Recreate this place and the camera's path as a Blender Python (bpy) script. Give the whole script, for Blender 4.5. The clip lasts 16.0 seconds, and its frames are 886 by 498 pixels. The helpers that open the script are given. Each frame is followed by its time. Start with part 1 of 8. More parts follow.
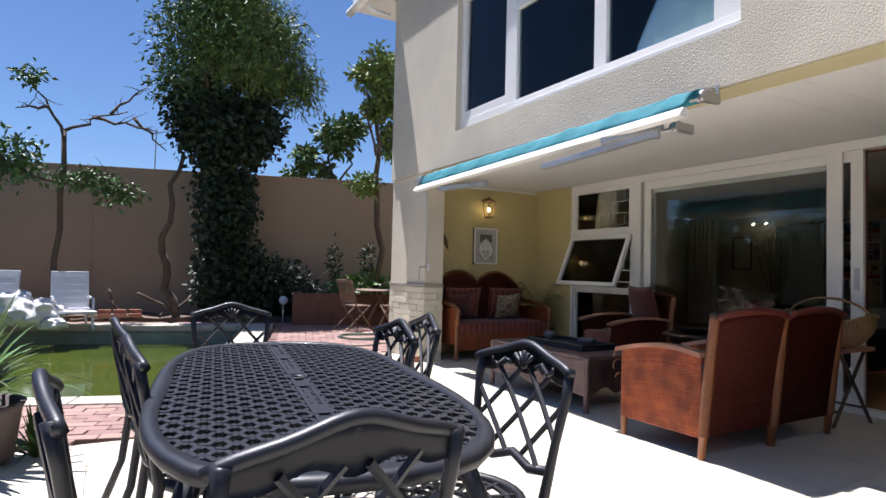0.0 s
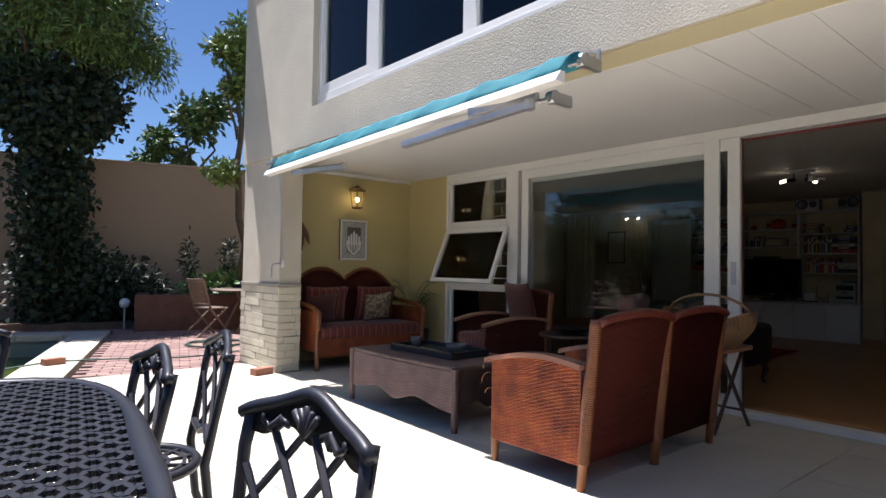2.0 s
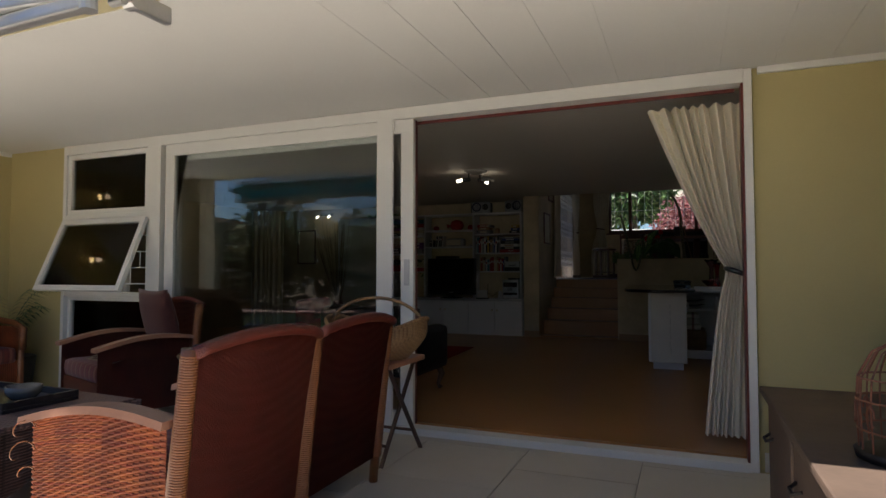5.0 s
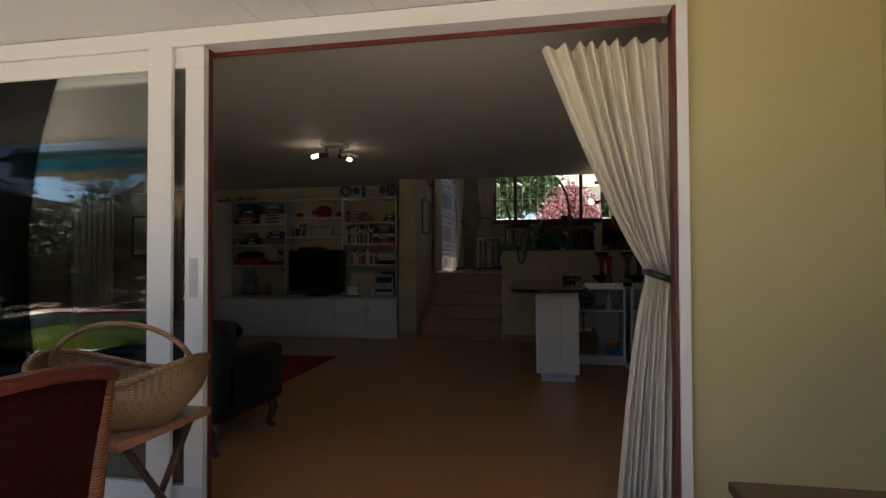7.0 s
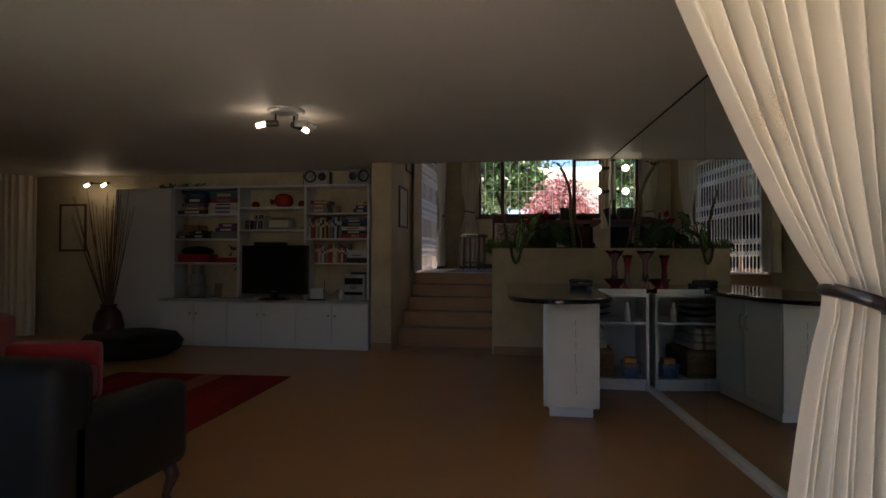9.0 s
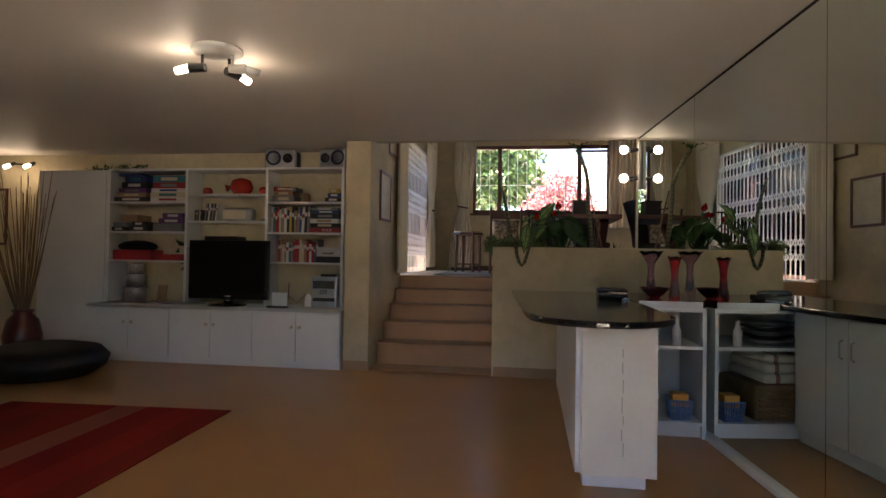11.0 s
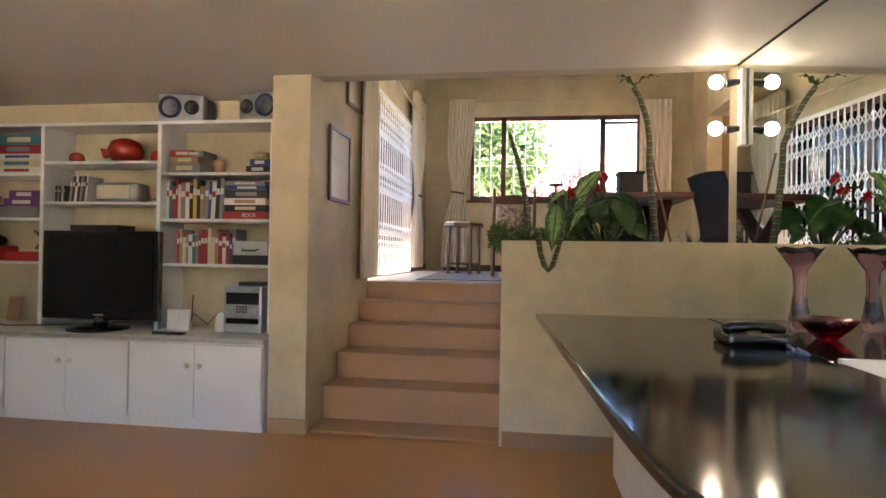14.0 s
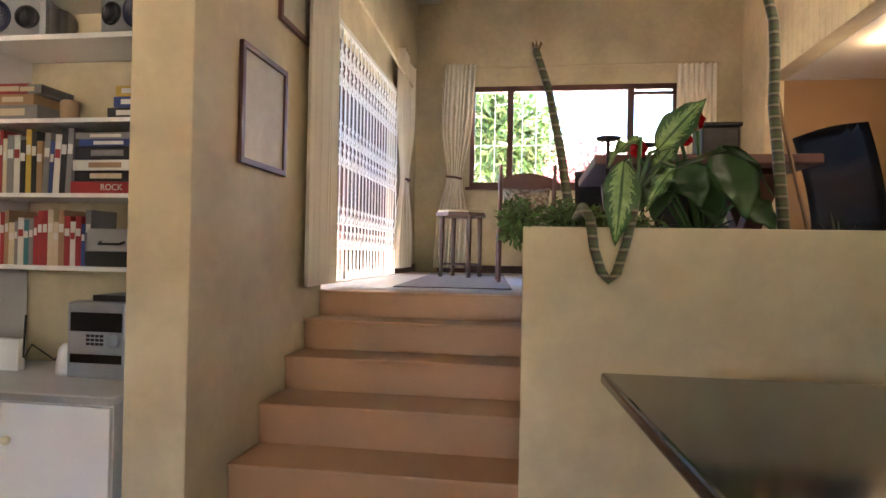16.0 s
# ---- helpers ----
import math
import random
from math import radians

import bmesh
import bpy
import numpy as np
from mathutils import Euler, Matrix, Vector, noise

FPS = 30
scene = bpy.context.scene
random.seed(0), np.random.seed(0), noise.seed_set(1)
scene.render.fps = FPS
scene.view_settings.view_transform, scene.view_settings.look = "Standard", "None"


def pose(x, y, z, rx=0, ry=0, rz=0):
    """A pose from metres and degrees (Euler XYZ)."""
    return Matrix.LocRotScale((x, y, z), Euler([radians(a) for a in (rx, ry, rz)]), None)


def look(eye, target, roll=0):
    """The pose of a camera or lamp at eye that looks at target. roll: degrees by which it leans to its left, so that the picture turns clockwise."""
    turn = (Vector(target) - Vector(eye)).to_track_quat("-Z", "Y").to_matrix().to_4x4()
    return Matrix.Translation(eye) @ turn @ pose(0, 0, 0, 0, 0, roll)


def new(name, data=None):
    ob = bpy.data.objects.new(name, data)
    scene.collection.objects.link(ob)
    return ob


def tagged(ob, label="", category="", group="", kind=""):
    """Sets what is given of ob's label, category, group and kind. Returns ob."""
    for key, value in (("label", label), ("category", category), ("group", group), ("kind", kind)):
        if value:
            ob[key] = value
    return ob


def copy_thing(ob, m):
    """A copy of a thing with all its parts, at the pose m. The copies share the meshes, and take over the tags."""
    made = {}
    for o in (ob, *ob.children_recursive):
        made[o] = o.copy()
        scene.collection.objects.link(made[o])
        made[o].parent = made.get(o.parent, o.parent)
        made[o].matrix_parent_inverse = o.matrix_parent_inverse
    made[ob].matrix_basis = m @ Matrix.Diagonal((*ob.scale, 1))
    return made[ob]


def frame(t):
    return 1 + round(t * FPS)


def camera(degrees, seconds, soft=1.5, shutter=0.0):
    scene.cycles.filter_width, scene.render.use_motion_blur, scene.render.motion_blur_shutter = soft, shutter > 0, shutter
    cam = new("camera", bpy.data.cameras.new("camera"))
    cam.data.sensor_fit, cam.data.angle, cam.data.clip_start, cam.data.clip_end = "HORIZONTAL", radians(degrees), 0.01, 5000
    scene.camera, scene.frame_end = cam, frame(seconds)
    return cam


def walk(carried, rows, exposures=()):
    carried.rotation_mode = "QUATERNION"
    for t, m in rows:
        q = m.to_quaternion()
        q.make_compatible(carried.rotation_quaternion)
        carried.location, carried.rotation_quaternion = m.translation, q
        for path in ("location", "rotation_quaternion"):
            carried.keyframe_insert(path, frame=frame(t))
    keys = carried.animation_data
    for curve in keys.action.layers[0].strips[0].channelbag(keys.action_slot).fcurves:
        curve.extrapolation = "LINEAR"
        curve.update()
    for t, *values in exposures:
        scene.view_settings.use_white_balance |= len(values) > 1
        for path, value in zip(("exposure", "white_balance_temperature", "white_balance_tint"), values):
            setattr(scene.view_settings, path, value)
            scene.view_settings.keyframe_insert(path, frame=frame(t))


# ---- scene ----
cam = camera(73.4, 16.0)
PATH = [
    (0, (-0.044, 0.092, 1.135), (0.938, 1.833, 1.209), 1.4),
    (0.5, (0.054, 0.203, 1.204), (1.195, 1.844, 1.267), 0.9),
    (1, (0.217, 0.342, 1.191), (1.455, 1.912, 1.257), 0.8),
    (1.5, (0.428, 0.471, 1.164), (1.698, 2.014, 1.233), 1.0),
    (2, (0.62, 0.614, 1.156), (1.909, 2.142, 1.222), 0.9),
    (2.5, (0.789, 0.735, 1.145), (2.101, 2.243, 1.214), 1.0),
    (3, (1.009, 0.848, 1.143), (2.363, 2.317, 1.213), 1.0),
    (3.5, (1.218, 0.917, 1.143), (2.65, 2.31, 1.217), 1.0),
    (4, (1.376, 0.991, 1.141), (2.976, 2.188, 1.228), 0.7),
    (4.5, (1.516, 0.998, 1.138), (3.285, 1.928, 1.226), 0.2),
    (5, (1.711, 0.946, 1.15), (3.563, 1.698, 1.231), -0.0),
    (5.2, (1.794, 0.931, 1.148), (3.667, 1.627, 1.226), -0.1),
    (7.3, (3.194, 1.107, 1.234), (5.158, 1.482, 1.273), -0.1),
    (7.5, (3.279, 1.134, 1.229), (5.245, 1.496, 1.267), -0.0),
    (8, (3.673, 1.171, 1.235), (5.643, 1.515, 1.271), 0.2),
    (8.5, (4.003, 1.266, 1.242), (5.975, 1.599, 1.277), 0.3),
    (9, (4.35, 1.346, 1.246), (6.322, 1.675, 1.279), 0.2),
    (11.3, (5.916, 1.583, 1.241), (7.894, 1.875, 1.276), 0.9),
    (11.5, (6.066, 1.589, 1.255), (8.044, 1.883, 1.287), 0.8),
    (12, (6.398, 1.622, 1.242), (8.377, 1.912, 1.268), 0.9),
    (12.5, (6.772, 1.652, 1.256), (8.751, 1.939, 1.286), 0.9),
    (13, (7.162, 1.676, 1.26), (9.142, 1.959, 1.29), 1.0),
    (13.5, (7.541, 1.724, 1.279), (9.521, 2.006, 1.302), 1.1),
    (14, (7.937, 1.784, 1.278), (9.917, 2.071, 1.299), 0.9),
    (14.5, (8.372, 1.82, 1.275), (10.351, 2.107, 1.296), 1.0),
    (15, (8.775, 1.88, 1.267), (10.753, 2.17, 1.288), 0.9),
    (15.5, (9.174, 1.937, 1.29), (11.153, 2.221, 1.308), 1.2),
    (16, (9.591, 1.939, 1.275), (11.571, 2.224, 1.291), 1.1),
]
EXPOSURE = [(0, 1.2, 6000, 17), (3.5, 1.2, 6100, 15), (5, 1.4, 6300, 14), (7.5, 2.15, 6600, 18), (9.2, 2.8, 6700, 20), (11.3, 4.5, 6950, 22), (12.5, 5.3, 6950, 21), (14.5, 5.75, 6950, 21), (16, 5.8, 7000, 22)]
walk(cam, [(t, look(eye, target, roll)) for t, eye, target, roll in PATH], EXPOSURE)

# ---- world and sun ----
SUN_WAY = Vector((-0.10, 0.30, 0.95)).normalized()      # towards the sun
world = bpy.data.worlds.new("sky")
scene.world = world
world.use_nodes = True
wn = world.node_tree.nodes
sky = wn.new("ShaderNodeTexSky")
sky.sky_type = "NISHITA"
sky.sun_disc = False
sky.sun_elevation = math.asin(SUN_WAY.z)
sky.sun_rotation = math.atan2(SUN_WAY.x, SUN_WAY.y)
sky.ozone_density = 8.0
sky.dust_density = 0.0
wn["Background"].inputs["Strength"].default_value = 0.05
world.node_tree.links.new(sky.outputs["Color"], wn["Background"].inputs["Color"])
sun = new("sun", bpy.data.lights.new("sun", "SUN"))
sun.data.energy, sun.data.angle, sun.data.color = 5.0, radians(0.5), (1.0, 0.96, 0.91)
sun.matrix_world = look(SUN_WAY * 30, (0, 0, 0))


def lamp(name, place, watts, color=(1.0, 0.78, 0.5), radius=0.03):
    ob = new(name, bpy.data.lights.new(name, "POINT"))
    ob.data.energy, ob.data.color, ob.data.shadow_soft_size = watts, color, radius
    ob.location = place
    return ob


# ---- materials ----
def mat(name, color, rough=0.6, metal=0.0, vary=0.12, scale=3.0, fine=60.0, bump=0.1, dist=0.004, dark=None, spread=0.5,
        coat=0.0, rand=0.0, hue=0.0, spec=0.5, sheen=0.0):
    """Principled paint with blotches at one scale, grain at another, a bump, and a shift by piece."""
    m = bpy.data.materials.new(name)
    m.use_nodes = True
    t, n = m.node_tree, m.node_tree.nodes
    b = n["Principled BSDF"]
    co = n.new("ShaderNodeTexCoord")
    big, small = n.new("ShaderNodeTexNoise"), n.new("ShaderNodeTexNoise")
    big.inputs["Scale"].default_value, big.inputs["Detail"].default_value = scale, 5
    small.inputs["Scale"].default_value, small.inputs["Detail"].default_value = fine, 4
    ramp = n.new("ShaderNodeValToRGB")
    d = dark or tuple(c * (1 - 2 * vary) for c in color)
    ramp.color_ramp.elements[0].position, ramp.color_ramp.elements[1].position = 0.5 - spread / 2, 0.5 + spread / 2
    ramp.color_ramp.elements[0].color, ramp.color_ramp.elements[1].color = (*d, 1), (*color, 1)
    mixf = n.new("ShaderNodeMath")
    mixf.operation = "MULTIPLY_ADD"
    mixf.inputs[1].default_value = 0.3
    sub = n.new("ShaderNodeMath")
    sub.operation = "SUBTRACT"
    sub.inputs[1].default_value = 0.15
    for a in (big, small):
        t.links.new(co.outputs["Object"], a.inputs["Vector"])
    t.links.new(small.outputs["Fac"], mixf.inputs[0])
    t.links.new(big.outputs["Fac"], mixf.inputs[2])
    t.links.new(mixf.outputs[0], sub.inputs[0])
    t.links.new(sub.outputs[0], ramp.inputs["Fac"])
    out = ramp.outputs["Color"]
    if rand or hue:
        info = n.new("ShaderNodeObjectInfo")
        hsv = n.new("ShaderNodeHueSaturation")
        for socket, amount, mid in (("Value", rand, 1.0), ("Hue", hue, 0.5)):
            mp = n.new("ShaderNodeMapRange")
            mp.inputs["To Min"].default_value, mp.inputs["To Max"].default_value = mid - amount, mid + amount
            t.links.new(info.outputs["Random"], mp.inputs["Value"])
            t.links.new(mp.outputs["Result"], hsv.inputs[socket])
        t.links.new(out, hsv.inputs["Color"])
        out = hsv.outputs["Color"]
    t.links.new(out, b.inputs["Base Color"])
    b.inputs["Roughness"].default_value, b.inputs["Metallic"].default_value = rough, metal
    b.inputs["Coat Weight"].default_value = coat
    b.inputs["Coat Roughness"].default_value = 0.12
    b.inputs["Specular IOR Level"].default_value = spec
    b.inputs["Sheen Weight"].default_value = sheen
    if bump:
        bp = n.new("ShaderNodeBump")
        bp.inputs["Strength"].default_value, bp.inputs["Distance"].default_value = bump, dist
        t.links.new(small.outputs["Fac"], bp.inputs["Height"])
        t.links.new(bp.outputs["Normal"], b.inputs["Normal"])
    return m


def island_vary(m, amount=0.25, hue=0.03):
    """Shifts value and hue by mesh island, for joined pieces and leaves."""
    t, n = m.node_tree, m.node_tree.nodes
    b = n["Principled BSDF"]
    old = b.inputs["Base Color"].links[0].from_socket
    geo, hsv = n.new("ShaderNodeNewGeometry"), n.new("ShaderNodeHueSaturation")
    for socket, a, mid in (("Value", amount, 1.0), ("Hue", hue, 0.5)):
        mp = n.new("ShaderNodeMapRange")
        mp.inputs["To Min"].default_value, mp.inputs["To Max"].default_value = mid - a, mid + a
        t.links.new(geo.outputs["Random Per Island"], mp.inputs["Value"])
        t.links.new(mp.outputs["Result"], hsv.inputs[socket])
    t.links.new(old, hsv.inputs["Color"])
    t.links.new(hsv.outputs["Color"], b.inputs["Base Color"])
    return m


def woven(name, light, dark, pitch=0.012, rough=0.45, coat=0.0):
    """Wicker: strands crossing over and under, as a wave-made relief; shade in the gaps is coloured in."""
    m = bpy.data.materials.new(name)
    m.use_nodes = True
    t, n = m.node_tree, m.node_tree.nodes
    b = n["Principled BSDF"]
    co = n.new("ShaderNodeTexCoord")
    waves = []
    for axis, p in (("Z", pitch), ("X", pitch * 2.0), ("Y", pitch * 2.0)):
        w = n.new("ShaderNodeTexWave")
        w.wave_type, w.bands_direction = "BANDS", axis
        w.inputs["Scale"].default_value = 0.314 / p
        w.inputs["Distortion"].default_value = 1.2
        w.inputs["Detail"].default_value = 1.0
        t.links.new(co.outputs["Object"], w.inputs["Vector"])
        waves.append(w)
    add = n.new("ShaderNodeMath")
    add.operation = "MULTIPLY"
    mx = n.new("ShaderNodeMath")
    mx.operation = "MAXIMUM"
    t.links.new(waves[1].outputs["Fac"], mx.inputs[0])
    t.links.new(waves[2].outputs["Fac"], mx.inputs[1])
    t.links.new(waves[0].outputs["Fac"], add.inputs[0])
    t.links.new(mx.outputs[0], add.inputs[1])
    noi = n.new("ShaderNodeTexNoise")
    noi.inputs["Scale"].default_value = 7
    t.links.new(co.outputs["Object"], noi.inputs["Vector"])
    mul = n.new("ShaderNodeMath")
    mul.operation = "MULTIPLY_ADD"
    mul.inputs[1].default_value = 0.75
    t.links.new(add.outputs[0], mul.inputs[0])
    t.links.new(noi.outputs["Fac"], mul.inputs[2])
    ramp = n.new("ShaderNodeValToRGB")
    ramp.color_ramp.elements[0].position, ramp.color_ramp.elements[1].position = 0.35, 0.95
    ramp.color_ramp.elements[0].color, ramp.color_ramp.elements[1].color = (*dark, 1), (*light, 1)
    t.links.new(mul.outputs[0], ramp.inputs["Fac"])
    t.links.new(ramp.outputs["Color"], b.inputs["Base Color"])
    bp = n.new("ShaderNodeBump")
    bp.inputs["Strength"].default_value, bp.inputs["Distance"].default_value = 0.7, 0.004
    t.links.new(add.outputs[0], bp.inputs["Height"])
    t.links.new(bp.outputs["Normal"], b.inputs["Normal"])
    b.inputs["Roughness"].default_value = rough
    b.inputs["Coat Weight"].default_value = coat
    return m


def striped(name, colors, pitch=0.05, axis="X", rough=0.85):
    """Cloth with bands of several colours."""
    m = mat(name, colors[0], rough, fine=300, bump=0.2, dist=0.001, sheen=0.2)
    t, n = m.node_tree, m.node_tree.nodes
    co, sep = n.new("ShaderNodeTexCoord"), n.new("ShaderNodeSeparateXYZ")
    mod = n.new("ShaderNodeMath")
    mod.operation = "FRACT"
    div = n.new("ShaderNodeMath")
    div.operation = "DIVIDE"
    div.inputs[1].default_value = pitch * len(colors)
    ramp = n.new("ShaderNodeValToRGB")
    ramp.color_ramp.interpolation = "CONSTANT"
    for i, c in enumerate(colors):
        e = ramp.color_ramp.elements[0] if i == 0 else ramp.color_ramp.elements.new(i / len(colors))
        e.position, e.color = i / len(colors), (*c, 1)
    ramp.color_ramp.elements.remove(ramp.color_ramp.elements[-1])
    t.links.new(co.outputs["Object"], sep.inputs[0])
    t.links.new(sep.outputs[axis], div.inputs[0])
    t.links.new(div.outputs[0], mod.inputs[0])
    t.links.new(mod.outputs[0], ramp.inputs["Fac"])
    t.links.new(ramp.outputs["Color"], n["Principled BSDF"].inputs["Base Color"])
    return m


def pane_glass(name, tint=(0.93, 0.95, 0.94), ior=1.38):
    """Clear window glass: see-through with a mirror's gloss by Fresnel."""
    m = bpy.data.materials.new(name)
    m.use_nodes = True
    t, n = m.node_tree, m.node_tree.nodes
    n.remove(n["Principled BSDF"])
    tr, gl, fr, mx = (n.new("ShaderNode" + k) for k in ("BsdfTransparent", "BsdfGlossy", "Fresnel", "MixShader"))
    tr.inputs["Color"].default_value = (*tint, 1)
    gl.inputs["Roughness"].default_value = 0.0
    fr.inputs["IOR"].default_value = ior
    t.links.new(fr.outputs[0], mx.inputs[0])
    t.links.new(tr.outputs[0], mx.inputs[1])
    t.links.new(gl.outputs[0], mx.inputs[2])
    t.links.new(mx.outputs[0], n["Material Output"].inputs["Surface"])
    return m


def glow(name, color, strength):
    m = bpy.data.materials.new(name)
    m.use_nodes = True
    b = m.node_tree.nodes["Principled BSDF"]
    b.inputs["Base Color"].default_value = (*color, 1)
    b.inputs["Emission Color"].default_value = (*color, 1)
    b.inputs["Emission Strength"].default_value = strength
    return m


def coloured_glass(name, color, rough=0.03):
    m = bpy.data.materials.new(name)
    m.use_nodes = True
    b = m.node_tree.nodes["Principled BSDF"]
    b.inputs["Base Color"].default_value = (*color, 1)
    b.inputs["Roughness"].default_value = rough
    b.inputs["Transmission Weight"].default_value = 1.0
    b.inputs["IOR"].default_value = 1.45
    return m


M_FACADE = mat("rough_cast_plaster", (0.61, 0.555, 0.44), 0.9, vary=0.10, scale=1.6, fine=75, bump=0.9, dist=0.010)
M_YELLOW = mat("yellow_wall_paint", (0.55, 0.47, 0.225), 0.7, vary=0.05, scale=1.5, fine=90, bump=0.15)
M_CREAM = mat("sponged_cream_paint", (0.64, 0.535, 0.345), 0.7, vary=0.13, scale=1.9, fine=14, bump=0.12, spread=0.34)
M_COLUMN = mat("painted_stone_cladding", (0.60, 0.55, 0.42), 0.8, vary=0.07, scale=5, fine=45, bump=0.4, dist=0.008, rand=0.05)
M_WHITE = mat("white_gloss_paint", (0.78, 0.77, 0.73), 0.4, vary=0.03, scale=2, fine=80, bump=0.05)
M_CUPBOARD = mat("white_laminate", (0.74, 0.74, 0.74), 0.42, vary=0.03, scale=2, fine=70, bump=0.04)
M_CEILING = mat("white_ceiling_paint", (0.74, 0.73, 0.70), 0.75, vary=0.03, scale=0.8, fine=60, bump=0.06)
M_CEILING_IN = mat("off_white_ceiling_paint", (0.66, 0.62, 0.56), 0.55, vary=0.03, scale=0.6, fine=50, bump=0.05)
M_TILE = mat("cream_stone_tile", (0.57, 0.52, 0.42), 0.55, vary=0.05, scale=2.2, fine=50, bump=0.08, rand=0.03)
M_GROUT = mat("grey_grout", (0.33, 0.30, 0.25), 0.9, vary=0.1)
M_PAVER = mat("red_brick_paver", (0.29, 0.18, 0.15), 0.85, vary=0.15, scale=6, fine=60, bump=0.4, rand=0.18, hue=0.01)
M_PAVERS = island_vary(mat("red_brick_pavers", (0.29, 0.18, 0.15), 0.85, vary=0.15, scale=6, fine=60, bump=0.4), 0.2, 0.01)
M_CONCRETE = mat("pale_concrete_coping", (0.52, 0.47, 0.38), 0.85, vary=0.1, scale=3, fine=40, bump=0.25)
M_TANWALL = mat("tan_garden_wall_plaster", (0.36, 0.27, 0.19), 0.9, vary=0.07, scale=0.7, fine=25, bump=0.25)
M_SOIL = mat("dry_soil", (0.16, 0.11, 0.075), 0.95, vary=0.25, scale=5, fine=40, bump=0.8, dist=0.02)
M_LAWN = mat("grassy_ground", (0.11, 0.12, 0.05), 0.95, vary=0.3, scale=2, fine=60, bump=0.8, dist=0.02)
M_POOL = mat("pool_plaster", (0.25, 0.30, 0.24), 0.8, vary=0.15)
M_FLOOR = mat("orange_cork_floor", (0.43, 0.21, 0.075), 0.36, vary=0.07, scale=1.3, fine=110, bump=0.03, coat=0.12)
M_STEP = mat("tan_wood_step", (0.48, 0.26, 0.125), 0.4, vary=0.09, scale=2.5, fine=90, bump=0.04, coat=0.1)
M_MIRROR = mat("mirror_silver", (0.87, 0.93, 0.88), 0.0, 1.0, vary=0.0, bump=0)
M_GLASS = pane_glass("window_glass")
M_CURTAIN = mat("cream_cotton", (0.82, 0.75, 0.61), 0.9, vary=0.06, scale=2, fine=250, bump=0.2, dist=0.001, sheen=0.2)
M_STAINED = mat("stained_cream_cotton", (0.82, 0.75, 0.61), 0.9, scale=1.7, fine=250, bump=0.2, dist=0.001, sheen=0.1, dark=(0.52, 0.36, 0.19), spread=0.16)
M_STAINED.node_tree.nodes["Color Ramp"].color_ramp.elements[0].position = 0.25
M_STAINED.node_tree.nodes["Color Ramp"].color_ramp.elements[1].position = 0.335
M_TEAL_CLOTH = mat("teal_canvas", (0.05, 0.30, 0.36), 0.8, vary=0.1, scale=6, fine=200, bump=0.2, dist=0.002)
M_BLUE_CURTAIN = mat("blue_curtain", (0.56, 0.80, 0.86), 0.9, vary=0.1, scale=3, fine=200, bump=0.1)
M_BROWN_FRAME = mat("brown_timber_frame", (0.13, 0.05, 0.035), 0.45, vary=0.15, scale=4, fine=50)
M_METAL = mat("galvanised_metal", (0.55, 0.55, 0.55), 0.4, 0.8, vary=0.08, scale=8)
M_SKIRT = mat("brown_skirting_wood", (0.42, 0.26, 0.14), 0.5, vary=0.1, scale=3)
M_DARK = mat("dark_shadow_gap", (0.02, 0.02, 0.02), 0.9, vary=0.1)
M_ROOM_DARK = mat("brown_back_wall", (0.30, 0.18, 0.09), 0.8, vary=0.06, scale=1)


# ---- shape helpers ----
def box(bm, x0, x1, y0, y1, z0, z1, bevel=0.0, m=None):
    r = bmesh.ops.create_cube(bm, size=1)
    tr = Matrix.Translation(((x0 + x1) / 2, (y0 + y1) / 2, (z0 + z1) / 2)) @ Matrix.Diagonal((abs(x1 - x0), abs(y1 - y0), abs(z1 - z0), 1))
    bmesh.ops.transform(bm, matrix=(m or Matrix()) @ tr, verts=r["verts"])
    if bevel:
        es = list({e for v in r["verts"] for e in v.link_edges})
        bmesh.ops.bevel(bm, geom=es, offset=bevel, segments=2, profile=0.6, affect="EDGES", clamp_overlap=True)
    return bm


def cyl(bm, a, b, r0, r1=None, seg=12, caps=True):
    a, b = Vector(a), Vector(b)
    d = b - a
    m = Matrix.Translation((a + b) / 2) @ d.to_track_quat("Z", "Y").to_matrix().to_4x4()
    bmesh.ops.create_cone(bm, cap_ends=caps, segments=seg, radius1=r0, radius2=r0 if r1 is None else r1, depth=d.length, matrix=m)
    return bm


def tube(bm, pts, r, seg=8, closed=False):
    """A rod of radius r (one number or one for each point) along points."""
    pts = [Vector(p) for p in pts]
    n = len(pts)
    rs = r if isinstance(r, (list, tuple)) else [r] * n
    rings, up = [], None
    for i, p in enumerate(pts):
        q = pts[(i + 1) % n] if closed or i + 1 < n else p
        o = pts[i - 1] if closed or i > 0 else p
        d = (q - o).normalized()
        if up is None:
            up = d.orthogonal().normalized()
        up = (up - d * up.dot(d))
        up = up.normalized() if up.length > 1e-6 else d.orthogonal().normalized()
        side = d.cross(up)
        rings.append([bm.verts.new(p + rs[i] * (math.cos(2 * math.pi * k / seg) * up + math.sin(2 * math.pi * k / seg) * side)) for k in range(seg)])
    for i in range(n if closed else n - 1):
        a, b = rings[i], rings[(i + 1) % n]
        for k in range(seg):
            bm.faces.new((a[k], a[(k + 1) % seg], b[(k + 1) % seg], b[k]))
    if not closed:
        bm.faces.new(rings[0][::-1])
        bm.faces.new(rings[-1])
    return bm


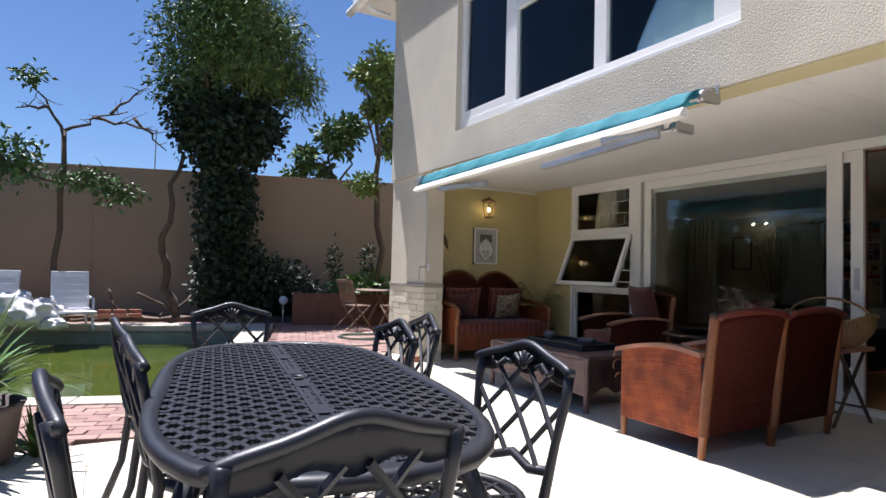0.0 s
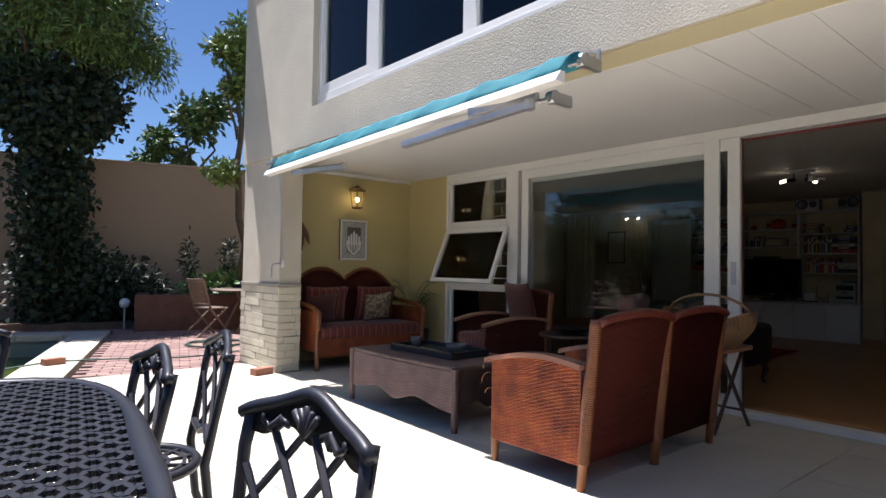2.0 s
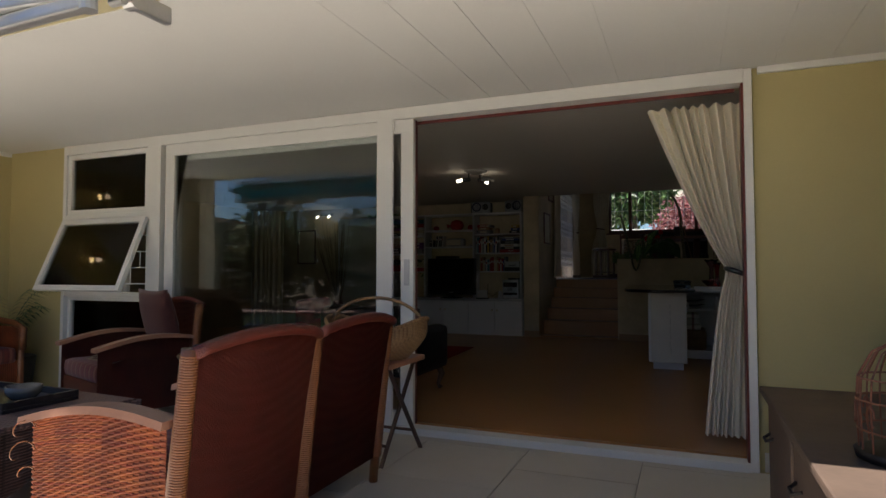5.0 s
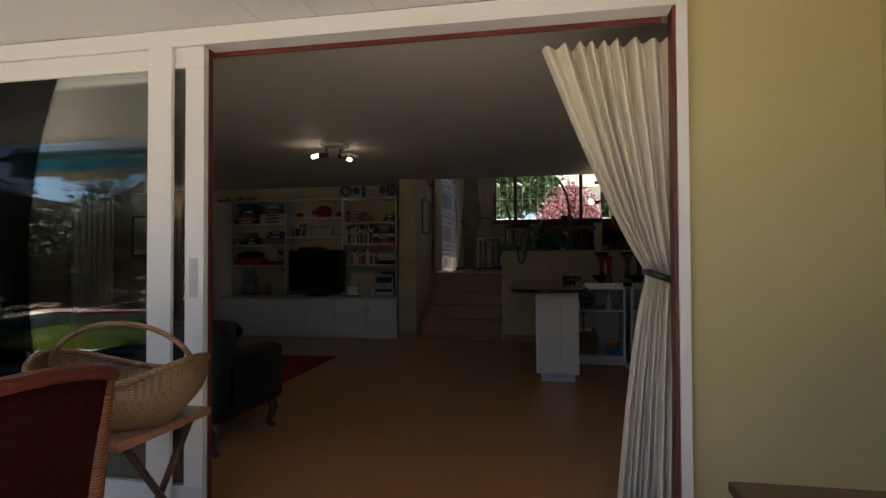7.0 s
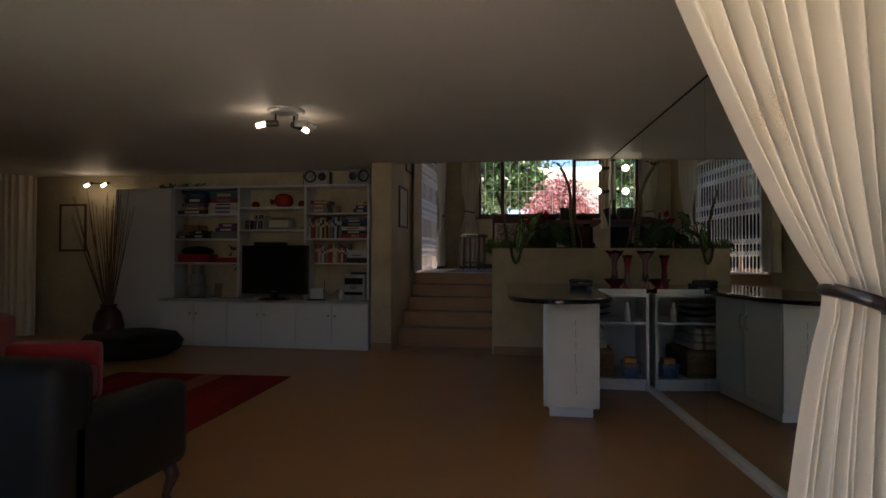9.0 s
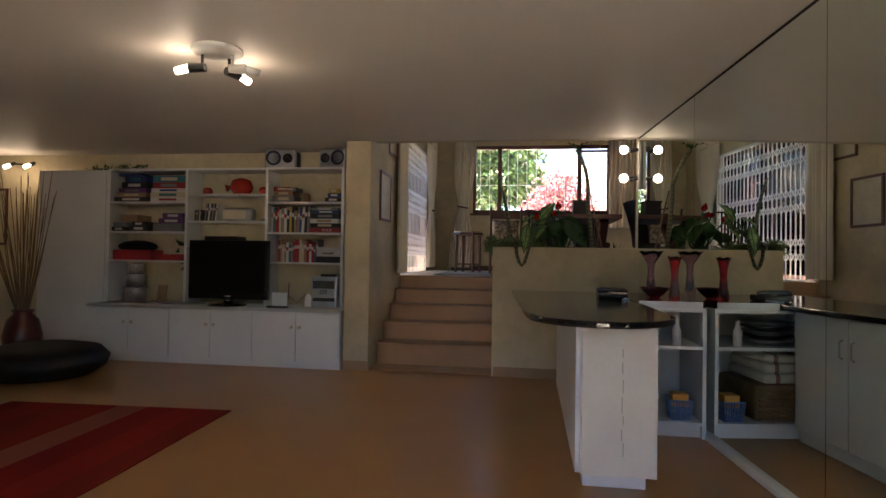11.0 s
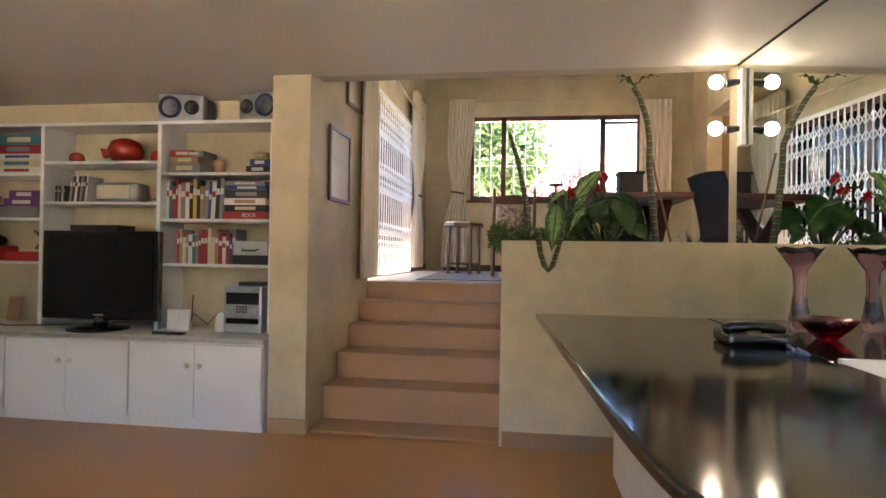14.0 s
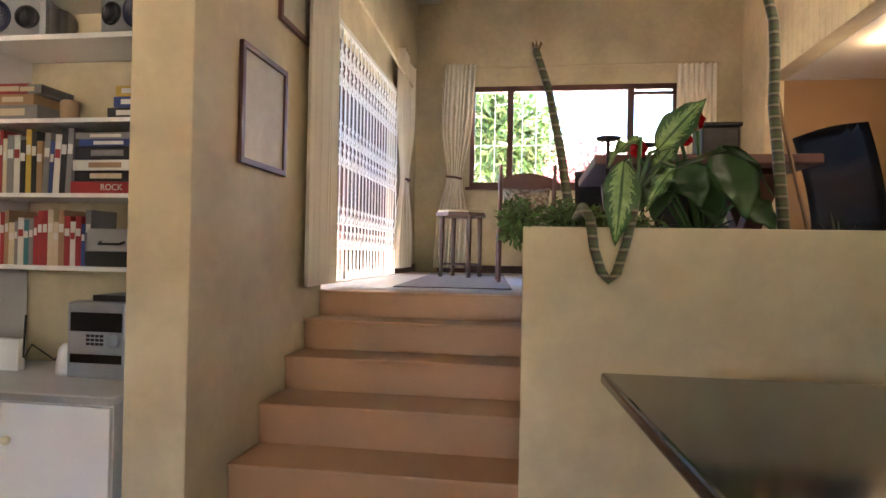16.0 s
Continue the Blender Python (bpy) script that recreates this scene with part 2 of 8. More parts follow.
def lathe(bm, profile, at=(0, 0, 0), seg=20, wave=0.0, waves=5):
    """Turns a profile of (radius, height) round the upright axis; wave ruffles the rim."""
    at = Vector(at)
    rings = []
    for j, (r, z) in enumerate(profile):
        k2 = wave * (j / max(1, len(profile) - 1)) ** 3
        ring = []
        for k in range(seg):
            a = 2 * math.pi * k / seg
            rr = r * (1 + k2 * math.cos(waves * a))
            ring.append(bm.verts.new(at + Vector((rr * math.cos(a), rr * math.sin(a), z + k2 * 0.12 * math.cos(waves * a)))))
        rings.append(ring)
    for a, b in zip(rings, rings[1:]):
        for k in range(seg):
            bm.faces.new((a[k], a[(k + 1) % seg], b[(k + 1) % seg], b[k]))
    if profile[0][0] > 1e-4:
        bm.faces.new(rings[0][::-1])
    return bm


def slab(bm, outline, z0, z1, bevel=0.0):
    """A plate with the given outline of (x, y)."""
    lo = [bm.verts.new((x, y, z0)) for x, y in outline]
    hi = [bm.verts.new((x, y, z1)) for x, y in outline]
    n = len(outline)
    fs = [bm.faces.new(lo[::-1]), bm.faces.new(hi)]
    for i in range(n):
        fs.append(bm.faces.new((lo[i], lo[(i + 1) % n], hi[(i + 1) % n], hi[i])))
    bmesh.ops.recalc_face_normals(bm, faces=fs)
    if bevel:
        es = [e for f in fs[:2] for e in f.edges]
        bmesh.ops.bevel(bm, geom=es, offset=bevel, segments=3, profile=0.5, affect="EDGES")
    return bm


def sheet(bm, fn, nu, nv, thick=0.0):
    """A surface from fn(u, v) -> point, u and v from 0 to 1."""
    vs = [[bm.verts.new(fn(i / nu, j / nv)) for j in range(nv + 1)] for i in range(nu + 1)]
    fs = [bm.faces.new((vs[i][j], vs[i + 1][j], vs[i + 1][j + 1], vs[i][j + 1])) for i in range(nu) for j in range(nv)]
    if thick:
        bmesh.ops.solidify(bm, geom=fs, thickness=thick)
    return bm


def part(name, bm, material, parent=None, label="", smooth=False):
    me = bpy.data.meshes.new(name)
    bmesh.ops.recalc_face_normals(bm, faces=bm.faces)
    bm.to_mesh(me)
    bm.free()
    me.materials.append(material)
    if smooth:
        me.polygons.foreach_set("use_smooth", [True] * len(me.polygons))
    ob = new(name, me)
    if parent:
        ob.parent = parent
    if label:
        ob["label"] = label
    return ob


def raw(name, verts, faces, material, parent=None, label="", smooth=False):
    me = bpy.data.meshes.new(name)
    me.from_pydata(verts, [], faces)
    me.materials.append(material)
    if smooth:
        me.polygons.foreach_set("use_smooth", [True] * len(me.polygons))
    ob = new(name, me)
    if parent:
        ob.parent = parent
    if label:
        ob["label"] = label
    return ob


def B():
    return bmesh.new()


def thing(name, label, category, group="", at=None):
    ob = tagged(new(name), label, category, group)
    ob.empty_display_size = 0.1
    if at is not None:
        ob.matrix_world = at
    return ob


def struct(name, bm, material, label="", category=""):
    return tagged(part(name, bm, material), label, category, kind="structure")

# ---- the structure ----
IN_Z, UP_Z, CEIL_Z, SOFFIT_Z = 0.065, 1.03, 2.48, 2.37
PU, PV, PC = Vector((0.96, -0.28, 0)), Vector((0.28, 0.96, 0)), Vector((0.5, 5.75, 0))   # the pool's axes and near corner


def pool_xy(u, v):
    p = PC + PU * u + PV * v
    return (p.x, p.y)


POOL_L, POOL_W = 6.2, 7.0          # along PV, along -PU
hole = [pool_xy(-POOL_W, 0), pool_xy(0, 0), pool_xy(0, POOL_L), pool_xy(-POOL_W, POOL_L)]
bm = B()
outer = [(-900, -900), (900, -900), (900, 900), (-900, 900)]
vo, vi = [bm.verts.new((x, y, -0.09)) for x, y in outer], [bm.verts.new((x, y, -0.09)) for x, y in hole]
for i in range(4):
    bm.faces.new((vo[i], vo[(i + 1) % 4], vi[(i + 1) % 4], vi[i]))
struct("ground", bm, M_SOIL, "dry brown garden soil round the house", "ground")
bm = B()
lo = [bm.verts.new((x, y, -1.6)) for x, y in hole]
hi = [bm.verts.new((x, y, -0.08)) for x, y in hole]
bm.faces.new(lo)
for i in range(4):
    bm.faces.new((lo[i], lo[(i + 1) % 4], hi[(i + 1) % 4], hi[i]))
struct("pool_basin", bm, M_POOL, "plastered swimming pool basin", "pool")
M_WATER = mat("green_pool_water", (0.055, 0.078, 0.010), 0.06, vary=0.15, scale=1.5, fine=9, bump=0.12, dist=0.01)
bm = B()
slab(bm, hole, -1.5, -0.32)
struct("water", bm, M_WATER, "murky green algae-filled pool water", "water")

# patio: bed of grout with the stone tiles on it
bm = B()
box(bm, -6, 5.64, -6, 4.46, -0.3, -0.012)
box(bm, 0.75, 5.64, 4.46, 7.46, -0.3, -0.012)
patio = struct("patio", bm, M_GROUT, "cream stone-tiled sunny patio floor", "floor")

# front of the upper storey with its window opening
WY0, WY1, WZ0, WZ1 = 2.42, 5.98, 2.755, 4.35
bm = B()
for y0, y1, z0, z1 in ((-3, 7.72, 2.38, WZ0), (-3, 7.72, WZ1, 5.2), (-3, WY0, WZ0, WZ1), (WY1, 7.72, WZ0, WZ1)):
    box(bm, 3.4, 3.60, y0, y1, z0, z1)
bmesh.ops.remove_doubles(bm, verts=bm.verts, dist=0.0001)
struct("wall_upper_front", bm, M_FACADE, "rough-cast cream upper wall over the patio", "wall")
bm = B()
box(bm, 3.425, 3.66, -3, 6.70, 2.374, 2.379)
struct("trim_beam_soffit", bm, mat("pale_yellow_paint", (0.60, 0.53, 0.32), 0.75, vary=0.06, scale=1.4, fine=70, bump=0.15), "yellow-painted underside of the patio beam", "trim")
bm = B()
box(bm, 3.62, 12, 7.5, 7.72, 2.5, 5.2)
box(bm, 3.62, 12, -3, -2.8, 2.5, 5.2)
box(bm, 11.8, 12, -2.8, 7.5, 2.5, 5.2)
struct("wall_upper_storey", bm, M_FACADE, "cream plastered outer walls of the upper storey", "wall")
bm = B()
box(bm, 3.3, 12.1, -3.1, 7.75, 5.2, 5.35)
box(bm, 3.0, 12.1, 7.76, 8.4, 4.98, 5.2)
struct("roof", bm, M_CEILING, "pale flat roof edge with overhanging eave", "roof")
bm = B()
tube(bm, [(2.97, 7.70, 4.95), (2.97, 8.45, 4.95)], 0.06, 10)
tube(bm, [(3.0, 7.9, 4.93), (3.1, 7.85, 4.80), (3.36, 7.84, 4.78)], 0.035, 8)
gutter = thing("roof_gutter", "white metal gutter and pipe under the eave", "gutter")
part("gutter_pipe", bm, M_WHITE, gutter, smooth=True)

# corner column; its lower part carries stone cladding
bm = B()
box(bm, 3.43, 3.69, 6.70, 7.72, -0.02, 2.378, 0.006)
column = struct("wall_column", bm, M_FACADE, "cream plastered patio column, stone-clad below", "column")
bm = B()
box(bm, 3.69, 5.9, 7.32, 7.6, -0.02, 2.4)
struct("wall_patio_end", bm, M_YELLOW, "yellow-painted end wall of the patio", "wall")
bm = B()
box(bm, 5.65, 5.85, -0.16, 0.555, -0.02, 2.5)
struct("wall_patio_back", bm, M_YELLOW, "yellow-painted wall beside the sliding door", "wall")
bm = B()
box(bm, 3.45, 5.65, -0.36, -0.16, -0.02, 2.5)
struct("wall_patio_side", bm, M_YELLOW, "yellow-painted side wall of the patio", "wall")
bm = B()
box(bm, 5.635, 5.65, -0.15, 0.53, 0.0, 0.11, 0.004)
struct("baseboard_patio", bm, M_TILE, "tiled skirting along the yellow wall", "baseboard")
bm = B()
box(bm, 5.62, 5.65, -0.15, 0.53, 2.33, 2.37, 0.005)
box(bm, 3.70, 5.64, 7.29, 7.32, 2.33, 2.37, 0.005)
struct("trim_cornice", bm, M_WHITE, "white cornice under the patio ceiling", "trim")

# patio ceiling of grooved boards
bm = B()
nb = 36
for i in range(nb):
    y0 = -3 + i * 10.35 / nb
    gap = 0.0025 if y0 < 2.3 else 0.0
    box(bm, 3.66, 5.66, y0 + gap, y0 + 10.35 / nb - gap, SOFFIT_Z, SOFFIT_Z + 0.02)
bmesh.ops.remove_doubles(bm, verts=bm.verts, dist=0.0002)
box(bm, 3.66, 5.66, -3, 7.32, SOFFIT_Z + 0.004, SOFFIT_Z + 0.12)
struct("ceiling_patio", bm, M_CEILING, "white boarded patio ceiling", "ceiling")

# glazed front: posts, heads and sill
bm = B()
box(bm, 5.60, 5.72, 0.562, 0.607, 0.0, 2.36, 0.004)       # right jamb
box(bm, 5.60, 5.72, 0.607, 6.46, 2.28, 2.365, 0.004)      # head
box(bm, 5.58, 5.72, 0.607, 2.92, 0.0, 0.05, 0.004)       # sill track
box(bm, 5.585, 5.611, 2.92, 3.05, 0.0, 2.279, 0.004)      # middle post
box(bm, 5.66, 5.72, 3.05, 5.21, 2.17, 2.281, 0.004)
box(bm, 5.60, 5.72, 3.05, 5.21, 0.0, 0.06, 0.004)
box(bm, 5.598, 5.72, 5.21, 5.37, 0.0, 2.281, 0.004)
box(bm, 5.60, 5.72, 6.42, 6.46, 0.0, 2.281, 0.004)
box(bm, 5.602, 5.72, 5.37, 6.42, 0.93, 0.975, 0.004)
box(bm, 5.602, 5.72, 5.37, 6.42, 1.645, 1.70, 0.004)
struct("trim_glazing_frame", bm, M_WHITE, "white-painted timber frame of the glazed front", "trim")
bm = B()
box(bm, 5.66, 5.85, 6.46, 7.32, 0.0, 2.40)
struct("wall_glazing_end", bm, M_YELLOW, "narrow yellow wall beside the window", "wall")
bm = B()
box(bm, 5.72, 5.85, 0.56, 6.56, 2.30, 2.48)
box(bm, 5.66, 5.85, 7.6, 9.6, 0.0, 2.48)
struct("wall_front_inside", bm, M_CREAM, "cream wall strip above the glazed front", "wall")
bm = B()
box(bm, 5.725, 5.745, 0.645, 2.80, 2.262, 2.295, 0.004)
box(bm, 5.606, 5.72, 0.608, 0.621, 0.052, 2.279, 0.003)
box(bm, 5.657, 5.70, 2.768, 2.80, 0.06, 2.28, 0.003)
struct("trim_door_lining", bm, mat("dark_red_timber", (0.17, 0.03, 0.022), 0.45, vary=0.15, scale=4, fine=50), "brown timber lining of the sliding door", "trim")


def sash(name, label, x, y0, y1, z0, z1, w=0.06, m=None, category="window", thick=0.04):
    top = tagged(new(name), label, category, kind="structure")
    for member, a in (("bottom_rail", (y0, y1, z0, z0 + w)), ("top_rail", (y0, y1, z1 - w, z1)), ("stile", (y0, y0 + w, z0 + w, z1 - w)), ("stile", (y1 - w, y1, z0 + w, z1 - w))):
        bm = B()
        box(bm, x - thick / 2, x + thick / 2, *a, 0.003)
        part(member, bm, M_WHITE, top)
    bm = B()
    box(bm, x - 0.003, x + 0.003, y0 + w, y1 - w, z0 + w, z1 - w)
    g = part("pane", bm, M_GLASS, top, "clear glass pane")
    g.visible_shadow = False
    if m:
        top.matrix_world = m
    return top


sash("window_patio_fixed", "large fixed glass pane reflecting the garden", 5.69, 3.05, 5.09, 0.06, 2.17, 0.03)
sash("door_sliding", "open white sliding glass door pushed aside", 5.635, 2.765, 5.17, 0.055, 2.279, 0.10, category="door")
bm = B()
box(bm, 5.609, 5.6155, 2.793, 2.837, 1.06, 1.25, 0.003)
box(bm, 5.605, 5.609, 2.803, 2.827, 1.08, 1.17, 0.002)
cyl(bm, (5.603, 2.815, 1.215), (5.610, 2.815, 1.215), 0.010, seg=10)
part("lock_plate", bm, M_METAL, bpy.data.objects["door_sliding"], "grey metal lock plate with finger pull")
sash("window_upper_light", "fixed white casement with burglar bars behind", 5.64, 5.372, 6.418, 1.702, 2.278, 0.045)
sash("window_tilted", "white awning window tilted open", 0, 5.34, 6.41, -0.705, 0, 0.05, pose(5.585, 0, 1.645, 0, 22.5, 0))
sash("window_lower_light", "low fixed glass pane under the awning window", 5.66, 5.372, 6.418, 0.0, 0.928, 0.035)

# inside, lower room
bm = B()
box(bm, 5.70, 12.4, -0.15, 9.6, -0.2, IN_Z)
struct("floor", bm, M_FLOOR, "glossy orange-brown cork floor", "floor")
bm = B()
box(bm, 5.72, 11.80, -0.15, 9.6, CEIL_Z, CEIL_Z + 0.06)
box(bm, 11.80, 12.6, 3.26, 9.6, CEIL_Z, CEIL_Z + 0.06)
struct("ceiling", bm, M_CEILING_IN, "smooth off-white living room ceiling", "ceiling")
bm = B()
box(bm, 12.36, 12.56, 3.5, 9.6, IN_Z - 0.1, CEIL_Z)
struct("wall_shelves", bm, M_CREAM, "cream wall behind the white shelves", "wall")
bm = B()
box(bm, 5.66, 12.56, 9.4, 9.6, IN_Z - 0.1, CEIL_Z)
struct("wall_left", bm, M_CREAM, "cream end wall of the living room", "wall")
bm = B()
box(bm, -6.0, 0.12, -0.30, -0.014, IN_Z - 0.1, CEIL_Z)
box(bm, 0.12, 0.20, -0.10, -0.014, UP_Z - 0.1, 2.6)
MIRROR_POSE = pose(11.75, 0.525, 0, 0, 0, 4.7)
struct("wall_mirror_side", bm, M_CREAM, "cream wall that carries the mirrors", "wall").matrix_world = MIRROR_POSE
bm = B()
box(bm, 11.75, 13.25, 3.25, 3.52, IN_Z - 0.1, 4.7, 0.006)
struct("wall_pillar", bm, M_CREAM, "sponged cream pillar wall beside the steps", "wall")
bm = B()
box(bm, 11.738, 11.75, 3.24, 3.515, IN_Z, 0.165, 0.003)
box(bm, 11.738, 11.75, 0.52, 1.94, IN_Z, 0.165, 0.003)
struct("baseboard", bm, M_SKIRT, "brown wooden skirting", "baseboard")
# planter wall
bm = B()
box(bm, 11.75, 11.85, 0.42, 1.96, IN_Z - 0.1, 1.38, 0.006)
struct("wall_planter", bm, M_CREAM, "low cream wall of the indoor planter", "wall")
bm = B()
box(bm, 11.85, 13.2, 1.87, 1.96, IN_Z - 0.1, 1.38, 0.006)
struct("wall_planter_side", bm, M_CREAM, "low cream wall beside the steps", "wall")
bm = B()
box(bm, 12.35, 12.45, 0.42, 1.87, IN_Z - 0.1, 1.36, 0.006)
struct("wall_planter_back", bm, M_CREAM, "low cream back wall of the planter", "wall")
bm = B()
box(bm, 11.85, 12.35, 0.43, 1.87, 0.6, 1.27)
struct("planter_soil", bm, M_SOIL, "dark potting soil in the planter", "soil")
# steps
stair = tagged(new("stairs"), "tan wooden steps up to the raised room", "stairs", kind="structure")
for x, z, zb in ((11.80, 0.088, IN_Z), (12.09, 0.325, IN_Z), (12.39, 0.52, 0.325), (12.70, 0.70, 0.52), (12.97, 0.872, 0.70), (13.22, UP_Z, 0.872)):
    bm = B()
    box(bm, x - 0.012, x + 0.34, 1.962, 3.248, z - 0.02, z, 0.006)
    part("tread", bm, M_STEP, stair)
    bm = B()
    box(bm, x, x + 0.33, 1.963, 3.247, zb - 0.08, z - 0.02)
    part("riser", bm, M_STEP, stair)

# raised room
bm = B()
box(bm, 13.40, 17.6, -4.2, 3.9, 0.7, UP_Z - 0.004)
box(bm, 12.46, 13.40, -4.2, 1.86, 0.7, UP_Z - 0.004)
box(bm, 11.95, 12.46, -4.2, 0.40, 0.7, UP_Z - 0.004)
struct("floor_raised", bm, M_GROUT, "floor bed of the raised room", "floor")
bm = B()
GX0, GX1, GZ1 = 13.3, 16.3, 3.12
for x0, x1, z0, z1 in ((13.25, GX0, UP_Z - 0.1, 4.7), (GX1, 17.8, UP_Z - 0.1, 4.7), (GX0, GX1, GZ1, 4.7)):
    box(bm, x0, x1, 3.50, 3.72, z0, z1)
struct("wall_grille", bm, M_CREAM, "cream wall round the barred garden door", "wall")
BY0, BY1, BZ0, BZ1 = 0.08, 2.74, 2.17, 3.52
bm = B()
for y0, y1, z0, z1 in ((-0.7, 3.16, UP_Z - 0.1, BZ0), (-0.7, 3.16, BZ1, 4.7), (-0.7, BY0, BZ0, BZ1), (BY1, 3.16, BZ0, BZ1)):
    box(bm, 17.5, 17.7, y0, y1, z0, z1)
box(bm, 17.62, 17.8, 3.16, 3.5, UP_Z - 0.1, 4.7)
struct("wall_back", bm, M_CREAM, "cream back wall with the wide window", "wall")
bm = B()
box(bm, 16.75, 17.7, -0.88, -0.68, UP_Z - 0.1, 4.7)
struct("wall_right", bm, M_CREAM, "cream wall beside the kitchen opening", "wall")
bm = B()
for i in range(42):
    x0 = 11.95 + i * 0.1145
    box(bm, x0 + 0.003, x0 + 0.1115, -0.70, -0.685, 3.30, 4.7)
box(bm, 11.95, 16.75, -0.88, -0.69, 3.30, 4.7)
struct("wall_boarded_lintel", bm, M_CREAM, "cream vertical boards above the kitchen opening", "wall")
bm = B()
box(bm, 11.6, 17.8, -0.9, 3.9, 4.7, 4.85)
struct("ceiling_raised", bm, M_CEILING_IN, "high off-white ceiling of the raised room", "ceiling")
bm = B()
box(bm, 11.95, 16.95, -4.2, -0.89, 3.30, 3.45)
struct("ceiling_kitchen", bm, M_CEILING_IN, "off-white kitchen ceiling", "ceiling")
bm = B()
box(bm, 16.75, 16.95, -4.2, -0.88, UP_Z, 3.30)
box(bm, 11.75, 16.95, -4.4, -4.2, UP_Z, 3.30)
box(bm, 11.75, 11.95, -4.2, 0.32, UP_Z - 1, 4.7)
struct("wall_kitchen", bm, M_ROOM_DARK, "brown walls beyond the opening", "wall")
bm = B()
box(bm, 11.65, 11.80, 0.3, 3.5, 2.54, 4.7)
struct("wall_over_planter", bm, M_CREAM, "cream wall above the edge of the lower ceiling", "wall")

# mirrors along the wall, three sheets with thin joints
for x0, x1 in ((-5.75, -4.84), (-4.836, -3.184), (-3.18, -1.504), (-1.50, 0.05)):
    bm = B()
    box(bm, x0, x1, -0.013, 0.0, 0.10, CEIL_Z - 0.012)
    struct("mirror_sheet", bm, M_MIRROR, "tall frameless wall mirror", "mirror").matrix_world = MIRROR_POSE
bm = B()
box(bm, -5.75, 0.0, -0.012, 0.035, IN_Z, 0.098, 0.003)
struct("baseboard_mirror", bm, M_WHITE, "white track under the mirrors", "baseboard").matrix_world = MIRROR_POSE

bm = B()
box(bm, -5.75, 0.05, -0.012, 0.005, CEIL_Z - 0.0115, CEIL_Z - 0.001)
struct("trim_mirror_top", bm, M_DARK, "thin dark joint above the mirrors", "trim").matrix_world = MIRROR_POSE

# back window: brown frame, panes and white bars
win = tagged(new("window_back"), "wide brown-framed window with white burglar bars", "window", kind="structure")
bm = B()
for y0, y1, z0, z1 in ((BY0, BY1, BZ0, BZ0 + 0.07), (BY0, BY1, BZ1 - 0.07, BZ1), (BY0, BY0 + 0.06, BZ0, BZ1), (BY1 - 0.06, BY1, BZ0, BZ1), (2.17, 2.25, BZ0, BZ1), (0.62, 0.70, BZ0, BZ1), (BY0, 0.66, BZ1 - 0.14, BZ1 - 0.1)):
    box(bm, 17.52, 17.60, y0, y1, z0, z1, 0.004)
part("window_frame", bm, M_BROWN_FRAME, win)
for y0, y1 in ((BY0 + 0.06, 0.62), (0.70, 2.17), (2.25, BY1 - 0.06)):
    bm = B()
    box(bm, 17.555, 17.561, y0, y1, BZ0 + 0.07, BZ1 - 0.07)
    g = part("pane", bm, M_GLASS, win)
    g.visible_shadow = False
bm = B()
for i in range(14):
    y = BY0 + 0.12 + i * 0.185
    cyl(bm, (17.64, y, BZ0), (17.64, y, BZ1), 0.006, seg=6)
cyl(bm, (17.64, BY0, 2.75), (17.64, BY1, 2.75), 0.006, seg=6)
part("burglar_bars", bm, M_WHITE, win)
bm = B()
box(bm, 17.44, 17.52, BY0 - 0.05, BY1 + 0.05, BZ0 - 0.04, BZ0, 0.005)
part("window_sill", bm, M_BROWN_FRAME, win)

# upstairs window
win = tagged(new("window_upstairs"), "white-framed upstairs window with blue curtains", "window", kind="structure")
bm = B()
for y0, y1, z0, z1 in ((WY0, WY1, WZ0, WZ0 + 0.115), (WY0, WY1, WZ1 - 0.08, WZ1)):
    box(bm, 3.46, 3.56, y0, y1, z0, z1, 0.005)
for y0, y1 in ((WY0, 2.66), (3.66, 3.80), (4.90, 5.06), (WY1 - 0.05, WY1)):
    box(bm, 3.464, 3.556, y0, y1, WZ0 + 0.113, WZ1 - 0.078, 0.005)
box(bm, 3.47, 3.55, 2.655, 3.665, 3.80, 3.88, 0.004)
box(bm, 3.47, 3.55, 3.795, 4.905, 3.80, 3.88, 0.004)
part("window_frame", bm, M_WHITE, win)
bm = B()                                                    # side casement, a frame of its own
for y0, y1, z0, z1 in ((5.055, WY1 - 0.045, WZ0 + 0.11, WZ0 + 0.215), (5.055, 5.10, WZ0 + 0.21, WZ1 - 0.08), (WY1 - 0.09, WY1 - 0.045, WZ0 + 0.21, WZ1 - 0.08)):
    box(bm, 3.472, 3.548, y0, y1, z0, z1, 0.004)
part("casement", bm, M_WHITE, win)
bm = B()
box(bm, 3.40, 3.462, WY0, 4.98, WZ0 - 0.004, WZ0 + 0.03, 0.004)
part("window_sill", bm, M_WHITE, win)
for y0, y1, z0 in ((2.66, 3.66, 0.115), (3.80, 4.90, 0.115), (5.10, WY1 - 0.09, 0.215)):
    bm = B()
    box(bm, 3.50, 3.506, y0, y1, WZ0 + z0, WZ1 - 0.08)
    g = part("pane", bm, M_GLASS, win)
    g.visible_shadow = False
bm = B()
box(bm, 3.7, 6.5, -2.8, 7.4, 2.6, 2.66)
struct("floor_upstairs", bm, M_SKIRT, "brown upstairs floor", "floor")
bm = B()
box(bm, 6.5, 6.6, -2.8, 7.4, 2.66, 5.2)
struct("wall_upstairs", bm, M_CREAM, "cream upstairs room wall", "wall")


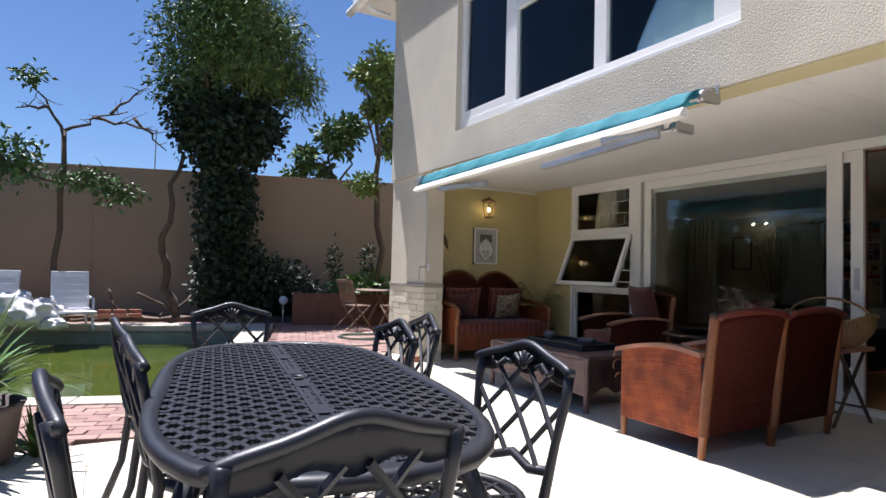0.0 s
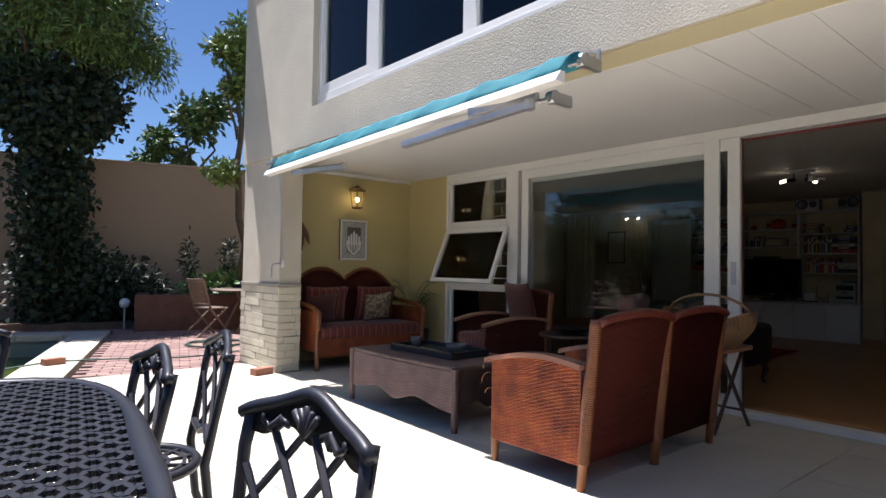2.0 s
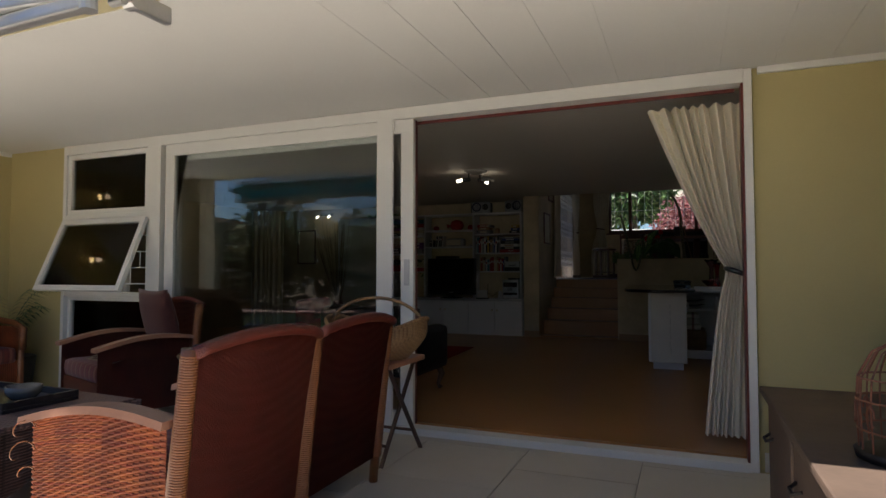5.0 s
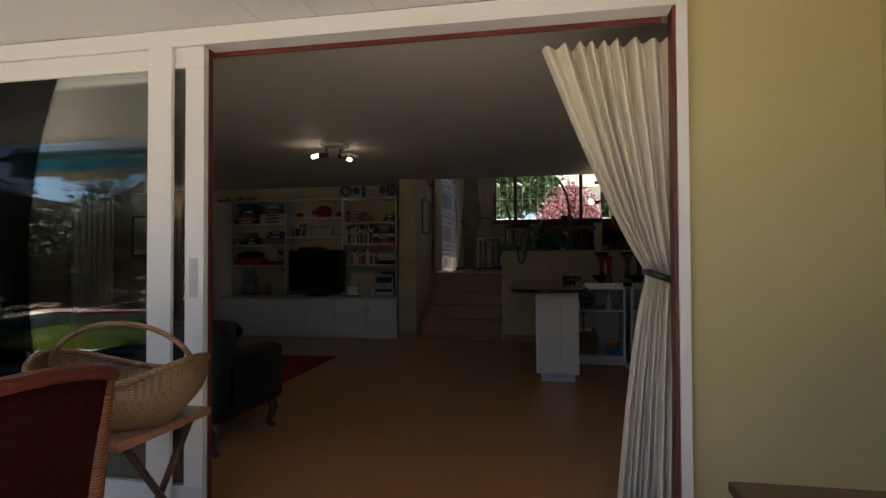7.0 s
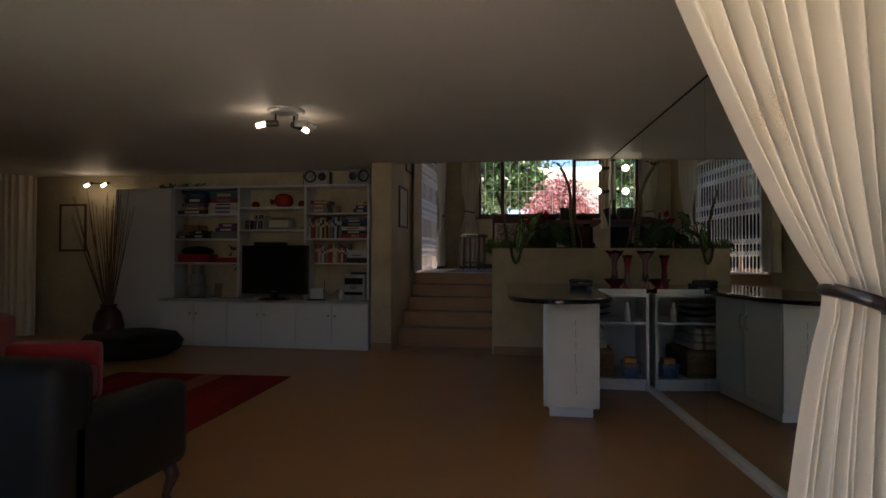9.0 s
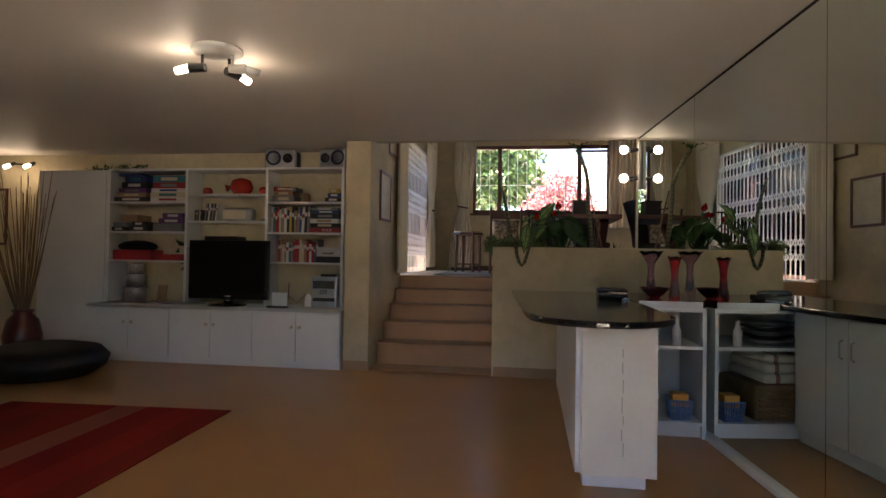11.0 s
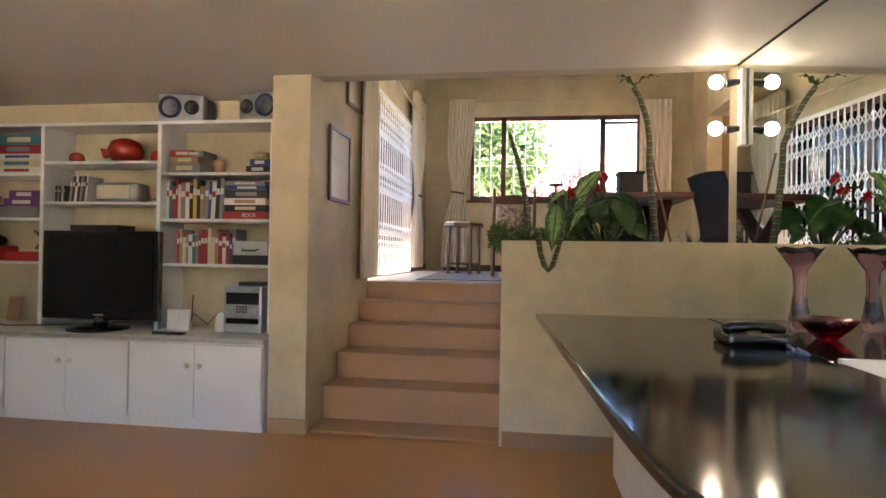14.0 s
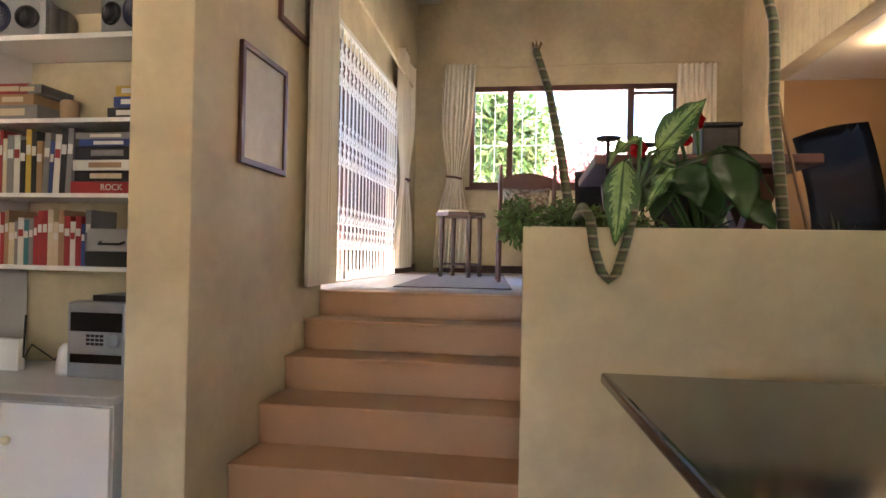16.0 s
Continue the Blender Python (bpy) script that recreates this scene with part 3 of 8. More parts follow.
def drape(name, label, line, z0, z1, m, depth=0.035, folds=9, tie=None, category="curtain", lean=0.0):
    """A hanging curtain along line ((x, y), (x, y)); tie = (height, pinch 0..1, share along the line drawn to)."""
    a, b = Vector((*line[0], 0)), Vector((*line[1], 0))
    n = Vector((-(b - a).y, (b - a).x, 0)).normalized()

    def fn(u, v):
        z = z0 + (z1 - z0) * v
        s = u
        d = depth * (0.75 + 0.25 * math.sin(u * 41.0))
        if tie:
            k = math.exp(-((z - tie[0]) / (0.55 if z > tie[0] else 0.5)) ** 2 * (1.6 if z > tie[0] else 2.2))
            k = tie[1] * k
            s = u * (1 - k) + tie[2] * k
            d *= 1 - 0.5 * k
        p = a + (b - a) * s + n * d * math.sin(u * folds * 2 * math.pi + 1.3 * math.sin(u * 11 + folds) + 0.9 * v * math.sin(u * 7)) \
            + n * d * 0.35 * math.sin(u * folds * 5.1 + 2.0 * v)
        return p + (b - a) * lean * (1 - v) + Vector((0, 0, z))

    top = thing(name, label, category)
    bm = B()
    sheet(bm, fn, folds * 10, 26)
    part("cloth", bm, m, top, smooth=True)
    return top


for y0, y1, n in ((5.02, 5.93, 6), (3.74, 4.95, 5), (2.5, 3.70, 4)):
    drape("curtain", "sheer blue curtain in the upstairs window", ((3.62, y0), (3.62, y1)), WZ0 + 0.02, WZ1 - 0.02, M_BLUE_CURTAIN, 0.025, n)

# ---- the garden ----
M_BARK = mat("tree_bark", (0.13, 0.095, 0.065), 0.95, vary=0.25, scale=9, fine=50, bump=0.8, dist=0.01)
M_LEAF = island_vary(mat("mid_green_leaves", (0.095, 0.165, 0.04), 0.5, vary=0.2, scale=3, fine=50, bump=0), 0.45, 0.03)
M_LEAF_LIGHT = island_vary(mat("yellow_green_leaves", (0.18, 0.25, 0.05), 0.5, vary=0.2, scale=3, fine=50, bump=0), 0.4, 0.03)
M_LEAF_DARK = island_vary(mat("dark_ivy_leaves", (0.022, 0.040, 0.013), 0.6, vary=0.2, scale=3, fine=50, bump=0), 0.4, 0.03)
M_LEAF_RED = island_vary(mat("red_maple_leaves", (0.30, 0.035, 0.04), 0.5, vary=0.2, scale=3, fine=50, bump=0), 0.4, 0.02)
M_PLASTIC = mat("white_plastic", (0.70, 0.70, 0.71), 0.45, vary=0.05, scale=3)
M_TEAK = mat("weathered_teak", (0.22, 0.15, 0.10), 0.7, vary=0.2, scale=6, fine=60, bump=0.3)
M_BAG = mat("white_woven_bag", (0.70, 0.69, 0.66), 0.75, vary=0.08, scale=5, fine=120, bump=0.4)


def leaves(name, blobs, count, size, m, parent, seed=1, slim=0.45, droop=0.0, shell=0.5, label=""):
    """A crown of separate folded leaves, spread over soft ellipsoids (x, y, z, rx, ry, rz)."""
    rng = np.random.default_rng(seed)
    w = np.array([b[3] * b[4] * b[5] for b in blobs]) ** 0.75
    pick = rng.choice(len(blobs), count, p=w / w.sum())
    bl = np.array(blobs)[pick]
    d = rng.normal(size=(count, 3))
    d /= np.linalg.norm(d, axis=1)[:, None]
    r = (shell + (1 - shell) * rng.random(count)) * (0.82 + 0.36 * rng.random(count))
    c = bl[:, :3] + d * bl[:, 3:] * r[:, None]
    a = rng.normal(size=(count, 3)) + d * 0.8
    a[:, 2] -= droop
    a /= np.linalg.norm(a, axis=1)[:, None]
    s = np.cross(a, rng.normal(size=(count, 3)))
    s /= np.linalg.norm(s, axis=1)[:, None]
    n = np.cross(a, s)
    ln = (size * (0.6 + 0.8 * rng.random(count)))[:, None]
    v = np.stack([c, c + a * ln * 0.45 + s * ln * slim * 0.5 + n * ln * 0.08, c + a * ln - n * ln * 0.06, c + a * ln * 0.45 - s * ln * slim * 0.5 + n * ln * 0.08], 1)
    k = np.arange(count)[:, None] * 4
    f = np.concatenate([k + [0, 1, 2], k + [0, 2, 3]])
    return raw(name, v.reshape(-1, 3).tolist(), f.tolist(), m, parent, label)


def limb(bm, a, b, r0, r1, seed, bend=0.15, n=6, seg=7):
    rng = random.Random(seed)
    a, b = Vector(a), Vector(b)
    pts, rs = [], []
    for i in range(n + 1):
        u = i / n
        k = math.sin(u * math.pi) * bend * (b - a).length
        pts.append(a.lerp(b, u) + Vector((rng.uniform(-k, k), rng.uniform(-k, k), rng.uniform(-k, k) * 0.4)))
        rs.append(r0 + (r1 - r0) * u)
    tube(bm, pts, rs, seg)
    return pts


GROUND = -0.09
# garden wall, aligned with the pool
WALL_A, WALL_RZ = Vector((-2.2, 15.6, 0)), -15.7
wall_pose = pose(WALL_A.x, WALL_A.y, 0, 0, 0, WALL_RZ)
bm = B()
box(bm, -9, 15, 0, 0.25, GROUND - 0.1, 3.2)
w = struct("wall_garden", bm, M_TANWALL, "tall tan plastered garden wall", "wall")
bm = B()
box(bm, -9, 15, -0.03, 0.28, 3.2, 3.25, 0.01)
part("coping", bm, M_TANWALL, w)
for i in range(7):
    bm = B()
    box(bm, -8 + i * 3.3, -7.97 + i * 3.3, -0.012, 0.0, GROUND, 3.2)
    part("joint_cover", bm, M_TANWALL, w)
w.matrix_world = wall_pose
bm = B()
box(bm, -9, 15, -1.5, -0.02, GROUND - 0.05, 0.03)
bmesh.ops.subdivide_edges(bm, edges=[e for e in bm.edges if e.calc_length() > 5], cuts=60)
for v in bm.verts:
    if v.co.z > 0:
        v.co.z += random.uniform(-0.03, 0.09)
w = struct("flower_bed", bm, M_SOIL, "bare soil bed along the garden wall", "soil")
w.matrix_world = wall_pose
# hedge row closing the garden behind the walker
hedge = thing("hedge", "tall leafy green hedge closing the garden", "hedge")
# dark leaves below, lighter shoots above: sunlight put into the leaf colour
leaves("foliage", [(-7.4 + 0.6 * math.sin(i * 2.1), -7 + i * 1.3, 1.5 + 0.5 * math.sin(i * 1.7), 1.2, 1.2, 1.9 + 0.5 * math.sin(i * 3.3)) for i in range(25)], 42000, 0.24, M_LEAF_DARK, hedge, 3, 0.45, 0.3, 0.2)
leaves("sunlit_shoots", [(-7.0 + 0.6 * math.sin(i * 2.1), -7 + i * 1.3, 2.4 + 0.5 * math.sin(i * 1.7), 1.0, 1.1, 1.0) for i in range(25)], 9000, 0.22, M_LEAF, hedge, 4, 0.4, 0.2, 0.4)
for i in range(12):
    bm = B()
    limb(bm, (-7.3, -7 + i * 2.6, GROUND), (-7.2, -6.8 + i * 2.6, 2.2), 0.07, 0.03, i)
    part("trunk", bm, M_BARK, hedge)

# creeper-clad tree
tree = thing("tree", "tall tree smothered in dark creeper, feathery green top", "tree")
bm = B()
limb(bm, (2.5, 13.5, GROUND), (2.35, 13.6, 4.2), 0.22, 0.14, 2, 0.05)
for i, e in enumerate(((1.4, 13.5, 6.2), (2.4, 13.8, 7.0), (3.3, 13.4, 6.1), (1.7, 13.0, 5.2), (3.6, 13.2, 5.0))):
    limb(bm, (2.4, 13.6, 3.0 + 0.3 * i), e, 0.10, 0.02, 10 + i, 0.1)
part("trunk", bm, M_BARK, tree, smooth=True)
bm = B()
limb(bm, (1.45, 13.3, GROUND), (1.15, 13.25, 1.4), 0.09, 0.07, 22, 0.08)
limb(bm, (1.15, 13.25, 1.35), (1.5, 13.4, 3.4), 0.07, 0.04, 23, 0.08)
part("side_stem", bm, M_BARK, tree, smooth=True)
leaves("crown", [(2.0, 13.5, 5.9, 1.35, 1.1, 1.2), (2.9, 13.5, 5.6, 1.25, 1.1, 1.1), (1.5, 13.5, 5.0, 0.8, 0.8, 0.8), (3.4, 13.3, 5.2, 0.75, 0.6, 0.55), (2.3, 13.6, 6.9, 0.9, 0.8, 0.9), (1.7, 13.5, 6.6, 0.8, 0.7, 0.7), (3.2, 13.6, 6.3, 0.7, 0.6, 0.6)], 17000, 0.13, M_LEAF, tree, 5, 0.35, 0.5, 0.25)
leaves("feathery_top", [(2.5, 13.4, 6.9, 0.9, 0.8, 1.2), (3.1, 13.2, 6.2, 0.9, 0.7, 0.9), (3.9, 13.1, 5.2, 0.45, 0.4, 0.7), (2.0, 13.1, 5.6, 0.7, 0.5, 0.6), (2.9, 13.0, 5.3, 0.8, 0.5, 0.5)], 12000, 0.15, M_LEAF_LIGHT, tree, 6, 0.18, 1.0, 0.15, "feathery yellow-green foliage")
leaves("creeper", [(2.45, 13.4, 1.0, 0.75, 0.55, 1.3), (2.35, 13.4, 2.5, 0.68, 0.55, 1.2), (2.3, 13.4, 3.9, 1.0, 0.8, 0.9), (3.2, 13.3, 0.6, 1.0, 0.6, 0.8), (3.6, 13.2, 0.4, 0.7, 0.5, 0.5), (1.8, 13.4, 4.3, 0.75, 0.6, 0.7), (2.9, 13.4, 4.2, 0.7, 0.6, 0.8)], 17000, 0.12, M_LEAF_DARK, tree, 7, 0.8, 0.6, 0.4, "dark heart-shaped creeper leaves")
tree.matrix_world = pose(-0.25, 0, 0)

# thin half-dead tree
tree = thing("tree", "thin half-dead tree with bare twisted branches", "tree")
bm = B()
limb(bm, (-0.9, 13.3, GROUND), (-0.85, 13.3, 3.6), 0.06, 0.045, 31, 0.02)
k = 0
for a, b in (((-0.85, 13.3, 3.5), (-1.4, 13.2, 4.5)), ((-0.85, 13.3, 3.6), (0.2, 13.2, 4.1)), ((-0.4, 13.2, 3.9), (0.75, 13.3, 3.8)), ((-0.1, 13.2, 4.0), (0.5, 13.1, 4.6)), ((0.3, 13.2, 4.0), (0.9, 13.1, 3.4)), ((-1.1, 13.2, 4.0), (-1.6, 13.2, 3.9)), ((-0.85, 13.3, 2.6), (-1.9, 13.2, 2.9)), ((-0.85, 13.3, 2.6), (0.1, 13.2, 2.9)), ((-0.3, 13.2, 2.8), (0.5, 13.2, 2.5))):
    k += 1
    pts = limb(bm, a, b, 0.035, 0.01, 40 + k, 0.1, seg=5)
    for j in range(4):
        p = pts[2 + j]
        limb(bm, p, p + Vector((random.uniform(-0.3, 0.4), random.uniform(-0.2, 0.2), random.uniform(-0.05, 0.35))), 0.012, 0.004, 60 + k * 5 + j, 0.15, 4, 4)
part("trunk", bm, M_BARK, tree, smooth=True)
leaves("crown", [(-1.4, 13.2, 4.55, 0.28, 0.25, 0.25), (-1.6, 13.2, 3.0, 0.55, 0.4, 0.55), (-0.5, 13.2, 2.7, 0.7, 0.4, 0.25), (0.1, 13.2, 2.5, 0.45, 0.3, 0.3), (-2.2, 13.2, 2.4, 0.5, 0.4, 0.3)], 1500, 0.13, M_LEAF, tree, 9, 0.5, 0.6, 0.2)

# small shrub tree further along the wall
tree = thing("small_tree", "small leafy tree against the garden wall", "tree")
bm = B()
limb(bm, (-2.35, 13.4, GROUND), (-2.3, 13.4, 1.9), 0.04, 0.02, 71, 0.05)
part("trunk", bm, M_BARK, tree)
leaves("crown", [(-2.3, 13.4, 1.7, 0.3, 0.3, 0.5)], 500, 0.13, M_LEAF, tree, 10, 0.5, 0.4, 0.2)
# slim tree beside the house
tree = thing("tree", "slim tree with bright green clumps beside the house", "tree")
bm = B()
limb(bm, (5.25, 12.2, GROUND), (4.95, 12.0, 3.2), 0.08, 0.06, 81, 0.03)
limb(bm, (4.95, 12.0, 3.1), (5.0, 12.0, 5.3), 0.06, 0.03, 82, 0.05)
limb(bm, (4.95, 12.0, 3.6), (4.6, 12.0, 5.2), 0.03, 0.015, 83, 0.05)
part("trunk", bm, M_BARK, tree, smooth=True)
leaves("crown", [(5.0, 12.0, 5.5, 0.42, 0.4, 0.55), (4.6, 12.0, 5.3, 0.3, 0.3, 0.3), (5.3, 12.0, 4.9, 0.5, 0.4, 0.6), (4.9, 12.0, 4.6, 0.3, 0.3, 0.3), (4.7, 12.0, 2.95, 0.4, 0.35, 0.22), (5.3, 12.1, 4.0, 0.3, 0.3, 0.5)], 3600, 0.14, M_LEAF_LIGHT, tree, 12, 0.5, 0.2, 0.2)
# tree beyond the wall
tree = thing("tree", "loose green tree rising behind the garden wall", "tree")
bm = B()
limb(bm, (5.4, 15.8, GROUND), (5.3, 15.8, 3.6), 0.09, 0.06, 91, 0.03)
for i, e in enumerate(((4.6, 15.8, 4.4), (5.2, 15.7, 5.2), (6.0, 15.9, 5.0))):
    limb(bm, (5.3, 15.8, 3.2), e, 0.04, 0.015, 92 + i, 0.08)
part("trunk", bm, M_BARK, tree, smooth=True)
leaves("crown", [(4.5, 15.8, 4.1, 0.35, 0.35, 0.35), (5.3, 15.7, 4.7, 0.6, 0.5, 0.55), (5.8, 15.8, 5.1, 0.5, 0.4, 0.35), (4.3, 15.8, 3.6, 0.4, 0.3, 0.3), (5.0, 15.7, 3.7, 0.3, 0.3, 0.3)], 1900, 0.2, M_LEAF, tree, 13, 0.5, 0.3, 0.2)
# neighbour's house behind the wall
nb_house = thing("neighbour_house", "low neighbouring house with a sloping grey roof", "house")
bm = B()
box(bm, 8.6, 16, 15.0, 21, GROUND, 3.9)
part("wall", bm, M_TANWALL, nb_house)
bm = B()
sheet(bm, lambda u, v: Vector((8.0 + u * 8.2, 14.4 + v * 3.6, 3.75 + v * 0.9)), 1, 1, 0.1)
part("roof", bm, M_METAL, nb_house)
mast = thing("mast", "thin grey pole behind the garden wall", "pole")
bm = B()
cyl(bm, (0.9, 16.5, GROUND), (0.9, 16.5, 4.5), 0.025, 0.015, 8)
part("pole", bm, M_METAL, mast)

# pool coping stones, one row each side
cop = tagged(new("pool_coping"), "pale concrete coping round the pool", "coping", kind="structure")
nlen = 9
for i in range(nlen):
    a, b = i / nlen * POOL_L, (i + 1) / nlen * POOL_L
    bm = B()
    slab(bm, [pool_xy(0, a + 0.006), pool_xy(0.52, a + 0.006), pool_xy(0.52, b - 0.006), pool_xy(0, b - 0.006)], GROUND - 0.05, 0.012, 0.012)
    part("stone", bm, M_CONCRETE, cop)
for i in range(12):
    a, b = -POOL_W + i / 12 * (POOL_W + 0.52), -POOL_W + (i + 1) / 12 * (POOL_W + 0.52)
    bm = B()
    slab(bm, [pool_xy(a + 0.006, POOL_L), pool_xy(b - 0.006, POOL_L), pool_xy(b - 0.006, POOL_L + 0.5), pool_xy(a + 0.006, POOL_L + 0.5)], GROUND - 0.05, 0.012, 0.012)
    part("stone", bm, M_CONCRETE, cop)
    bm = B()
    slab(bm, [pool_xy(a + 0.006, -0.28), pool_xy(b - 0.006, -0.28), pool_xy(b - 0.006, 0.0), pool_xy(a + 0.006, 0.0)], GROUND - 0.05, 0.012, 0.012)
    part("stone", bm, M_CONCRETE, cop)

# raised brick bed with ivy behind the folding chairs
bed = tagged(new("raised_bed"), "raised brown brick bed full of ivy", "planter", kind="structure")
M_BEDBRICK = mat("brown_bed_brick", (0.17, 0.085, 0.06), 0.9, vary=0.2, scale=7, fine=50, bump=0.4)
bm = B()
box(bm, 6.2, 12, -2.2, -2.0, GROUND, 0.62)
box(bm, 6.2, 6.4, -2.0, -0.02, GROUND, 0.62)
o = part("bed_wall", bm, M_BEDBRICK, bed)
bm = B()
box(bm, 6.4, 12, -2.0, -0.02, GROUND, 0.55)
part("soil", bm, M_SOIL, bed)
bed.matrix_world = wall_pose
ivy = thing("ivy", "glossy mid-green ivy spilling over the bed", "ivy")
leaves("foliage", [(4.5 + i * 0.55, 12.35 - i * 0.15 + 0.3 * math.sin(i * 2), 0.7 + 0.12 * math.sin(i * 1.3), 0.45, 0.5, 0.25) for i in range(9)], 2600, 0.13, M_LEAF, ivy, 15, 0.8, 0.3, 0.3)
for i, blob in enumerate(((4.3, 12.6, 1.25, 0.12, 0.12, 0.5), (5.0, 12.4, 1.3, 0.15, 0.15, 0.45), (3.7, 12.8, 0.7, 0.4, 0.3, 0.35))):
    leaves("shoot", [blob], 140, 0.14, M_LEAF_DARK, ivy, 16 + i, 0.3)


def blades(name, parent, at, n, length, width, m, seed, up=0.6, droop=0.9, spread=1.0):
    """A tuft of arching strap leaves."""
    rng = random.Random(seed)
    verts, faces = [], []
    for i in range(n):
        a, tilt, ln = rng.uniform(0, 6.283), rng.uniform(0.15, 1.0) * spread, length * rng.uniform(0.65, 1.1)
        d = Vector((math.cos(a), math.sin(a), 0))
        s = Vector((-d.y, d.x, 0))
        base = len(verts)
        for j in range(6):
            u = j / 5
            p = Vector(at) + d * ln * u * tilt * 0.9 + Vector((0, 0, ln * (u * up - droop * tilt * u * u * 0.75 + (1 - tilt) * u * 0.5)))
            ww = width * (1 - u) ** 0.7 * (0.6 + 0.8 * min(1, u * 3)) + 0.001
            verts += [p + s * ww, p - s * ww + Vector((0, 0, 0.004))]
        for j in range(5):
            k = base + j * 2
            faces.append((k, k + 1, k + 3, k + 2))
    return raw(name, [tuple(v) for v in verts], faces, m, parent)


aloe = thing("aloe", "spiky pale green aloe in the raised bed", "plant")
blades("spikes", aloe, (5.15, 12.3, 0.75), 26, 0.55, 0.018, M_LEAF_LIGHT, 4, 0.9, 0.5)
pot = thing("potted_palm", "bushy strap-leaved plant in a dark pot", "plant")
bm = B()
lathe(bm, [(0.20, 0), (0.24, 0.03), (0.27, 0.3), (0.29, 0.34), (0.26, 0.34), (0.25, 0.28), (0.0, 0.28)], (-0.70, 4.25, 0), 20)
part("pot", bm, mat("dark_clay_pot", (0.08, 0.06, 0.055), 0.7, vary=0.15), pot, smooth=True)
blades("leaves", pot, (-0.70, 4.25, 0.3), 130, 0.74, 0.022, M_LEAF, 8, 0.75, 0.9)
tuft = thing("grass_tuft", "low tuft of grassy leaves beside the paving", "plant")
blades("leaves", tuft, (-0.36, 4.28, -0.01), 70, 0.38, 0.012, M_LEAF, 9, 0.7, 0.8)


def lounger(at, rz):
    t = thing("plastic_lounger", "white plastic garden lounger with raised back", "lounger", "loungers by the pool", pose(*at, 0, 0, rz))
    bm = B()
    box(bm, -0.3, 0.3, -0.7, 0.35, 0.28, 0.32, 0.015)
    part("seat", bm, M_PLASTIC, t)
    bm = B()
    box(bm, -0.3, 0.3, 0, 0.04, 0, 0.72, 0.015, pose(0, 0.35, 0.30, -18))
    for i in range(5):
        box(bm, -0.24, 0.24, -0.008, 0, 0.1 + i * 0.12, 0.15 + i * 0.12, 0, pose(0, 0.35, 0.30, -18))
    part("backrest", bm, M_PLASTIC, t)
    for x in (-0.26, 0.26):
        for y in (-0.6, 0.3):
            bm = B()
            cyl(bm, (x, y, 0), (x * 0.95, y + 0.1, 0.29), 0.022, 0.025, 8)
            part("leg", bm, M_PLASTIC, t)
        bm = B()
        tube(bm, [(x * 1.12, -0.25, 0.3), (x * 1.15, -0.22, 0.5), (x * 1.15, 0.3, 0.52), (x * 1.1, 0.42, 0.5)], 0.02, 8)
        part("armrest", bm, M_PLASTIC, t)
    return t


lounger((-0.55, 12.55, -0.02), 8)
lounger((-1.75, 12.75, -0.02), -5)


def bag(at, size, seed):
    t = thing("plastic_bag", "crumpled white rubble bag on the paving", "bag", "rubble bags", pose(*at, 0, 0, seed * 50))
    bm = B()
    bmesh.ops.create_icosphere(bm, subdivisions=4, radius=1)
    for v in bm.verts:
        n = noise.noise(v.co * 2.2 + Vector((seed * 7, 0, 0))) * 0.35 + noise.noise(v.co * 6 + Vector((seed, 3, 0))) * 0.12
        v.co = Vector((v.co.x * size[0], v.co.y * size[1], max(-0.92, v.co.z) * size[2])) * (1 + n)
    zmin = min(v.co.z for v in bm.verts)
    for v in bm.verts:
        v.co.z -= zmin
    part("sack", bm, M_BAG, t, smooth=True)


bag((-1.05, 11.95, 0.0), (0.42, 0.34, 0.25), 1)
bag((-1.35, 12.2, 0.02), (0.35, 0.3, 0.3), 2)
bag((-0.8, 11.75, 0.0), (0.25, 0.2, 0.1), 3)
bag((-1.75, 12.55, 0.30), (0.3, 0.28, 0.14), 4)

# felled branches and loose bricks on the bed
for i, (a, b) in enumerate((((0.3, 13.3, 0.1), (0.0, 13.5, 0.62)), ((0.5, 13.2, 0.55), (1.3, 13.2, 0.15)), ((-0.3, 13.2, 0.08), (0.6, 13.0, 0.10)), ((0.9, 13.1, 0.1), (1.5, 13.5, 0.5)), ((-0.6, 13.0, 0.06), (0.2, 12.95, 0.07)))):
    t = thing("cut_branch", "cut dry branch lying on the soil", "branch", "cut branches")
    bm = B()
    pts = limb(bm, a, b, 0.035, 0.02, 200 + i, 0.12)
    for j in range(3):
        limb(bm, pts[2 + j], pts[2 + j] + Vector((random.uniform(-0.2, 0.2), random.uniform(-0.1, 0.1), random.uniform(0, 0.2))), 0.012, 0.004, 220 + i * 4 + j, 0.1, 4, 4)
    part("wood", bm, M_BARK, t, smooth=True)
M_LOOSE = mat("loose_red_brick", (0.36, 0.16, 0.10), 0.9, vary=0.15, scale=8, fine=70, bump=0.4, rand=0.1)


def loose_brick(at, rz, label="single red clay brick"):
    bm = B()
    box(bm, -0.11, 0.11, -0.052, 0.052, 0, 0.072, 0.006)
    t = tagged(part("brick", bm, M_LOOSE), label, "brick", "loose bricks")
    t.matrix_world = pose(*at, 0, 0, rz)


loose_brick((3.27, 6.72, 0.0), 12, "red clay brick lying by the column base")
loose_brick((1.62, 8.55, 0.012), 20, "red clay brick on the pool coping")
for i in range(6):
    loose_brick((-0.05 + (i % 3) * 0.26, 13.0 + 0.02 * i, 0.1 + (i // 3) * 0.073), 5 - i * 3, "old red brick heaped on the soil")

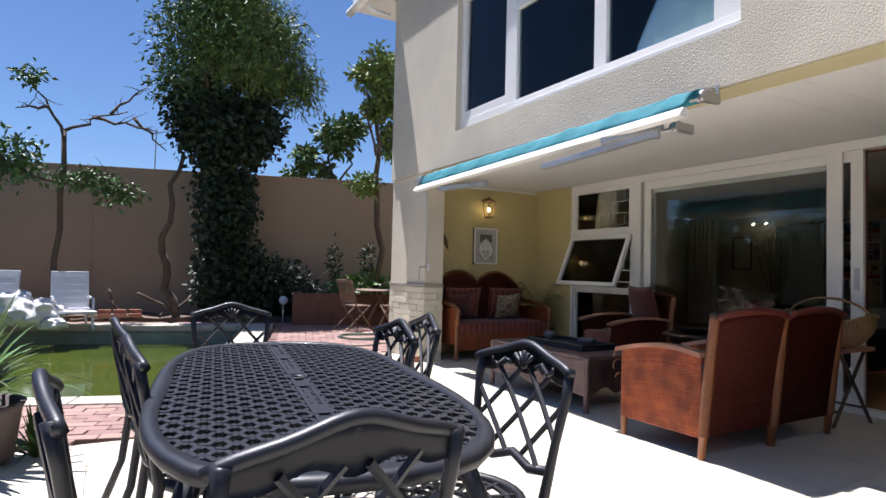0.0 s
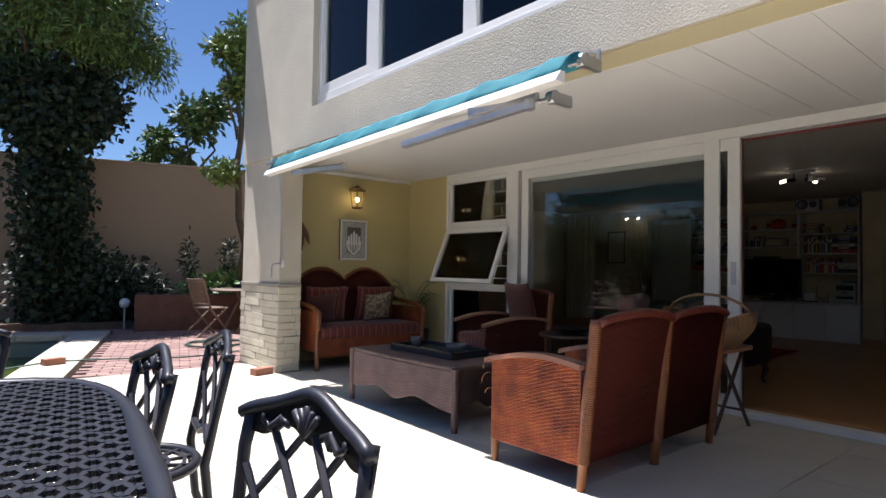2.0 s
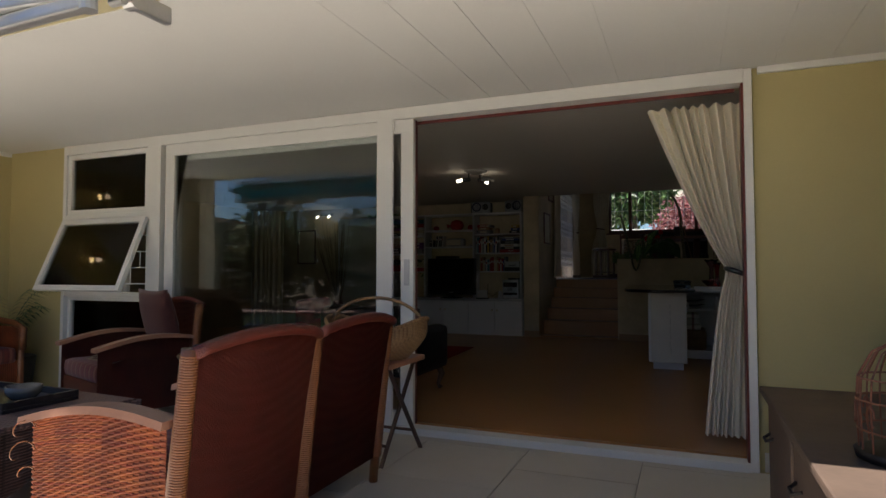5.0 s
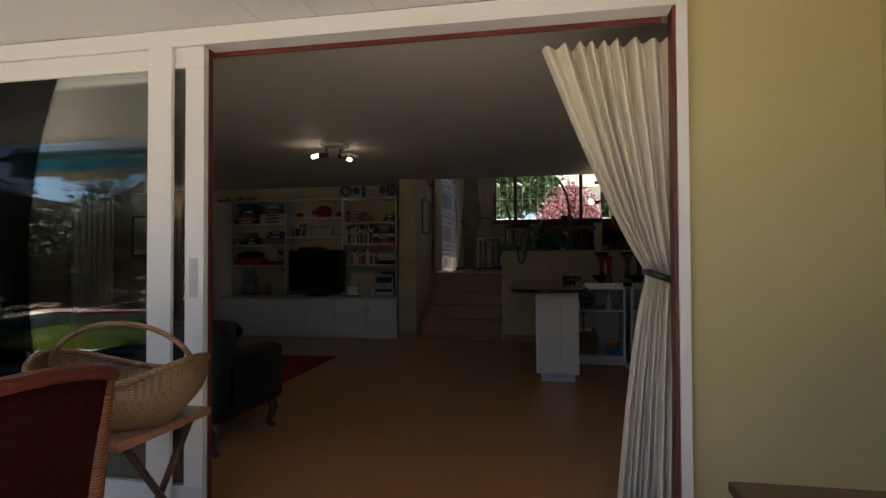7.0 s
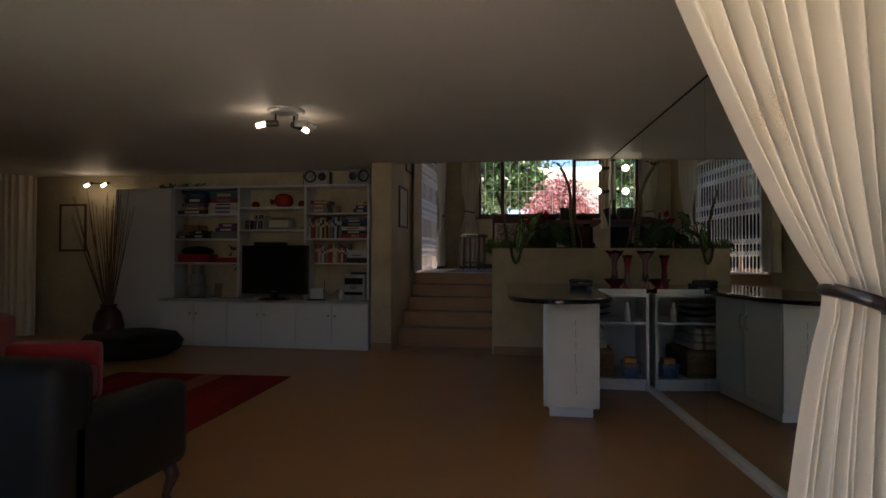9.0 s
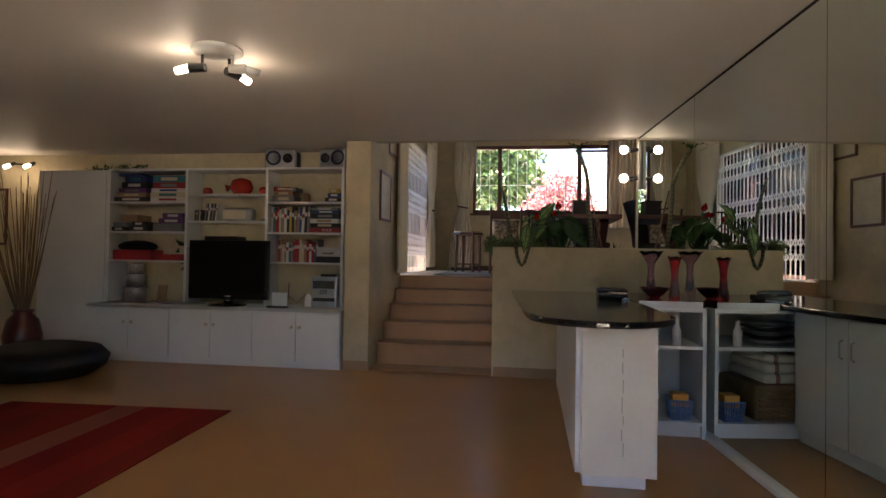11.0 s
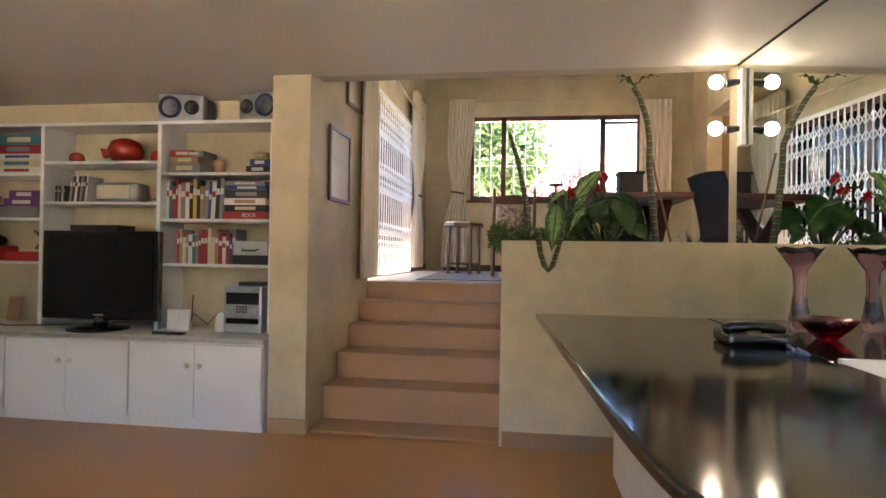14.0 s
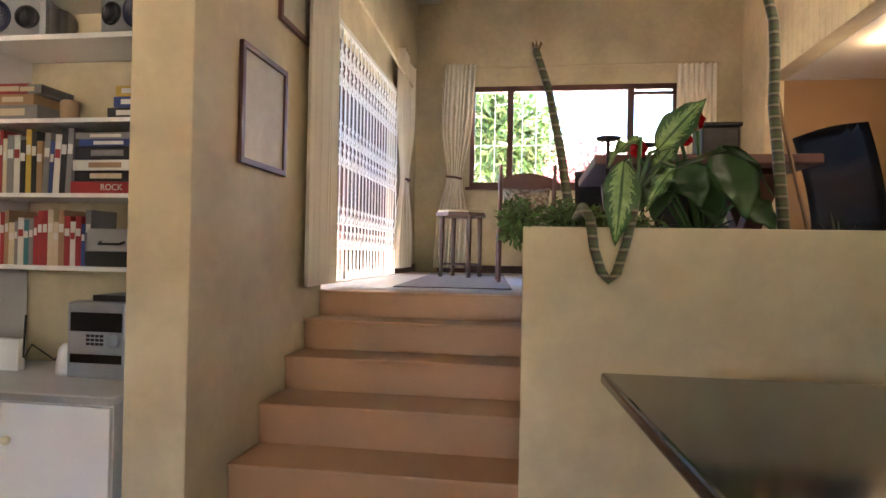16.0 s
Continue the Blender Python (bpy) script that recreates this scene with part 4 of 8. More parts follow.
# hose: a coil and a line across the pool edge
hose = thing("garden_hose", "dark green garden hose coiled on the bricks", "hose")
M_HOSE = mat("green_hose", (0.03, 0.09, 0.06), 0.5, vary=0.1)
bm = B()
pts = []
for i in range(90):
    a = i / 90 * 2 * math.pi * 3.2
    r = 0.36 + 0.03 * math.sin(i * 0.7)
    pts.append((3.72 + r * math.cos(a) * 1.15, 9.35 + r * math.sin(a), 0.012 + 0.008 * (i // 28)))
tube(bm, pts, 0.009, 6)
part("coil", bm, M_HOSE, hose, smooth=True)
bm = B()
tube(bm, [(0.9, 8.0, -0.2), (1.15, 8.35, 0.03), (1.62, 8.68, 0.03), (2.2, 8.6, 0.02), (2.9, 8.35, 0.012), (3.4, 8.3, 0.012), (3.7, 8.5, 0.012), (3.75, 8.0, 0.012), (3.9, 7.9, 0.012)], 0.009, 6)
part("loose_end", bm, M_HOSE, hose, smooth=True)

# folding teak chairs and a small table
def folding_chair(at, rz):
    t = thing("folding_chair", "weathered slatted teak folding chair", "chair", "folding chairs", pose(*at, 0, 0, rz))
    for x in (-0.22, 0.22):
        bm = B()
        tube(bm, [(x, 0.28, 0), (x, -0.1, 0.46), (x, -0.24, 0.92)], 0.018, 6)
        part("back_post", bm, M_TEAK, t)
        bm = B()
        tube(bm, [(x * 0.9, -0.3, 0), (x * 0.9, 0.22, 0.45)], 0.018, 6)
        part("leg", bm, M_TEAK, t)
    for i in range(6):
        bm = B()
        box(bm, -0.2, 0.2, -0.14 + i * 0.07, -0.09 + i * 0.07, 0.44, 0.46, 0.004)
        part("seat_slat", bm, M_TEAK, t)
    for i in range(8):
        bm = B()
        x = -0.18 + i * 0.0515
        tube(bm, [(x, -0.115, 0.52), (x, -0.23, 0.88)], 0.011, 5)
        part("back_slat", bm, M_TEAK, t)
    bm = B()
    box(bm, -0.24, 0.24, -0.26, -0.22, 0.87, 0.93, 0.006)
    part("top_rail", bm, M_TEAK, t)
    bm = B()
    box(bm, -0.22, 0.22, -0.13, -0.1, 0.49, 0.53, 0.004)
    part("lower_rail", bm, M_TEAK, t)


folding_chair((4.0, 10.6, 0.0), -75)
folding_chair((4.75, 10.35, 0.0), 10)
tb = thing("garden_table", "round weathered teak garden table", "table")
bm = B()
lathe(bm, [(0.0, 0.70), (0.5, 0.70), (0.52, 0.72), (0.5, 0.74), (0.0, 0.74)], (4.75, 11.15, 0), 24)
part("tabletop", bm, M_TEAK, tb)
for i in range(4):
    bm = B()
    a = i * math.pi / 2 + 0.4
    cyl(bm, (4.75 + 0.38 * math.cos(a), 11.15 + 0.38 * math.sin(a), 0), (4.75 - 0.1 * math.cos(a), 11.15 - 0.1 * math.sin(a), 0.70), 0.025, seg=6)
    part("leg", bm, M_TEAK, tb)
ball = thing("garden_light", "small round white garden lamp", "lamp")
bm = B()
bmesh.ops.create_uvsphere(bm, u_segments=14, v_segments=10, radius=0.09, matrix=Matrix.Translation((3.15, 12.4, 0.45)))
part("globe", bm, M_PLASTIC, ball, smooth=True)
bm = B()
cyl(bm, (3.15, 12.4, GROUND), (3.15, 12.4, 0.38), 0.015, seg=8)
part("stake", bm, M_METAL, ball)

# ---- the cast dining set ----
M_CAST = mat("black_cast_aluminium", (0.014, 0.015, 0.021), 0.45, 0.0, vary=0.2, scale=8, fine=120, bump=0.15, dist=0.002, coat=0.05, spec=0.4)


def super_r(a, hx, hy, p):
    c, s = abs(math.cos(a)), abs(math.sin(a))
    return ((c / hx) ** p + (s / hy) ** p) ** (-1 / p)


def ribbon(verts, faces, pts, w, z0, z1):
    """A flat bar of width w along plan points, from z0 to z1."""
    base, n = len(verts), len(pts)
    for i, (x, y) in enumerate(pts):
        a, b = pts[max(0, i - 1)], pts[min(n - 1, i + 1)]
        dx, dy = b[0] - a[0], b[1] - a[1]
        ln = math.hypot(dx, dy) or 1
        ox, oy = -dy / ln * w / 2, dx / ln * w / 2
        verts += [(x + ox, y + oy, z1), (x - ox, y - oy, z1), (x - ox, y - oy, z0), (x + ox, y + oy, z0)]
    for i in range(n - 1):
        k = base + 4 * i
        for j in range(4):
            faces.append((k + j, k + (j + 1) % 4, k + 4 + (j + 1) % 4, k + 4 + j))
    faces.append((base, base + 1, base + 2, base + 3))
    e = base + 4 * (n - 1)
    faces.append((e + 3, e + 2, e + 1, e))


table = thing("dining_table", "long black cast-metal table with pierced scrollwork top", "table", at=pose(0.56, 2.19, 0, 0, 0, -8.5))
HX, HY, TZ = 0.465, 1.05, 0.745
bm = B()
rim = []
for i in range(72):
    a = i / 72 * 2 * math.pi
    r = super_r(a, HX, HY, 3.0)
    rim.append((r * math.cos(a), r * math.sin(a)))
prof = ((-0.055, 0.0), (-0.012, 0.003), (0.002, -0.006), (0.004, -0.022), (-0.006, -0.034), (-0.03, -0.03), (-0.055, -0.018))
rings = []
for x, y in rim:
    ln = math.hypot(x, y)
    rings.append([bm.verts.new((x * (ln + o) / ln, y * (ln + o) / ln, TZ + dz)) for o, dz in prof])
for i in range(72):
    a, b = rings[i], rings[(i + 1) % 72]
    for j in range(len(prof)):
        bm.faces.new((a[j], a[(j + 1) % len(prof)], b[(j + 1) % len(prof)], b[j]))
part("rim", bm, M_CAST, table, smooth=True)
verts, faces = [], []
NX, NY = 23, 52
for i in range(NX):
    for j in range(NY):
        cx, cy = -HX + 0.06 + (i + 0.5) * (2 * HX - 0.12) / NX, -HY + 0.06 + (j + 0.5) * (2 * HY - 0.12) / NY
        if abs(cx) < 0.03:
            continue
        a = math.atan2(cy, cx)
        if math.hypot(cx, cy) > super_r(a, HX - 0.03, HY - 0.03, 3.0):
            continue
        sgn = 1 if (i + j) % 2 else -1
        sx, sy = (2 * HX - 0.12) / NX * 0.62, (2 * HY - 0.12) / NY * 0.62
        pts = []
        for k in range(7):
            u = -1 + k / 3
            pts.append((cx + sx * u, cy + sgn * sy * 0.75 * math.sin(u * math.pi)))
        ribbon(verts, faces, pts, 0.0145, TZ - 0.012, TZ - 0.001 - 0.001 * ((i + j) % 3))
        pts = [(cx + sgn * sx * 0.55 * math.sin(u * math.pi), cy + sy * u) for u in (-1, -0.66, -0.33, 0, 0.33, 0.66, 1)]
        ribbon(verts, faces, pts, 0.0125, TZ - 0.013, TZ - 0.005)
tagged(raw("scrollwork", verts, faces, M_CAST, table, "pierced scroll-patterned top"), kind="stuff")
verts, faces = [], []
for x in (-0.022, 0.022):
    ribbon(verts, faces, [(x, -HY + 0.05), (x, HY - 0.05)], 0.012, TZ - 0.014, TZ + 0.001)
ribbon(verts, faces, [(0, -HY + 0.05), (0, HY - 0.05)], 0.034, TZ - 0.014, TZ - 0.004)
for y in (-0.95, -0.5, -0.12, 0.12, 0.5, 0.95):
    ribbon(verts, faces, [(0, y - 0.05), (0, y + 0.05)], 0.055, TZ - 0.013, TZ + 0.002)
raw("centre_rail", verts, faces, M_CAST, table)
bm = B()
lathe(bm, [(0.026, TZ - 0.012), (0.036, TZ - 0.004), (0.036, TZ + 0.005), (0.026, TZ + 0.005), (0.024, TZ - 0.012)], (0, 0, 0), 18)
part("umbrella_ring", bm, M_CAST, table, smooth=True)
for sx in (-1, 1):
    for sy in (-1, 1):
        bm = B()
        tube(bm, [(sx * 0.30, sy * 0.72, TZ - 0.03), (sx * 0.36, sy * 0.80, 0.55), (sx * 0.29, sy * 0.72, 0.3), (sx * 0.33, sy * 0.78, 0.1), (sx * 0.38, sy * 0.84, 0.0)], [0.03, 0.026, 0.02, 0.018, 0.026], 8)
        part("leg", bm, M_CAST, table, smooth=True)
bm = B()
for sx in (-1, 1):
    tube(bm, [(sx * 0.29, -0.72, 0.3), (0, -0.3, 0.26), (0, 0.3, 0.26), (sx * 0.29, 0.72, 0.3)], 0.012, 6)
    tube(bm, [(sx * 0.3, -0.72, TZ - 0.035), (sx * 0.3, 0.72, TZ - 0.035)], 0.014, 6)
part("stretcher", bm, M_CAST, table, smooth=True)


def cast_chair(at, rz):
    """Front faces +y; the back leans away at -y."""
    t = thing("cast_chair", "black cast-metal garden chair with lattice back", "chair", "chairs round the cast table", pose(*at, 0, 0, rz))

    def back(x, z):
        return Vector((x, -0.20 - (z - 0.45) * 0.20 - 0.03 * math.cos(x / 0.24 * 1.4), z))

    bm = B()                                                    # two posts down to the rear feet
    for s in (-1, 1):
        tube(bm, [(s * 0.20, -0.33, 0.0), (s * 0.185, -0.24, 0.25), back(s * 0.18, 0.46), back(s * 0.195, 0.62), back(s * 0.215, 0.76), back(s * 0.21, 0.845)], [0.017, 0.016, 0.017, 0.014, 0.015, 0.017], 8)
    part("back_frame", bm, M_CAST, t, smooth=True)
    bm = B()                                                    # crest rail with a raised shell

    def crest(u, v):
        x = -0.232 + 0.464 * u
        hump = 0.038 * math.exp(-((u - 0.5) / 0.2) ** 2) - 0.03 * (2 * u - 1) ** 4
        low = 0.808 + 0.012 * math.cos(u * 6 * math.pi) - 0.045 * abs(2 * u - 1) ** 5
        return back(x, low + v * (0.858 + hump - low))

    sheet(bm, crest, 28, 3, 0.022)
    tube(bm, [crest(i / 20, 1) + Vector((0, 0.01, 0)) for i in range(21)], 0.015, 7)
    for k in range(-2, 3):
        tube(bm, [back(0, 0.815) + Vector((0, 0.016, 0)), back(k * 0.022, 0.875 - abs(k) * 0.008) + Vector((0, 0.02, 0))], [0.004, 0.009], 5)
    for s in (-1, 1):
        tube(bm, [back(s * (0.06 + 0.035 * i / 3 + 0.02 * math.sin(i * 1.3)), 0.825 + 0.015 * math.sin(i * 2.1)) + Vector((0, 0.015, 0)) for i in range(8)], 0.008, 5)
    part("crest_rail", bm, M_CAST, t, smooth=True)
    bm = B()
    tube(bm, [back(-0.185, 0.535), back(-0.09, 0.515), back(0, 0.545), back(0.09, 0.515), back(0.185, 0.535)], 0.016, 7)
    part("lower_rail", bm, M_CAST, t, smooth=True)
    z0, z1 = 0.53, 0.82
    for sgn in (-1, 1):
        for i in range(5):
            xa = -0.30 + i * 0.15
            ends = []
            for u in np.linspace(0, 1, 13):
                x, z = sgn * (xa + (u - 0.5) * 0.26 + 0.0), z0 + (z1 - z0) * u
                if abs(x) < 0.205:
                    ends.append(back(x, z))
            if len(ends) > 2:
                bm = B()
                tube(bm, [e + Vector((0, 0.005 * sgn, 0)) for e in ends], 0.0095, 5)
                part("lattice_bar", bm, M_CAST, t)
    bm = B()                                                    # seat ring with spokes and scroll rings
    tube(bm, [(0.225 * math.cos(a), 0.215 * math.sin(a), 0.44) for a in np.linspace(0, 2 * math.pi, 28, endpoint=False)], 0.018, 7, True)
    vv, ff = [], []
    for r, w in ((0.05, 0.018), (0.12, 0.014), (0.175, 0.014)):
        ribbon(vv, ff, [(r * math.cos(a), r * math.sin(a)) for a in np.linspace(0, 2 * math.pi, 21)], w, 0.436, 0.446)
    for i in range(12):
        a = i * math.pi / 6
        ribbon(vv, ff, [(r * math.cos(a + 0.5 * (r - 0.05)), r * math.sin(a + 0.5 * (r - 0.05))) for r in (0.05, 0.1, 0.15, 0.21)], 0.013, 0.436, 0.447)
    part("seat_ring", bm, M_CAST, t, smooth=True)
    raw("seat", vv, ff, M_CAST, t)
    for s in (-1, 1):
        bm = B()
        tube(bm, [(s * 0.17, 0.14, 0.44), (s * 0.19, 0.19, 0.28), (s * 0.175, 0.17, 0.1), (s * 0.20, 0.21, 0.0)], [0.02, 0.018, 0.013, 0.018], 7)
        part("front_leg", bm, M_CAST, t, smooth=True)
    return t


first = cast_chair((0.90, 1.68, 0), 95)
for x, y, rz in ((0.85, 2.62, 88), (1.16, 2.95, 80), (0.60, 3.66, 172), (0.29, 1.31, 6), (0.15, 1.62, -86), (0.33, 2.28, -88), (0.30, 2.98, -86)):
    copy_thing(first, pose(x, y, 0, 0, 0, rz))

# ---- patio furniture and fittings ----
M_WICKER = woven("orange_wicker", (0.32, 0.075, 0.020), (0.09, 0.018, 0.007), 0.009, 0.6, 0.0)
M_STRAND = island_vary(mat("orange_wicker_strand", (0.42, 0.095, 0.024), 0.5, vary=0.2, scale=9, fine=120, bump=0.1, dist=0.001, dark=(0.20, 0.038, 0.012), spread=0.3), 0.10, 0.008)
M_STRAND_DARK = island_vary(mat("purple_brown_wicker_strand", (0.20, 0.125, 0.115), 0.5, vary=0.2, scale=9, fine=120, bump=0.1, dist=0.001), 0.1, 0.01)
# darkened cane for the panel behind the strands: gap shade as colour
M_CANE_SHADE = mat("cane_gap_shade", (0.09, 0.022, 0.010), 0.8, vary=0.15, scale=20)
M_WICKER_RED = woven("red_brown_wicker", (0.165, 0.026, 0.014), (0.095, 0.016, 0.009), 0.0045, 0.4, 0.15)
M_WICKER_DARK = woven("dark_purple_brown_wicker", (0.17, 0.10, 0.09), (0.03, 0.018, 0.016), 0.014, 0.5)
M_WICKER_TAN = woven("tan_basket_weave", (0.34, 0.20, 0.09), (0.12, 0.06, 0.025), 0.009, 0.6)
M_RATTAN = mat("rattan_cane", (0.27, 0.095, 0.030), 0.4, vary=0.2, scale=14, fine=90, bump=0.3, coat=0.2)
M_ARMWOOD = mat("pinkish_varnished_wood", (0.42, 0.20, 0.12), 0.4, vary=0.12, scale=6, fine=60, coat=0.2)
M_STRIPE = striped("red_striped_cushion", [(0.17, 0.026, 0.02), (0.13, 0.032, 0.024), (0.22, 0.08, 0.05), (0.13, 0.02, 0.017)], 0.022, "X")
M_CUSHION = mat("brown_red_cushion", (0.10, 0.030, 0.024), 0.9, vary=0.1, scale=5, fine=200, bump=0.3, dist=0.001, sheen=0.2)
M_PATTERN = mat("patterned_beige_cushion", (0.38, 0.32, 0.22), 0.9, scale=26, fine=120, bump=0.2, dark=(0.16, 0.11, 0.07), spread=0.15)
M_DARKWOOD = mat("dark_stained_wood", (0.09, 0.045, 0.03), 0.4, vary=0.2, scale=5, fine=50, coat=0.2)
M_BLACK = mat("black_lacquer", (0.02, 0.02, 0.022), 0.3, vary=0.1, coat=0.3)
M_IRON = mat("black_wrought_iron", (0.035, 0.03, 0.028), 0.5, 0.6, vary=0.2, scale=12)
M_BRASS = mat("aged_brass", (0.35, 0.25, 0.11), 0.4, 0.8, vary=0.2, scale=12)


def pillow(name, parent, m, at, w, h, d, label="", rx=0, rz=0, ry=0):
    bm = B()
    mm = pose(*at, rx, ry, rz)

    def side(s):
        def fn(u, v):
            a, b = 2 * u - 1, 2 * v - 1
            k = max(0.0, (1 - abs(a) ** 2.6) * (1 - abs(b) ** 2.6)) ** 0.5
            pin = 1 - 0.08 * (1 - b * b) * abs(a) ** 3 - 0.08 * (1 - a * a) * abs(b) ** 3
            return mm @ Vector((a * w / 2 * pin, s * d / 2 * k, b * h / 2 * pin))
        return fn
    sheet(bm, side(1), 14, 14)
    sheet(bm, side(-1), 14, 14)
    bmesh.ops.remove_doubles(bm, verts=bm.verts, dist=0.0005)
    return part(name, bm, m, parent, label, smooth=True)


def weave(name, fn, rows, stakes, m, parent, amp=0.004, high=0.46, flip=1):
    """Cane strands running over and under upright stakes along the surface fn(u, v)."""
    verts, faces = [], []
    for r in range(rows):
        v0 = (r + 0.5) / rows
        for k in range(2 * stakes + 1):
            u = k / (2 * stakes)
            p, pu, pv = fn(u, v0), fn(min(1, u + 0.01), v0) - fn(max(0, u - 0.01), v0), fn(u, min(1, v0 + 0.01)) - fn(u, max(0, v0 - 0.01))
            n = pu.cross(pv).normalized() * flip
            off = amp * ((1.3 + 0.5 * math.sin(math.pi * (k / 2 + r))) if k % 2 else 0.0)
            h = (fn(u, min(1, v0 + high / rows)) - fn(u, max(0, v0 - high / rows))) / 2
            verts += [tuple(p - h + n * (off - 0.0015)), tuple(p + n * (off + 0.0025)), tuple(p + h + n * (off - 0.0015))]
        base = r * 3 * (2 * stakes + 1)
        for k in range(2 * stakes):
            for j in range(2):
                q = base + k * 3 + j
                faces.append((q, q + 3, q + 4, q + 1))
    return tagged(raw(name, verts, faces, m, parent, smooth=True), kind="stuff")


def armchair(at, rz, sidemat=None, backmat=None):
    """Wicker armchair; the sitter faces +y."""
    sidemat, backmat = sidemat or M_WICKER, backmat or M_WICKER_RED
    t = thing("wicker_armchair", "orange-brown wicker armchair with curved wooden arms", "armchair", "wicker armchairs", pose(*at, 0, 0, rz))
    W, D = 0.36, 0.33

    def arm_z(y):
        u = (y + D) / (2 * D)
        return 0.62 + 0.055 * math.sin(u * math.pi * 0.85 + 0.35) - 0.03 * u
    for s in (-1, 1):
        bm = B()
        sheet(bm, lambda u, v: Vector((s * W, -D + 2 * D * u, 0.13 + (arm_z(-D + 2 * D * u) - 0.13) * v)), 12, 6, 0.03 * s)
        part("side_panel", bm, M_CANE_SHADE if sidemat is M_WICKER else sidemat, t)
        if sidemat is M_WICKER:
            weave("cane_weave", lambda u, v: Vector((s * (W + 0.002), -D + 2 * D * u, 0.13 + (arm_z(-D + 2 * D * u) - 0.13) * v)), 52, 22, M_STRAND, t, 0.0075, 0.53, flip=1 if s > 0 else -1)
        bm = B()
        ys = [-D - 0.02 + (2 * D + 0.05) * i / 12 for i in range(13)]
        for i in range(12):
            y0, y1 = ys[i], ys[i + 1]
            vs = [bm.verts.new((s * W + dx, y, arm_z(y) + dz)) for y in (y0, y1) for dx, dz in ((-0.045, 0.0), (0.045, 0.0), (0.04, 0.028), (-0.04, 0.028))]
            for f in ((0, 1, 5, 4), (1, 2, 6, 5), (2, 3, 7, 6), (3, 0, 4, 7)):
                bm.faces.new([vs[k] for k in f])
            if i in (0, 11):
                bm.faces.new([vs[k] for k in ((0, 1, 2, 3) if i == 0 else (4, 5, 6, 7))])
        bmesh.ops.remove_doubles(bm, verts=bm.verts, dist=0.0005)
        part("armrest", bm, M_ARMWOOD, t, "varnished wooden armrest")
        bm = B()
        cyl(bm, (s * (W - 0.01), D - 0.02, 0), (s * (W - 0.01), D - 0.02, 0.14), 0.02, 0.026, 10)
        part("leg", bm, M_RATTAN, t)
        bm = B()                                       # wrapped rear post
        top = Vector((s * (W - 0.005), -D - 0.09, 0.90))
        foot = Vector((s * (W - 0.005), -D - 0.0, 0))
        tube(bm, [foot, foot.lerp(top, 0.5) + Vector((0, 0.01, 0)), top], [0.024, 0.03, 0.03], 10)
        for i in range(82):
            p = foot.lerp(top, 0.16 + 0.0100 * i)
            q = foot.lerp(top, 0.1692 + 0.0100 * i)
            tube(bm, [p, p.lerp(q, 0.5), q], [0.0300, 0.0322 + 0.0007 * (i % 3), 0.0300], 9)
        part("rear_post", bm, M_RATTAN, t, "cane-wrapped rear post", smooth=True)
    bm = B()

    def back(u, v):
        x = -W + 2 * W * u
        top = 0.885 + 0.045 * math.sin(u * math.pi) ** 0.7
        z = 0.14 + (top - 0.14) * v
        return Vector((x, -D - 0.015 - 0.10 * v ** 1.2 - 0.03 * math.sin(u * math.pi) * v, z))
    sheet(bm, back, 16, 12, 0.035)
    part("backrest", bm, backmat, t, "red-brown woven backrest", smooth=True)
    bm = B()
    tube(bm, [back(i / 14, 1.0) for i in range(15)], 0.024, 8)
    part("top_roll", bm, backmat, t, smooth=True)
    bm = B()
    box(bm, -W + 0.02, W - 0.02, D - 0.045, D - 0.01, 0.14, 0.36, 0.01)
    part("front_panel", bm, sidemat, t)
    bm = B()
    box(bm, -W + 0.03, W - 0.03, -D + 0.03, D, 0.36, 0.49, 0.045)
    part("seat_cushion", bm, M_STRIPE, t, "striped seat cushion", smooth=True)
    return t


near_chair = armchair((3.58, 2.88, 0), 0)
copy_thing(near_chair, pose(4.29, 2.88, 0, 0, 0, 1))
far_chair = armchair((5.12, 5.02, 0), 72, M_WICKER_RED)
pillow("back_cushion", far_chair, M_CUSHION, (0, -0.26, 0.78), 0.52, 0.5, 0.16, "plump red-brown back cushion", rx=-14)
mag = thing("folded_cloth", "pale folded cloth lying on the chair arm", "cloth")
bm = B()
sheet(bm, lambda u, v: Vector((4.78 + 0.42 * u, 4.72 + 0.3 * v, 0.505 + 0.02 * math.sin(u * 5) + 0.02 * v)), 8, 6, 0.012)
part("cloth", bm, M_PATTERN, mag, smooth=True)
bm = B()
for z, r in ((0.58, 0.03), (0.5, 0.035), (0.42, 0.02)):
    tube(bm, [(-0.375 - r * (1 - math.cos(a)), 0.30 + 0.01 * a, z + r * math.sin(a)) for a in np.linspace(0, 4.5, 10)], 0.0025, 4)
part("frayed_cane", bm, M_RATTAN, near_chair, "loose curls of frayed cane")

# settee against the end wall
settee = thing("wicker_settee", "dark wicker settee with red striped cushions", "sofa", at=pose(4.58, 6.92, 0, 0, 0, 180))
SW = 0.74
bm = B()


def hump(u, v):
    x = -SW + 2 * SW * u
    top = 0.90 + 0.17 * abs(math.sin(u * 2 * math.pi)) ** 0.8 + 0.09 * math.sin(u * math.pi)
    return Vector((x, -0.30 - 0.06 * v, 0.2 + (top - 0.2) * v))


